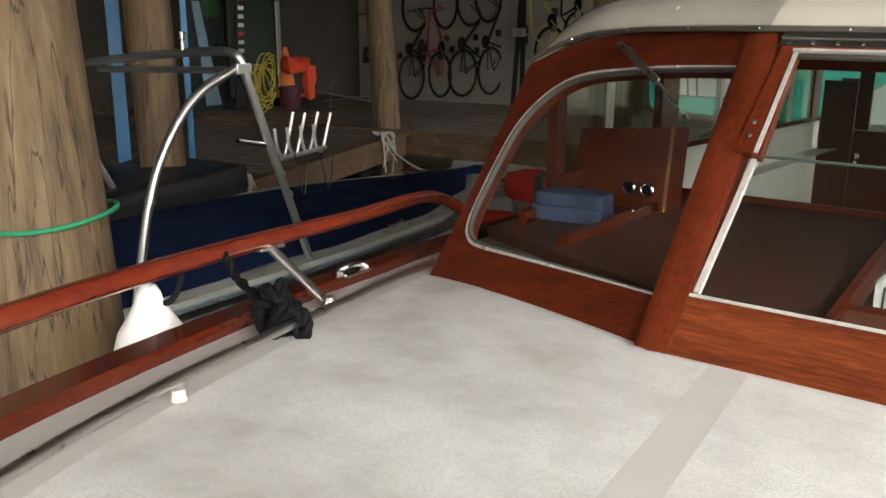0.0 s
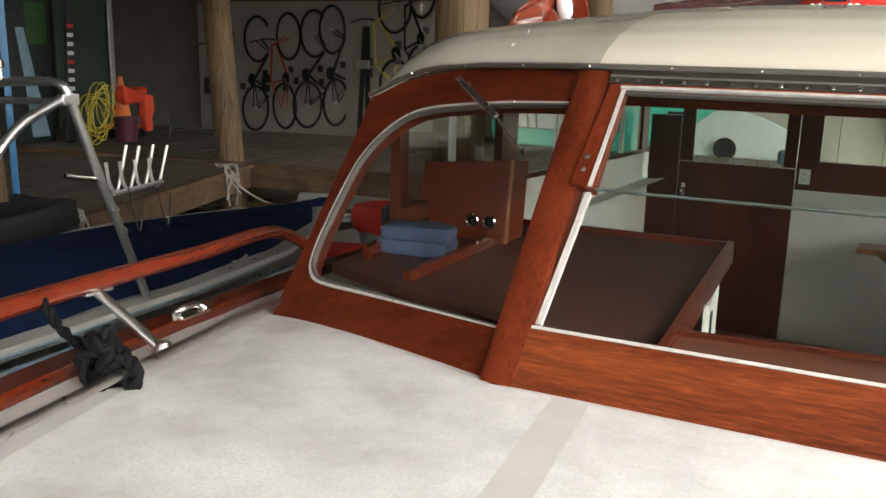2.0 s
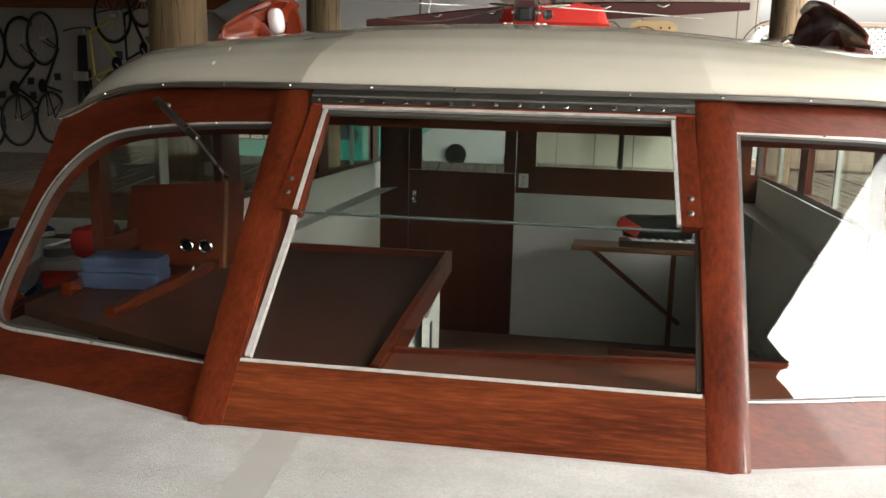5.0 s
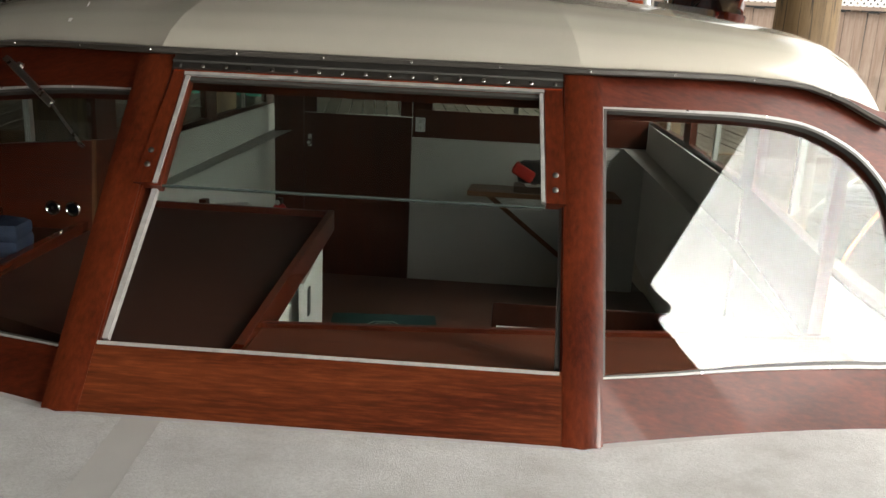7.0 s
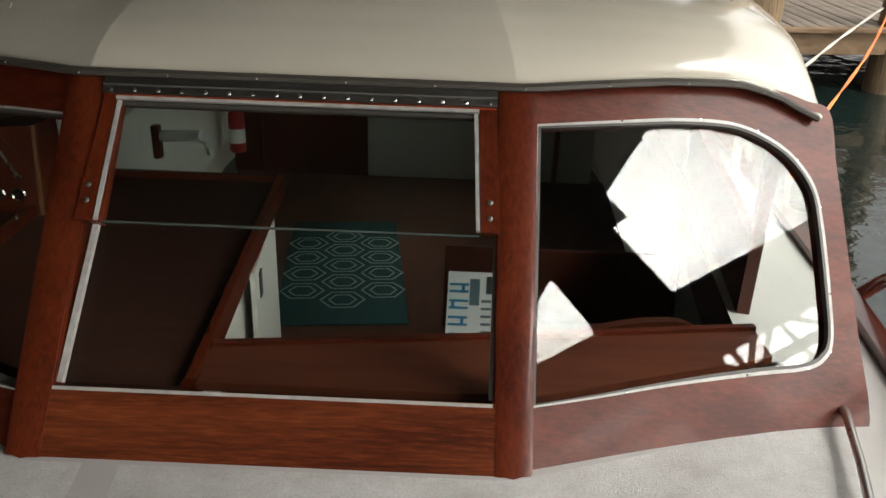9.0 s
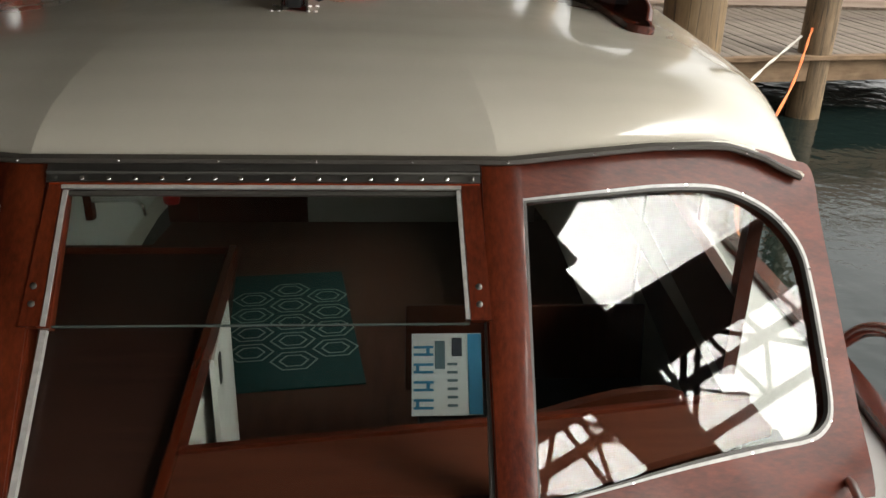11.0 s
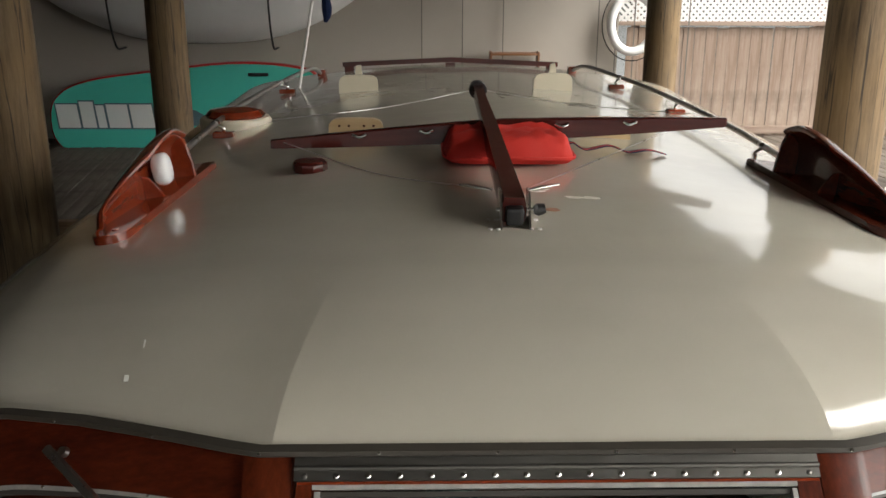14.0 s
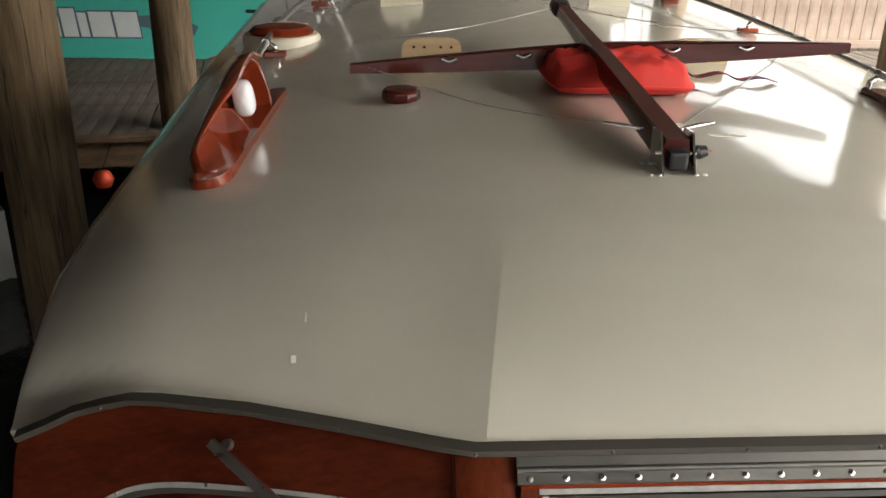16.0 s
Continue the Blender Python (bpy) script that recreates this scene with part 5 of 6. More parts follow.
bpanel(0.80, 1.15, 1.345, 1.72, MAHOGANY_INT, "end_board")
pl = bpanel(-0.415, -0.345, 1.19, 1.29, LAMP_WHITE, "switch_plate", 0.014, 0.008, "white plastic switch plate")
for z in (1.22, 1.26):
    part("switch", box((-0.38, BY - 0.017, z), (0.02, 0.006, 0.02), 0.002), WHITE_GREY, pl)
# folding table with things on it
tb = cabin_thing("folding_table", (0.5, 4.05, CF), "brown wooden drop-leaf table against the bulkhead", "table")
part("leaf", box((0.5, 4.1, 0.83), (1.0, 0.5, 0.035), 0.01), TABLE_WOOD, tb)
part("brace", tube([(0.12, 4.1, 0.81), (0.75, 4.35, 0.28)], 0.022, 4), TABLE_WOOD, tb)
for x in (0.68, 0.92):
    part("leg", box((x, 4.3, 0.46), (0.035, 0.04, 0.72), 0.004), TABLE_WOOD, tb)
bk1 = solo("book", box((0.55, 4.0, 0.872), (0.5, 0.3, 0.045), 0.008), LEATHER, (0.55, 4.0, 0.85), "brown leather case on the table", "book")
paper = solo("chart_paper", box((0.60, 3.97, 0.90), (0.46, 0.26, 0.006), 0, Euler((0, 0, 0.08)).to_matrix()), PAPER, (0.6, 3.97, 0.897), "white printed chart on the case", "paper")
for k in range(7):
    part("print_bar", box((0.43 + 0.056 * k, 3.97, 0.9045), (0.03, 0.15, 0.0016), 0, Euler((0, 0, 0.08)).to_matrix()), INK, paper)
bm = box((0.55, 4.1, 0.975), (0.45, 0.22, 0.15), 0.05)
bmesh.ops.subdivide_edges(bm, edges=bm.edges[:], cuts=3, use_grid_fill=True)
for v in bm.verts:
    v.co += Vector((0, 0, 0.025 * noise.noise(v.co * 8))) + 0.015 * Vector((noise.noise(v.co * 9), 0, 0))
pouch = solo("pouch", bm, BLACK, (0.58, 4.08, 0.9), "soft black and red pouch on the table", "pouch", smooth=60)
part("flap", box((0.36, 4.05, 0.975), (0.15, 0.2, 0.08), 0.02, Euler((0, 0.5, 0)).to_matrix()), RED_FABRIC, pouch, "red flap", smooth=60)
BOAT_THINGS.extend([bk1, paper, pouch])
# helm bench with a curved end and a magazine leaning on it
hb = cabin_thing("helm_bench", (0.75, 0.75, CF), "dark helm bench with a curved mahogany end", "bench")
part("seat", box((0.72, 1.12, 0.36), (0.85, 0.62, 0.08), 0.02), BLACK, hb, "dark cushion")
part("base", box((0.72, 1.12, 0.20), (0.8, 0.56, 0.24)), MAHOGANY_INT, hb)
part("back", box((0.70, 1.36, 0.52), (0.9, 0.03, 0.34), 0.01, Euler((radians(-12), 0, 0)).to_matrix()), MAHOGANY_INT, hb)
part("curved_end", sweep(curve_pts([(0.5, 0.30, 0.80), (0.75, 0.33, 0.86), (0.90, 0.36, 0.86), (0.96, 0.42, 0.80), (0.98, 0.5, 0.68)], 6), [(-0.015, -0.09), (0.015, -0.09), (0.015, 0.02), (-0.015, 0.02)]), MAHOGANY_INT, hb, "curved mahogany end board", smooth=40)
mg = cabin_thing("magazine", (0.385, 0.5, 0.63), "white and blue magazine leaning on the bench", "magazine")
mm = Euler((radians(45), 0, 0)).to_matrix()


def mbar(name, u, v, w, h, mat, out=0.003, label=""):
    c = Vector((0.395, 1.13, 0.525)) + mm @ (1.2 * Vector((u, v, 0)) + Vector((0, 0, out)))
    return part(name, box(c, (1.2 * w, 1.2 * h, 0.002), 0, mm), mat, mg, label)


mbar("cover", 0, 0, 0.205, 0.26, PAPER, 0.0, "white magazine cover")
for k in range(4):
    v = -0.095 + 0.056 * k
    mbar("title_stem", -0.068, v - 0.012, 0.058, 0.008, BLUE_INK)
    mbar("title_stem", -0.068, v + 0.012, 0.058, 0.008, BLUE_INK)
    mbar("title_bridge", -0.085 + 0.03 * (k % 2), v, 0.010, 0.03, BLUE_INK)
mbar("side_band", 0.082, 0.0, 0.04, 0.255, BLUE_INK)
mbar("picture_block", -0.02, 0.06, 0.03, 0.09, SLATE)
for k in range(6):
    mbar("text_bar", 0.016, -0.10 + 0.026 * k, 0.03, 0.008, SLATE)
mbar("corner_block", 0.03, 0.085, 0.03, 0.06, INK)
# small fittings on the side lining
fx = -1.30
ex = cabin_thing("fire_extinguisher", (fx, 4.1, 0.33), "red and white fire extinguisher on the white lining", "extinguisher")
part("cylinder", lathe([(0.045, 0.0), (0.055, 0.015), (0.055, 0.26), (0.04, 0.31), (0.02, 0.325)], (fx, 4.1, 0.33), 18), RED_PAINT, ex, "red cylinder", smooth=40)
part("band", lathe([(0.0555, 0.07), (0.0558, 0.08), (0.0558, 0.16), (0.0555, 0.17)], (fx, 4.1, 0.33), 18), PAPER, ex, "white label band", smooth=40)
part("valve", box((fx, 4.1, 0.67), (0.04, 0.06, 0.05), 0.008), BLACK, ex)
part("gauge", lathe([(0.018, 0), (0.018, 0.012)], (fx, 4.06, 0.665), 12, gm), CHROME, ex)
pu = cabin_thing("pump_handle", (-1.1, 2.45, 0.8), "white tube with a chrome hook on the lining", "pump")
part("tube", tube([(-1.25, 2.5, 0.81), (-1.24, 2.495, 0.812), (-0.985, 2.362, 0.855), (-0.97, 2.355, 0.857)], [0.024, 0.03, 0.03, 0.024], 16), LAMP_WHITE, pu, smooth=60)
part("hook", tube(curve_pts([(-1.0, 2.37, 0.825), (-0.96, 2.352, 0.815), (-0.945, 2.35, 0.76)], 5), 0.010, 8), CHROME, pu, smooth=60)
part("bracket", box((-1.235, 2.47, 0.79), (0.035, 0.06, 0.17), 0.006), MAHOGANY, pu)
CABIN_SLOPE[0] = False
# set the boat and all that is on it at its berth
for ob in BOAT_THINGS:
    ob.matrix_basis = BERTH @ ob.matrix_basis


# ---- blue boat beside, with its wake tower ----
bb = thing("ski_boat", (-3.9, 1.2, WATER_Z), "pale blue ski boat under a navy cover", "boat")
GX = [(-3.4, 3.75), (-2.5, 3.25), (-1.2, 3.12), (0.0, 3.08), (1.5, 3.12), (2.4, 3.22), (3.2, 3.5), (3.9, 4.0)]


def gun(y, f=1.0):
    """Gunwale x at y on the near side (f 1) or the far side (f -1)."""
    return -3.98 + (3.98 - lerp(GX, y)) * f


ys = [-3.4 + 0.1 * k for k in range(74)]
for f in (1, -1):
    bm = bmesh.new()
    rows = []
    for y in ys:
        x = gun(y, f)
        rows.append([bm.verts.new((x - f * o, y, z)) for o, z in ((0.0, 0.16), (0.0, 0.04), (0.08, -0.12), (0.2, -0.75))])
    for p, q in zip(rows, rows[1:]):
        for k in range(3):
            bm.faces.new((p[k], p[k + 1], q[k + 1], q[k]))
    part("hull", bm, PALE_BLUE, bb, "pale blue hull side", smooth=40)
    part("rub_rail", sweep([(gun(y, f) + f * 0.01, y, 0.12) for y in ys], [(-0.02, -0.02), (0.02, -0.02), (0.022, 0.015), (-0.02, 0.02)]), STEEL, bb, "steel rub rail", smooth=40)
    part("gunwale", sweep([(gun(y, f) - f * 0.07, y, 0.165) for y in ys], [(-0.075, -0.015), (0.075, -0.015), (0.07, 0.012), (-0.07, 0.014)]), GUNWALE, bb, "white gunwale", smooth=40)
    part("stripe", sweep([(gun(y, f) + f * 0.004 - f * 0.05, y, -0.06) for y in ys], [(-0.004, -0.02), (0.012, -0.02), (0.012, 0.02), (-0.004, 0.02)]), NAVY, bb)
cov = bmesh.new()
rows = []
for y in ys:
    a, b = gun(y, 1) - 0.11, gun(y, -1) + 0.11
    row = []
    for k in range(25):
        s = k / 24
        h = 0.18 + 0.10 * math.sin(math.pi * s) ** 0.7 * (1 - 0.5 * max(0, (y - 1.5) / 2.4)) + 0.02 * noise.noise((s * 4, y * 1.5, 0))
        row.append(cov.verts.new((a + (b - a) * s, y, h)))
    rows.append(row)
for p, q in zip(rows, rows[1:]):
    for k in range(24):
        cov.faces.new((p[k], p[k + 1], q[k + 1], q[k]))
part("cover", cov, NAVY_CANVAS, bb, "dark navy canvas cover", smooth=50)
for y in (1.85, 2.1, 2.35, 2.6, 2.85):
    part("snap", lathe([(0.01, 0), (0.008, 0.006)], (gun(y) - 0.05, y, 0.178), 10), CHROME, bb)
part("cleat", tube(curve_pts([(gun(1.95) - 0.06, 1.88, 0.21), (gun(1.95) - 0.06, 1.95, 0.2), (gun(1.95) - 0.06, 2.02, 0.22)], 5), 0.012, 8), CHROME, bb, smooth=60)
# name on the bow
fc = bpy.data.curves.new("boat_name", "FONT")
fc.body, fc.size, fc.extrude, fc.align_x = "BLUE W", 0.085, 0.001, "CENTER"
nm = new("boat_name", fc)
nm.data.materials.append(INK)
nm.parent = bb
nm.matrix_basis = Matrix.Translation(Vector((gun(2.32) + 0.022, 2.28, -0.015 - 0.0)) - Vector((-3.9, 1.2, WATER_Z))) @ Euler((radians(90), 0, radians(97))).to_matrix().to_4x4()
part("name_plate", box((gun(2.30) + 0.012, 2.28, 0.02), (0.006, 0.55, 0.10), 0, Euler((0, 0, radians(7))).to_matrix()), PAPER, bb, "pale name plate")

tw = thing("wake_tower", (-3.2, 0.6, 0.17), "polished aluminium wake tower of the ski boat", "wake tower")
TX = -3.2
arch = [(TX, 0.09, 0.17), (TX, 0.15, 0.43), (TX, 0.2, 0.63), (TX, 0.27, 0.81), (TX, 0.38, 0.98), (TX, 0.51, 1.1), (TX, 0.67, 1.175), (TX - 0.02, 0.76, 1.2)]
part("front_leg", tube(curve_pts(arch, 8), 0.021, 14), ALU_TUBE, tw, "bent aluminium leg", smooth=60)
part("rear_leg", tube([(TX, 0.76, 1.19), (TX, 0.91, 0.79), (TX, 1.15, 0.17)], 0.021, 14), ALU_TUBE, tw, smooth=60)
part("joint_plate", box((TX, 0.75, 1.19), (0.04, 0.09, 0.05), 0.008), ALU_TUBE, tw)
top = curve_pts([(TX, 0.76, 1.2), (TX - 0.03, 0.74, 1.255), (TX - 0.15, 0.72, 1.265), (TX - 0.5, 0.68, 1.24), (TX - 0.9, 0.60, 1.2), (TX - 1.5, 0.62, 1.14), (TX - 1.58, 0.66, 1.10)], 8)
part("top_bar", tube(top, 0.02, 14), ALU_TUBE, tw, smooth=60)
part("cross_bar", tube([(TX - 0.02, 0.68, 1.185), (TX - 0.9, 0.585, 1.16)], 0.015, 12), ALU_TUBE, tw, smooth=60)
part("far_leg", tube([(TX - 1.55, 0.64, 1.12), (TX - 1.6, 1.15, 0.17)], 0.021, 12), ALU_TUBE, tw, smooth=60)
part("far_arch", tube(curve_pts([(TX - 1.55, 0.64, 1.12), (TX - 1.6, 0.3, 0.85), (TX - 1.6, 0.09, 0.17)], 8), 0.021, 12), ALU_TUBE, tw, smooth=60)
for p, q in (((TX, 0.205, 0.645), (TX, 0.212, 0.665)), ((TX, 1.0, 0.57), (TX, 1.01, 0.55)), ((TX, 0.955, 0.68), (TX, 0.965, 0.66))):
    part("weld_ring", tube([p, q], 0.025, 14), ALU_TUBE, tw, smooth=40)
part("light_stalk", lathe([(0.012, 0), (0.012, 0.05), (0.02, 0.055), (0.02, 0.085), (0.0, 0.09)], (TX - 0.35, 0.69, 1.265), 14), CHROME, tw, "small mast light", smooth=40)
for y, z in ((0.09, 0.17), (1.15, 0.17)):
    part("foot_plate", box((TX, y, z), (0.06, 0.08, 0.02), 0.005), CHROME, tw)
part("grab_hook", tube(curve_pts([(TX, 0.91, 0.82), (TX - 0.02, 0.8, 0.84), (TX - 0.02, 0.72, 0.86)], 5), 0.012, 8), CHROME, tw, smooth=60)
rack = part("board_rack", tube([(TX + 0.02, 0.95, 0.75), (TX + 0.06, 1.22, 0.78)], 0.012, 10), ALU_TUBE, tw, "forked board rack", smooth=60)
for k, (dy, hz) in enumerate(((0.0, 0.21), (0.07, 0.2), (0.15, 0.2), (0.23, 0.19))):
    y = 0.95 + dy
    part("prong", tube(curve_pts([(TX + 0.02 + 0.01 * k, y - 0.035, 0.90), (TX + 0.02 + 0.01 * k, y - 0.02, 0.80), (TX + 0.02 + 0.01 * k, y + 0.015, 0.76), (TX + 0.02 + 0.01 * k, y + 0.045, 0.82), (TX + 0.02 + 0.01 * k, y + 0.09, 0.76 + hz)], 6), 0.0085, 8), ALU_TUBE, rack, smooth=60)
for y in (1.02, 1.2):
    part("bungee", tube(curve_pts([(TX + 0.04, y, 0.77), (TX + 0.04, y + 0.02, 0.66), (TX + 0.05, y + 0.05, 0.56), (TX + 0.04, y + 0.09, 0.72)], 6), 0.004, 6), BLACK, rack, smooth=60)

bb.location += Vector((0.05, -0.09, 0.15))
tw.location += Vector((0.09, -0.05, 0.13))

# ---- white dinghy and life jackets beyond ----
dg = thing("dinghy", (-4.5, 4.6, WATER_Z), "white fibreglass dinghy with pale seats", "dinghy")
bm = bmesh.new()
rows = []
for k in range(21):
    s = k / 20
    w = 0.62 * (1 - max(0, (s - 0.55) / 0.45) ** 2) * (0.85 + 0.15 * min(1, s * 4))
    c = Vector((-5.25 + 1.75 * s, 4.75 + 0.15 * s, 0))
    rows.append([bm.verts.new(c + Vector((0, a * w, z))) for a, z in ((-1.06, 0.085), (-1.0, 0.10), (-0.9, 0.09), (-0.75, -0.12), (0, -0.18), (0.75, -0.12), (0.9, 0.09), (1.0, 0.10), (1.06, 0.085), (0.9, -0.2), (0, -0.6), (-0.9, -0.2))])
for p, q in zip(rows, rows[1:]):
    for k in range(12):
        bm.faces.new((p[k], p[(k + 1) % 12], q[(k + 1) % 12], q[k]))
bm.faces.new(rows[0])
bm.faces.new(rows[-1][::-1])
part("hull", bm, DINGHY_WHITE, dg, smooth=40)
part("thwart", box((-4.5, 4.82, 0.03), (0.25, 1.1, 0.03), 0.008), DINGHY_WHITE, dg)
part("oar", tube([(-5.2, 4.35, 0.12), (-3.7, 4.6, 0.13)], 0.02, 8), DOCK_BEAM, dg, "grey wooden oar", smooth=60)


def soft_block(c, s, seed, amp, rz=0.0):
    bm = box((0, 0, 0), s, min(s) * 0.3)
    bmesh.ops.subdivide_edges(bm, edges=bm.edges[:], cuts=3, use_grid_fill=True)
    for v in bm.verts:
        v.co += Vector((noise.noise(v.co * 6 + Vector((seed, 0, 0))), noise.noise(v.co * 6 + Vector((0, seed, 0))), noise.noise(v.co * 6 + Vector((0, 0, seed))))) * amp
    bmesh.ops.transform(bm, matrix=pose(*c, 0, 0, rz), verts=bm.verts)
    return bm


lj = solo("life_jacket", soft_block((-3.62, 4.05, 0.20), (0.34, 0.3, 0.26), 3, 0.04, 20), RED_FABRIC, (-3.62, 4.05, 0.07), "faded red life jacket on the dinghy", "life jacket", smooth=60)
part("strap", box((-3.46, 4.0, 0.2), (0.05, 0.31, 0.27), 0.02, Euler((0, 0, 0.35)).to_matrix()), BLACK, lj)
fb = solo("float_bag", soft_block((-3.75, 3.55, 0.09), (0.5, 0.22, 0.16), 8, 0.03, 35), DINGHY_WHITE, (-3.75, 3.55, 0.0), "dirty white fender bag lying in the dinghy", "fender", smooth=60)
solo("life_jacket", soft_block((-3.5, 3.45, 0.05), (0.3, 0.2, 0.12), 5, 0.03, 30), RED_FABRIC, (-3.5, 3.45, 0.0), "crumpled red life jacket", "life jacket", smooth=60)

# ---- on the dock along the slip ----
for x, y, n in ((-5.3, 2.4, 1), (-6.05, 5.0, 2)):
    kn = thing("dock_line", (x, y, DOCK), "frayed white rope knotted on the dock edge", "rope", "dock lines")
    rnd = random.Random(n)
    for k in range(9):
        a = rnd.uniform(0, 6.28)
        part("strand", tube(curve_pts([(x + 0.04 * math.cos(a), y + 0.04 * math.sin(a), DOCK + 0.05), (x + 0.08 * math.cos(a * 2) + 0.06, y + 0.08 * math.sin(a), DOCK + 0.09), (x + 0.12, y + 0.1 * math.sin(a * 3), DOCK + 0.02), (x + 0.14, y + 0.12 * math.sin(a * 2), DOCK - rnd.uniform(0.05, 0.35))], 5), 0.008, 6), ROPE_WHITE, kn, smooth=60)
    part("tail", tube(curve_pts([(x + 0.08, y, DOCK + 0.06), (x + 0.2, y + 0.05, DOCK - 0.15), (x + 0.5, y + 0.2, DOCK - 0.32), (x + 1.0, y + 0.1, DOCK - 0.2)], 6), 0.01, 6), ROPE_WHITE, kn, smooth=60)


def blue_board(x0, y0, x1, y1):
    """A bright blue panel standing behind the pile."""
    bm = slab([(x0, y0, DOCK), (x1, y1, DOCK), (x1, y1, 2.6), (x0, y0, 2.6)], (-0.02, 0.01, 0))
    return solo("blue_board", bm, BRIGHT_BLUE, (x0, y0, DOCK), "bright blue board standing on the dock", "board", "blue boards")


blue_board(-5.68, 1.66, -5.62, 1.73)
blue_board(-5.45, 2.12, -5.43, 2.16)
mt = solo("black_mat", soft_block((-4.95, 1.1, DOCK + 0.14), (0.9, 1.9, 0.24), 2, 0.05, 15), BLACK, (-4.95, 1.1, DOCK), "black tarpaulin bundle on the dock", "tarpaulin", smooth=60)
# glass doors with a waterfall picture, in the side wall
gd = thing("poster", (-9.5, 5.5, DOCK), "tall dark poster of a waterfall", "poster")
part("sheet", box((-9.6, 5.55, 1.15), (0.02, 0.62, 1.75)), POSTER_DARK, gd)
part("waterfall", slab([(-9.585, 5.38, 1.7), (-9.585, 5.5, 1.7), (-9.585, 5.62, 1.1), (-9.585, 5.78, 0.35), (-9.585, 5.52, 0.35), (-9.585, 5.46, 1.1)], (0.004, 0, 0)), POSTER_BLUE, gd, "pale blue falling water")
part("foliage", box((-9.583, 5.68, 1.75), (0.004, 0.3, 0.5)), POSTER_GREEN, gd, "green foliage")
sk = thing("water_ski", (-9.3, 5.95, DOCK), "black water ski with white marks", "water ski")
part("blade", box((-9.3, 5.92, 1.25), (0.04, 0.14, 1.95), 0.015, Euler((radians(-4), 0, 0)).to_matrix()), BLACK, sk)
for k in range(9):
    part("mark", box((-9.275, 5.9 + 0.004 * k, 0.85 + 0.11 * k), (0.006, 0.09, 0.05)), PAPER if k % 4 else RED_PAINT, sk)
door = thing("door_1", (-10.9, 7.2, DOCK), "dark green shed door with pale frame", "door", kind="structure")
part("leaf", box((-11.05, 7.6, 1.25), (0.06, 0.95, 2.0), 0.01), DARK_GREEN, door)
part("jamb", box((-11.04, 8.15, 1.25), (0.1, 0.1, 2.1), 0.01), ALU, door)
cone = thing("traffic_cone", (-9.45, 6.85, DOCK), "orange traffic cone on the dock", "cone")
part("cone_body", lathe([(0.17, 0.03), (0.13, 0.12), (0.04, 0.66), (0.03, 0.7)], (-9.45, 6.85, DOCK + 0.12), 24), ORANGE, cone, smooth=40)
part("cone_base", box((-9.45, 6.85, DOCK + 0.14), (0.4, 0.4, 0.04), 0.01), ORANGE, cone)
part("crate", box((-9.45, 6.85, DOCK + 0.06), (0.42, 0.42, 0.12), 0.01), BLACK, cone)
hj = solo("life_jacket", soft_block((-9.25, 6.85, 0.85), (0.16, 0.55, 0.22), 11, 0.06, 10), RED_ORANGE, (-9.25, 6.85, 0.6), "bright red life jacket hung over the cone", "life jacket", smooth=60)
part("loose_panel", soft_block((-9.2, 7.06, 0.62), (0.12, 0.16, 0.5), 13, 0.05, 0), RED_ORANGE, hj, smooth=60)
bucket = solo("bucket", lathe([(0.13, 0), (0.16, 0.32), (0.15, 0.32), (0.12, 0.02)], (-8.95, 6.45, DOCK), 20), MAROON, (-8.95, 6.45, DOCK), "maroon bucket on the dock", "bucket", smooth=40)
yr = thing("rope_coil", (-9.0, 6.05, DOCK), "tangled yellow rope hung in loops", "rope")
rnd = random.Random(9)
for k in range(9):
    cy_, cz_, ry_, rz_ = 6.04 + rnd.uniform(-0.08, 0.08), 0.66 + rnd.uniform(-0.12, 0.12), rnd.uniform(0.12, 0.24), rnd.uniform(0.2, 0.36)
    ph = rnd.uniform(-0.5, 0.5)
    part("loop", tube([(-9.0 + 0.04 * math.sin(a + k) + 0.012 * k, cy_ + ry_ * math.cos(a + ph), cz_ + rz_ * math.sin(a)) for a in (2 * math.pi * j / 28 for j in range(27))], 0.008, 6), YELLOW, yr, smooth=60)
tr = thing("folded_tripod", (-8.3, 6.9, DOCK), "dark metal pole frame lying on the dock", "tripod")
for a, b in (((-8.6, 6.7, DOCK + 0.25), (-8.0, 7.5, DOCK + 0.03)), ((-8.6, 6.75, DOCK + 0.12), (-8.0, 7.3, DOCK + 0.2)), ((-8.55, 6.8, DOCK + 0.03), (-8.5, 6.85, DOCK + 0.4))):
    part("pole", tube([a, b], 0.013, 8), DARK_STEEL, tr, smooth=60)
for k in range(6):
    y = 7.75 + 0.1 * k
    o = solo("oar", tube([(-8.6 - 0.05 * k, y, DOCK + 0.05 + 0.03 * (k % 3)), (-6.9 + 0.1 * k, y + 0.25, DOCK + 0.06 + 0.02 * (k % 2)), (-6.4 + 0.1 * k, y + 0.3, DOCK + 0.07)], [0.022, 0.022, 0.07], 8), TABLE_WOOD if k % 3 else YELLOW, (-8, y, DOCK), "wooden oar lying along the wall", "oar", "oars", smooth=50)


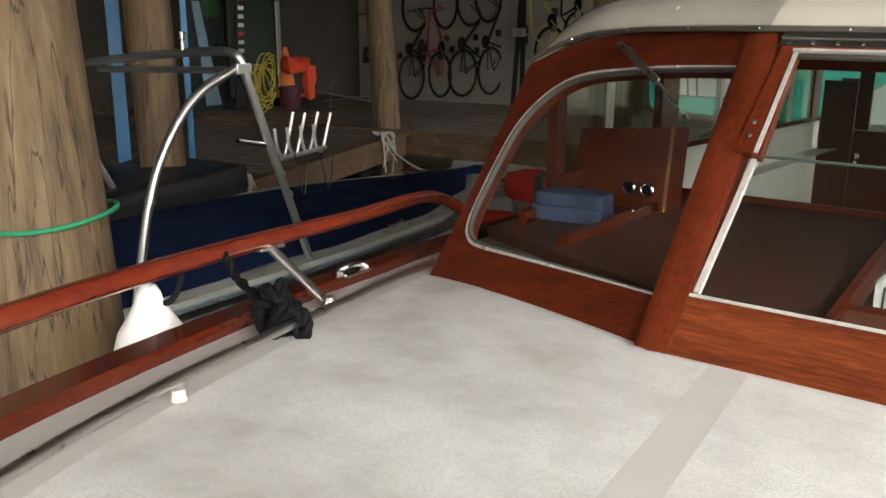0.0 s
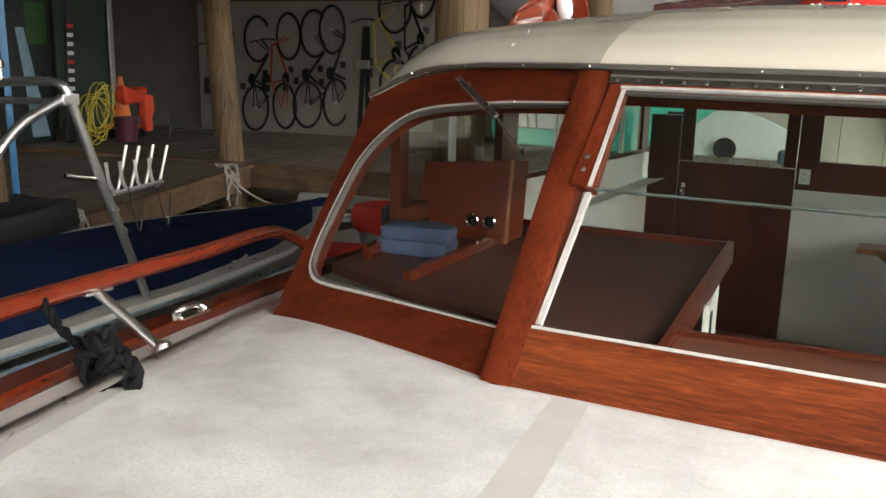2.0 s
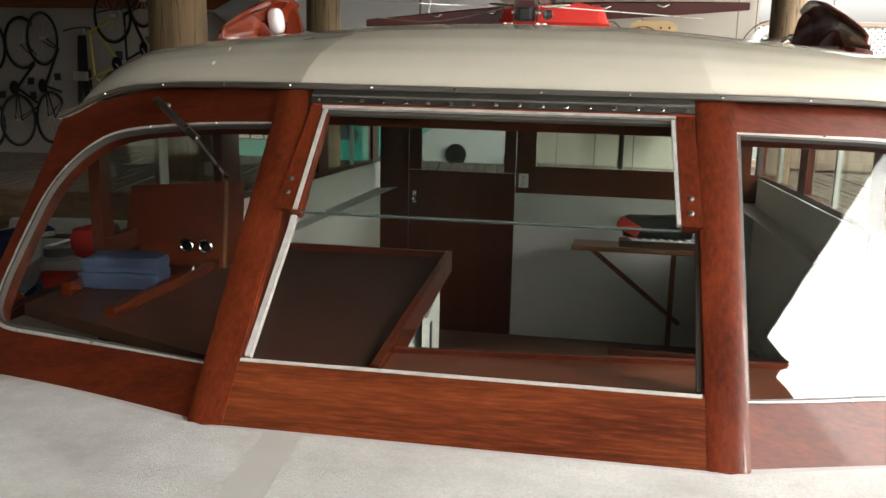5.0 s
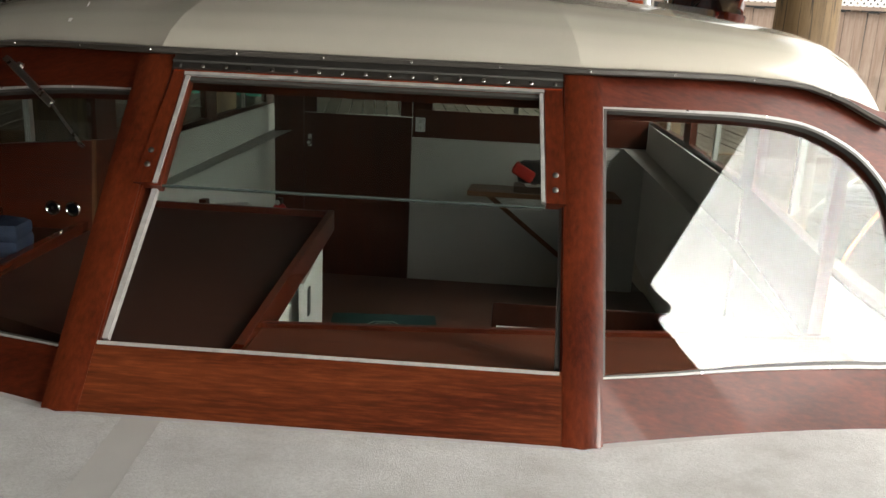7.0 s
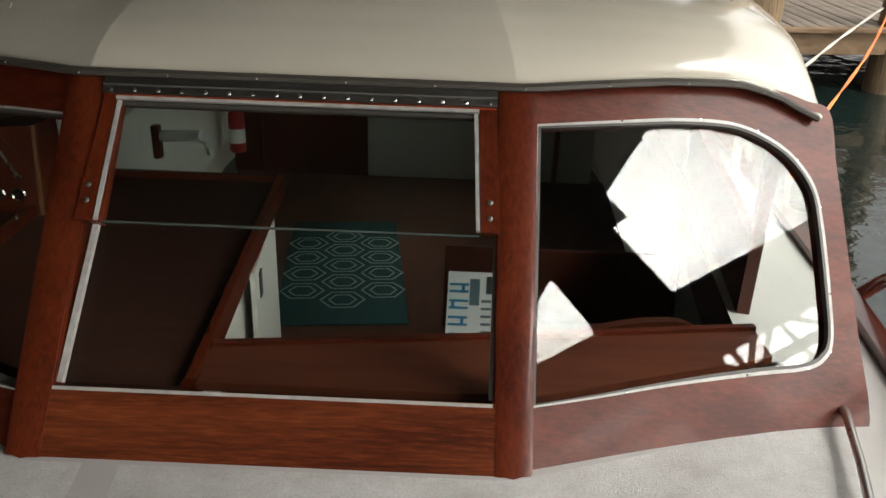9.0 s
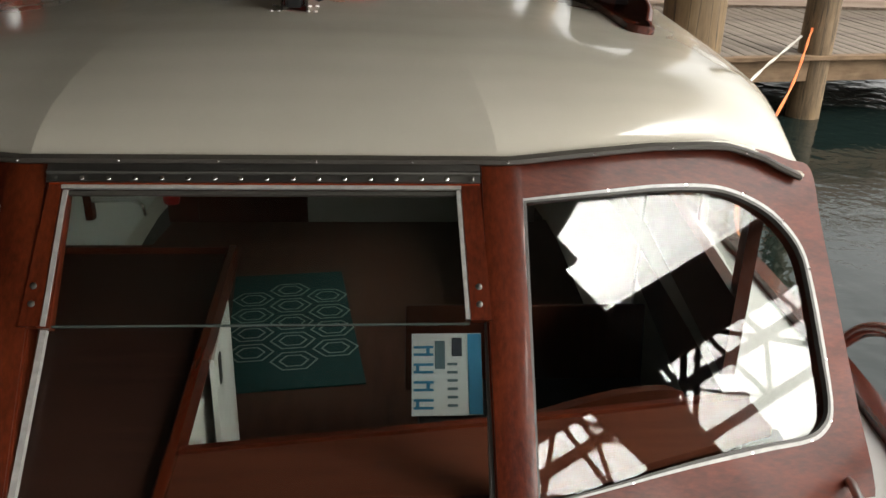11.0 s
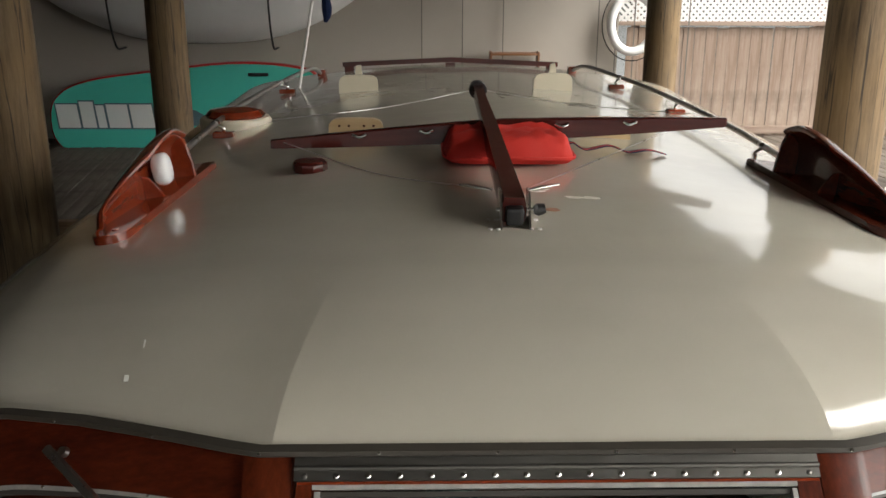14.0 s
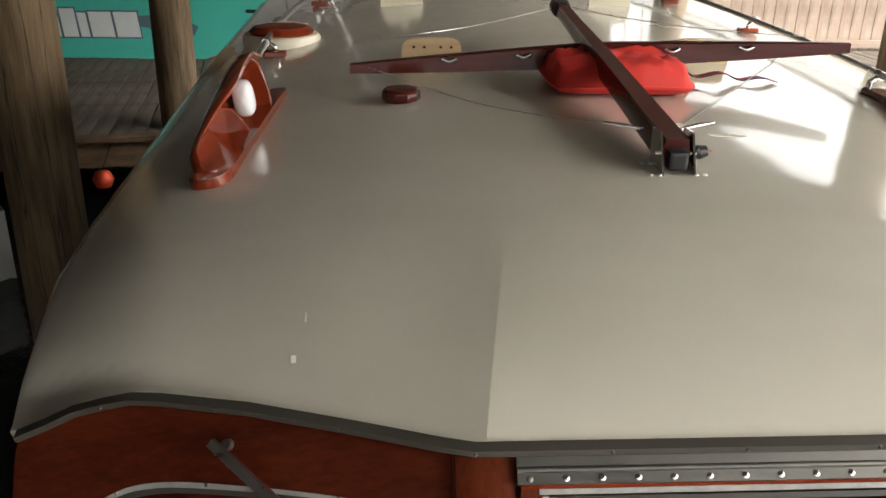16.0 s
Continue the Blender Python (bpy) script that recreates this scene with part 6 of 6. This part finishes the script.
# ---- bicycles hung on the wall ----
def bicycle(x, z, ang, frame_mat, label, y=WALL_Y - 0.22, scale=1.0, turn=0.0):
    """A bicycle in its own plane, hung at the angle ang, with the wheels about a metre apart."""
    b = thing("bicycle", (0, 0, 0), label, "bicycle", "bicycles on the wall")
    V = lambda u, w, o=0.0: Vector((u, o, w))
    for k, u in enumerate((-0.5, 0.52)):
        wh = part("wheel", tube([V(u + 0.33 * math.cos(a), 0.33 * math.sin(a)) for a in (2 * math.pi * j / 40 for j in range(41))], 0.016, 8, caps=False), TYRE, b, "black bicycle tyre", smooth=60)
        part("rim", tube([V(u + 0.305 * math.cos(a), 0.305 * math.sin(a)) for a in (2 * math.pi * j / 40 for j in range(41))], 0.008, 6, caps=False), DARK_STEEL, wh, smooth=60)
        sb = bmesh.new()
        for j in range(14):
            a = 2 * math.pi * j / 14
            tube([V(u, 0, 0.02 * (-1) ** j), V(u + 0.3 * math.cos(a), 0.3 * math.sin(a))], 0.0016, 4, sb)
        part("spokes", sb, STEEL, wh)
        part("hub", tube([V(u, 0, -0.04), V(u, 0, 0.04)], 0.02, 10), STEEL, wh, smooth=60)
    bb_, seat, head, hl = V(-0.08, -0.06), V(-0.24, 0.42), V(0.33, 0.45), V(0.37, 0.32)
    for p, q, r in ((bb_, seat, 0.016), (seat, head, 0.015), (bb_, hl, 0.018), (head, hl, 0.02)):
        part("frame_tube", tube([p, q], r, 8), frame_mat, b, smooth=60)
    for o in (-0.05, 0.05):
        part("chain_stay", tube([bb_, V(-0.5, 0, o)], 0.009, 6), frame_mat, b, smooth=60)
        part("seat_stay", tube([seat, V(-0.5, 0, o)], 0.008, 6), frame_mat, b, smooth=60)
        part("fork_blade", tube([hl, V(0.42, 0.2, o), V(0.52, 0, o)], 0.01, 6), frame_mat, b, smooth=60)
    part("seat_post", tube([seat, V(-0.275, 0.56)], 0.012, 8), STEEL, b, smooth=60)
    part("saddle", box(V(-0.27, 0.575), (0.27, 0.13, 0.05), 0.02), BLACK, b)
    part("stem", tube([head, V(0.31, 0.55), V(0.39, 0.57)], 0.013, 8), STEEL, b, smooth=60)
    part("handlebar", tube(curve_pts([V(0.34, 0.58, -0.3), V(0.39, 0.57, -0.1), V(0.39, 0.57, 0.1), V(0.34, 0.58, 0.3)], 5), 0.012, 8), BLACK, b, smooth=60)
    part("chain_ring", tube([V(-0.08, -0.06, -0.045), V(-0.08, -0.06, -0.035)], 0.09, 20), TYRE, b, smooth=40)
    for s in (-1, 1):
        part("crank", tube([V(-0.08, -0.06, s * 0.06), V(-0.08 + s * 0.11, -0.06 + s * 0.12, s * 0.06)], 0.009, 6), STEEL, b, smooth=60)
        part("pedal", box(V(-0.08 + s * 0.11, -0.06 + s * 0.12, s * 0.11), (0.09, 0.08, 0.025), 0.005), BLACK, b)
    b.matrix_basis = Matrix.Translation((x, y, z)) @ pose(0, 0, 0, 0, 0, turn) @ pose(0, 0, 0, 0, -ang, 0) @ Matrix.Scale(scale, 4)
    return b


bicycle(-9.4, 1.25, 80, TYRE, "black mountain bike hung upright on the wall", turn=-26)
bicycle(-8.75, 1.3, 95, TYRE, "dark mountain bike hung upright on the wall", turn=-86)
bicycle(-8.2, 1.35, 82, RED_PAINT, "red framed bicycle hung upright on the wall", turn=-22)
bicycle(-7.75, 1.4, 100, TYRE, "black bicycle hung upright on the wall", turn=-92)
bicycle(-7.35, 1.45, 85, TYRE, "black touring bicycle hung upright on the wall", turn=-88)
bicycle(-6.35, 1.75, 92, YELLOW, "yellow framed bicycle hung upright on the wall", turn=-18)
bicycle(-5.95, 1.95, 88, TYRE, "black bicycle hung high on the wall", turn=-30)
for x, tilt in ((-6.95, 0.03), (-6.85, -0.04)):
    s = thing("ski", (x, WALL_Y - 0.1, DOCK), "black ski standing against the wall", "ski", "skis")
    part("blade", box((x, WALL_Y - 0.12, 1.15), (0.08, 0.02, 1.75), 0.008, Euler((radians(-3), tilt, 0)).to_matrix()), BLACK, s)
    part("binding", box((x, WALL_Y - 0.16, 1.5), (0.09, 0.06, 0.12), 0.01), ALU, s)
solo("wall_plate", box((-8.0, WALL_Y - 0.03, 2.62), (6.5, 0.06, 0.5), 0.006), RUST_WOOD, (-8, WALL_Y, 2.4), "rusty brown timber band high on the wall", "trim", kind="structure")

WALL_SIDE = [ob for ob in scene.objects if ob.parent is None and ob.name.split(".")[0] in ("bicycle", "ski", "oar", "wall_plate")]
for ob in WALL_SIDE:
    ob.matrix_basis = pose(0.1, -2, 1.6) @ Matrix.Scale(1.12, 4) @ pose(0.1, 2.02, -1.78) @ ob.matrix_basis
BEFORE = set(scene.objects)

# ---- boards and hulls behind the boat ----
sb = thing("surfboard", (-3.3, 8.45, DOCK), "teal foam surfboard lying on its edge", "surfboard")
SBY = 8.33
n = 48
outl = []
x0, x1, zc = -4.62, -1.74, 0.70
for k in range(n):
    a = 2 * math.pi * k / n
    c, s = math.cos(a), math.sin(a)
    px = (x0 + x1) / 2 + (x1 - x0) / 2 * (abs(c) ** (0.75 if c > 0 else 0.5)) * (1 if c > 0 else -1)
    f = (px - x0) / (x1 - x0)
    hh = 0.46 * (1 - 0.55 * max(0, (f - 0.45) / 0.55) ** 2.2)
    outl.append((px, zc + hh * (abs(s) ** 0.75) * (1 if s > 0 else -1) + 0.45 * f ** 2.2))
tilt = lambda z: 0.10 * (z - DOCK)
bm = slab([(x, SBY + tilt(z), z) for x, z in outl], (0, 0.05, 0))
part("deck", bm, TEAL, sb, "teal foam deck")
bm = ring([(x + (x - (x0 + x1) / 2) * 0.012, SBY + 0.012 + tilt(z), z + (z - zc) * 0.04) for x, z in outl], [(x, SBY + 0.012 + tilt(z), z) for x, z in outl], (0, 0.05, 0))
part("rail_edge", bm, RED_PAINT, sb, "red and white rail edge")
bx = -4.53
for w, h in ((0.23, 0.25), (0.15, 0.28), (0.09, 0.24), (0.23, 0.25), (0.24, 0.25)):
    for grow, lift, mat in ((0.016, 0.003, SLATE), (0.0, 0.006, TEXT_WHITE)):
        quad = [(bx - grow, 0.63 - grow), (bx + w + grow, 0.63 - grow), (bx + w - 0.035 + grow, 0.63 + h + grow), (bx - 0.035 - grow, 0.63 + h + grow)]
        part("logo_block", slab([(x, SBY - lift + tilt(z), z) for x, z in quad], (0, 0.002, 0)), mat, sb, "pale grey logo block" if mat is TEXT_WHITE else "slate logo outline")
    bx += w + 0.025
part("graphic", slab([(x, SBY - 0.003 + tilt(z), z) for x, z in ((-3.62, 0.76), (-3.5, 0.84), (-3.3, 0.86), (-3.05, 0.82), (-2.9, 0.74), (-2.95, 0.65), (-3.2, 0.66), (-3.35, 0.62), (-3.4, 0.72))], (0, 0.002, 0)), SLATE, sb, "slate grey graphic shape")
for x, z in ((-2.35, 1.2), (-2.3, 0.9)):
    part("handle", box((x, SBY - 0.01 + tilt(z), z), (0.22, 0.03, 0.035), 0.012), BLACK, sb)
sv = thing("paddle_board", (-1.3, 8.5, DOCK), "silver grey board standing behind the teal one", "paddle board")
bm = slab([(-2.5, 8.62, 0.38), (-1.6, 8.6, 0.30), (-0.95, 8.6, 0.5), (-0.72, 8.6, 0.75), (-0.86, 8.62, 1.0), (-1.2, 8.63, 1.17), (-1.6, 8.64, 1.30), (-2.4, 8.66, 1.35)], (0, 0.06, 0))
bmesh.ops.bevel(bm, geom=bm.edges[:], offset=0.02, segments=2, affect="EDGES")
part("board", bm, SILVER, sv)
part("sticker", lathe([(0.13, 0), (0.13, 0.004)], (-1.68, 8.592, 0.84), 24, gm), BLACK, sv, "round black sticker")
part("jar", lathe([(0.08, 0), (0.08, 0.14), (0.06, 0.17)], (-1.0, 8.4, 0.72), 16), SLATE, sv)
part("shelf", box((-1.2, 8.42, 0.70), (0.9, 0.2, 0.02)), PALE_WOOD, sv)
sv.location += Vector((-0.1, 0, -0.33))
wk = thing("hanging_hull", (-3.0, 8.45, 1.5), "white boat hull hung on the wall", "dinghy hull")
bm = bmesh.new()
rows = []
for k in range(33):
    s = k / 32
    x = -5.0 + 3.8 * s
    h = 0.62 * max(0.0, 1 - abs(2 * s - 1.05) ** 2.6)
    rows.append([bm.verts.new((x, WALL_Y - 0.02 - d * 0.5 * (0.3 + h), 2.15 - h * zz)) for d, zz in ((0.0, -0.9), (0.55, -0.6), (0.9, 0.1), (0.85, 0.55), (0.5, 0.95), (0.0, 1.05))])
for p, q in zip(rows, rows[1:]):
    for k in range(5):
        bm.faces.new((p[k], p[k + 1], q[k + 1], q[k]))
part("shell", bm, HULL_WHITE, wk, "glossy white shell", smooth=60)
for x in (-3.9, -2.2):
    part("sling", tube(curve_pts([(x, WALL_Y - 0.4, 2.9), (x, WALL_Y - 0.45, 2.0), (x, WALL_Y - 0.3, 1.5), (x, WALL_Y, 1.45)], 6), 0.012, 6), BLACK, wk, smooth=60)
for k in range(9):
    x = 0.75 + 0.2 * k if k > 2 else -0.6 + 0.45 * k
    solo("wall_batten", box((x, WALL_Y - 0.006, 1.6), (0.012, 0.012, 3.0)), GROOVE, (x, WALL_Y, 0.3), "thin dark groove strip on the wall panel", "trim", kind="structure")
sh = thing("wall_shelf", (0.42, WALL_Y - 0.15, 0.9), "small wooden shelf with jars on the wall", "shelf")
for z in (0.95, 1.18, 1.4):
    part("board", box((0.42, WALL_Y - 0.12, z), (0.55, 0.22, 0.025), 0.004), TABLE_WOOD, sh)
for x in (0.16, 0.68):
    part("upright", box((x, WALL_Y - 0.12, 1.15), (0.025, 0.22, 0.55), 0.004), TABLE_WOOD, sh)
lr = thing("life_ring", (1.75, 8.72, 1.45), "white life ring hung on the wall with a cord", "life ring")
part("ring_body", tube([(1.72 + 0.24 * math.cos(a), 8.78, 1.72 + 0.3 * math.sin(a)) for a in (2 * math.pi * j / 32 for j in range(33))], 0.05, 10, caps=False), HULL_WHITE, lr, smooth=60)
part("cord", tube([(1.72 + 0.34 * math.cos(a), 8.77, 1.72 + 0.4 * math.sin(a)) for a in (2 * math.pi * j / 32 for j in range(33))], 0.006, 6, caps=False), ROPE_BLACK, lr, smooth=60)

for ob in set(scene.objects) - BEFORE:
    if ob.parent is None:
        ob.matrix_basis = pose(-0.2, -1.25, 2.28) @ Matrix.Scale(1.14, 4) @ pose(0.3, 1.2, -2.18) @ ob.matrix_basis

# ---- fence with lattice ----
FY = 10.6
fence = thing("fence", (6, FY, DOCK), "weathered cedar fence with a lattice top", "fence", kind="structure")
rnd = random.Random(3)
meshes = []
for j in range(5):
    b = box((0, 0, 0), (0.142, 0.02, 1.6), 0.004)
    me = bpy.data.meshes.new("fence_board")
    b.to_mesh(me)
    b.free()
    me.materials.append(FENCE_WOOD)
    meshes.append(me)
for k in range(62):
    ob = new("fence_board", meshes[k % 5])
    ob.parent = fence
    ob.location = (2.2 + 0.148 * k - 6, rnd.uniform(-0.006, 0.006), 0.62 + rnd.uniform(-0.01, 0.01))
    ob.rotation_euler = (0, rnd.uniform(-0.006, 0.006), math.pi * (k % 2))
part("top_rail", box((6.6, FY - 0.02, 1.74), (9.2, 0.09, 0.05), 0.006), FENCE_RAIL, fence)
part("lattice_rail", box((6.6, FY, 2.2), (9.2, 0.06, 0.06), 0.006), FENCE_RAIL, fence)
part("foot_rail", box((6.6, FY - 0.04, 0.36), (9.2, 0.05, 0.1), 0.006), FENCE_RAIL, fence)
lat = bmesh.new()
for s, o in ((1, 0.0), (-1, 0.012)):
    for k in range(110):
        x = 2.0 + 0.085 * k
        a, b = Vector((x, FY - 0.01 + o, 1.765)), Vector((x + s * 0.42, FY - 0.01 + o, 2.185))
        d = (b - a).normalized()
        w = Vector((d.z, 0, -d.x)) * 0.017
        slab([a - w, a + w, b + w, b - w], (0, 0.009, 0), lat)
tagged(part("lattice", lat, HULL_WHITE, fence, "white diagonal lattice"), kind="stuff")
for x in (2.25, 4.65, 7.05, 9.4):
    part("fence_post", box((x, FY + 0.06, 1.2), (0.1, 0.1, 2.1), 0.006), FENCE_RAIL, fence)

# mooring lines on the open side
ml = thing("mooring_line", (2.2, 4.6, 0.2), "white and orange mooring lines to the dock", "rope")
rope([(1.35, 1.2, 0.72), (2.2, 4.0, 0.35), (3.4, 6.2, 0.30), (4.4, 7.55, 0.45)], 0.014, ROPE_WHITE, ml, n=14)
rope([(1.4, 1.0, 0.70), (2.3, 3.4, 0.30), (3.6, 5.8, 0.36), (4.5, 7.55, 0.55)], 0.012, ORANGE, ml, n=14)
fb = solo("marker_float", lathe([(0.0, -0.08), (0.06, -0.06), (0.085, 0.0), (0.06, 0.06), (0.0, 0.08)], (-3.15, 5.9, 0.0), 18), RED_ORANGE, (-3.15, 5.9, 0.0), "small red float hung under the dock", "float", smooth=60)
part("cord", tube([(-3.15, 5.9, 0.07), (-3.2, 6.5, DOCK)], 0.004, 6), ROPE_BLACK, fb)

# ---- out on the water: a steel gangway bridge and far shore, seen mirrored in the glass ----
gw = thing("truss_bridge", (42, -18, WATER_Z), "dark steel truss bridge high over the water", "bridge")
U = Vector((0.66, 0.75, 0)).normalized()
ACROSS = Vector((U.y, -U.x, 0))
MID = Vector((42.0, -18.0, 27.8))
for o in (0.0, 6.5):
    at = lambda u, h: MID + U * u + ACROSS * o + Vector((0, 0, h))
    for h in (0.0, 7.4):
        part("chord", box(at(0, h), (60, 0.5, 0.5), 0, Matrix((U, ACROSS, Vector((0, 0, 1)))).transposed()), DARK_STEEL, gw)
    for h in (8.3, 9.0):
        part("hand_rail", tube([at(-30, h), at(30, h)], 0.06, 6), DARK_STEEL, gw)
    for k in range(31):
        part("rail_post", tube([at(-30 + 2 * k, 7.4), at(-30 + 2 * k, 9.0)], 0.05, 6), DARK_STEEL, gw)
    for k in range(11):
        part("upright", tube([at(-30 + 6 * k, 0), at(-30 + 6 * k, 7.4)], 0.2, 6), DARK_STEEL, gw)
        if k < 10:
            part("diagonal", tube([at(-30 + 6 * k, 0 if k % 2 else 7.4), at(-24 + 6 * k, 7.4 if k % 2 else 0)], 0.2, 6), DARK_STEEL, gw)
for k in range(11):
    p = MID + U * (-30 + 6 * k)
    part("cross_beam", tube([p, p + ACROSS * 6.5], 0.16, 6), DARK_STEEL, gw)
    if k < 10:
        part("brace", tube([p, p + U * 6 + ACROSS * 6.5], 0.1, 6), DARK_STEEL, gw)
turn = Matrix((U, ACROSS, Vector((0, 0, 1)))).transposed()
part("deck", box(MID + ACROSS * 3.25 + Vector((0, 0, 6.6)), (60, 6.3, 1.0), 0, turn), DARK_STEEL, gw)
for u in (-29, 29):
    for o in (0.4, 6.1):
        p = MID + U * u + ACROSS * o
        part("pier", tube([p, Vector((p.x, p.y, -1.5))], 0.7, 10), DARK_STEEL, gw)
solo("far_shore", box((10, -160, 3), (500, 4, 7)), SHORE, (10, -160, 0), "dim far shore across the water", "backdrop", kind="structure")
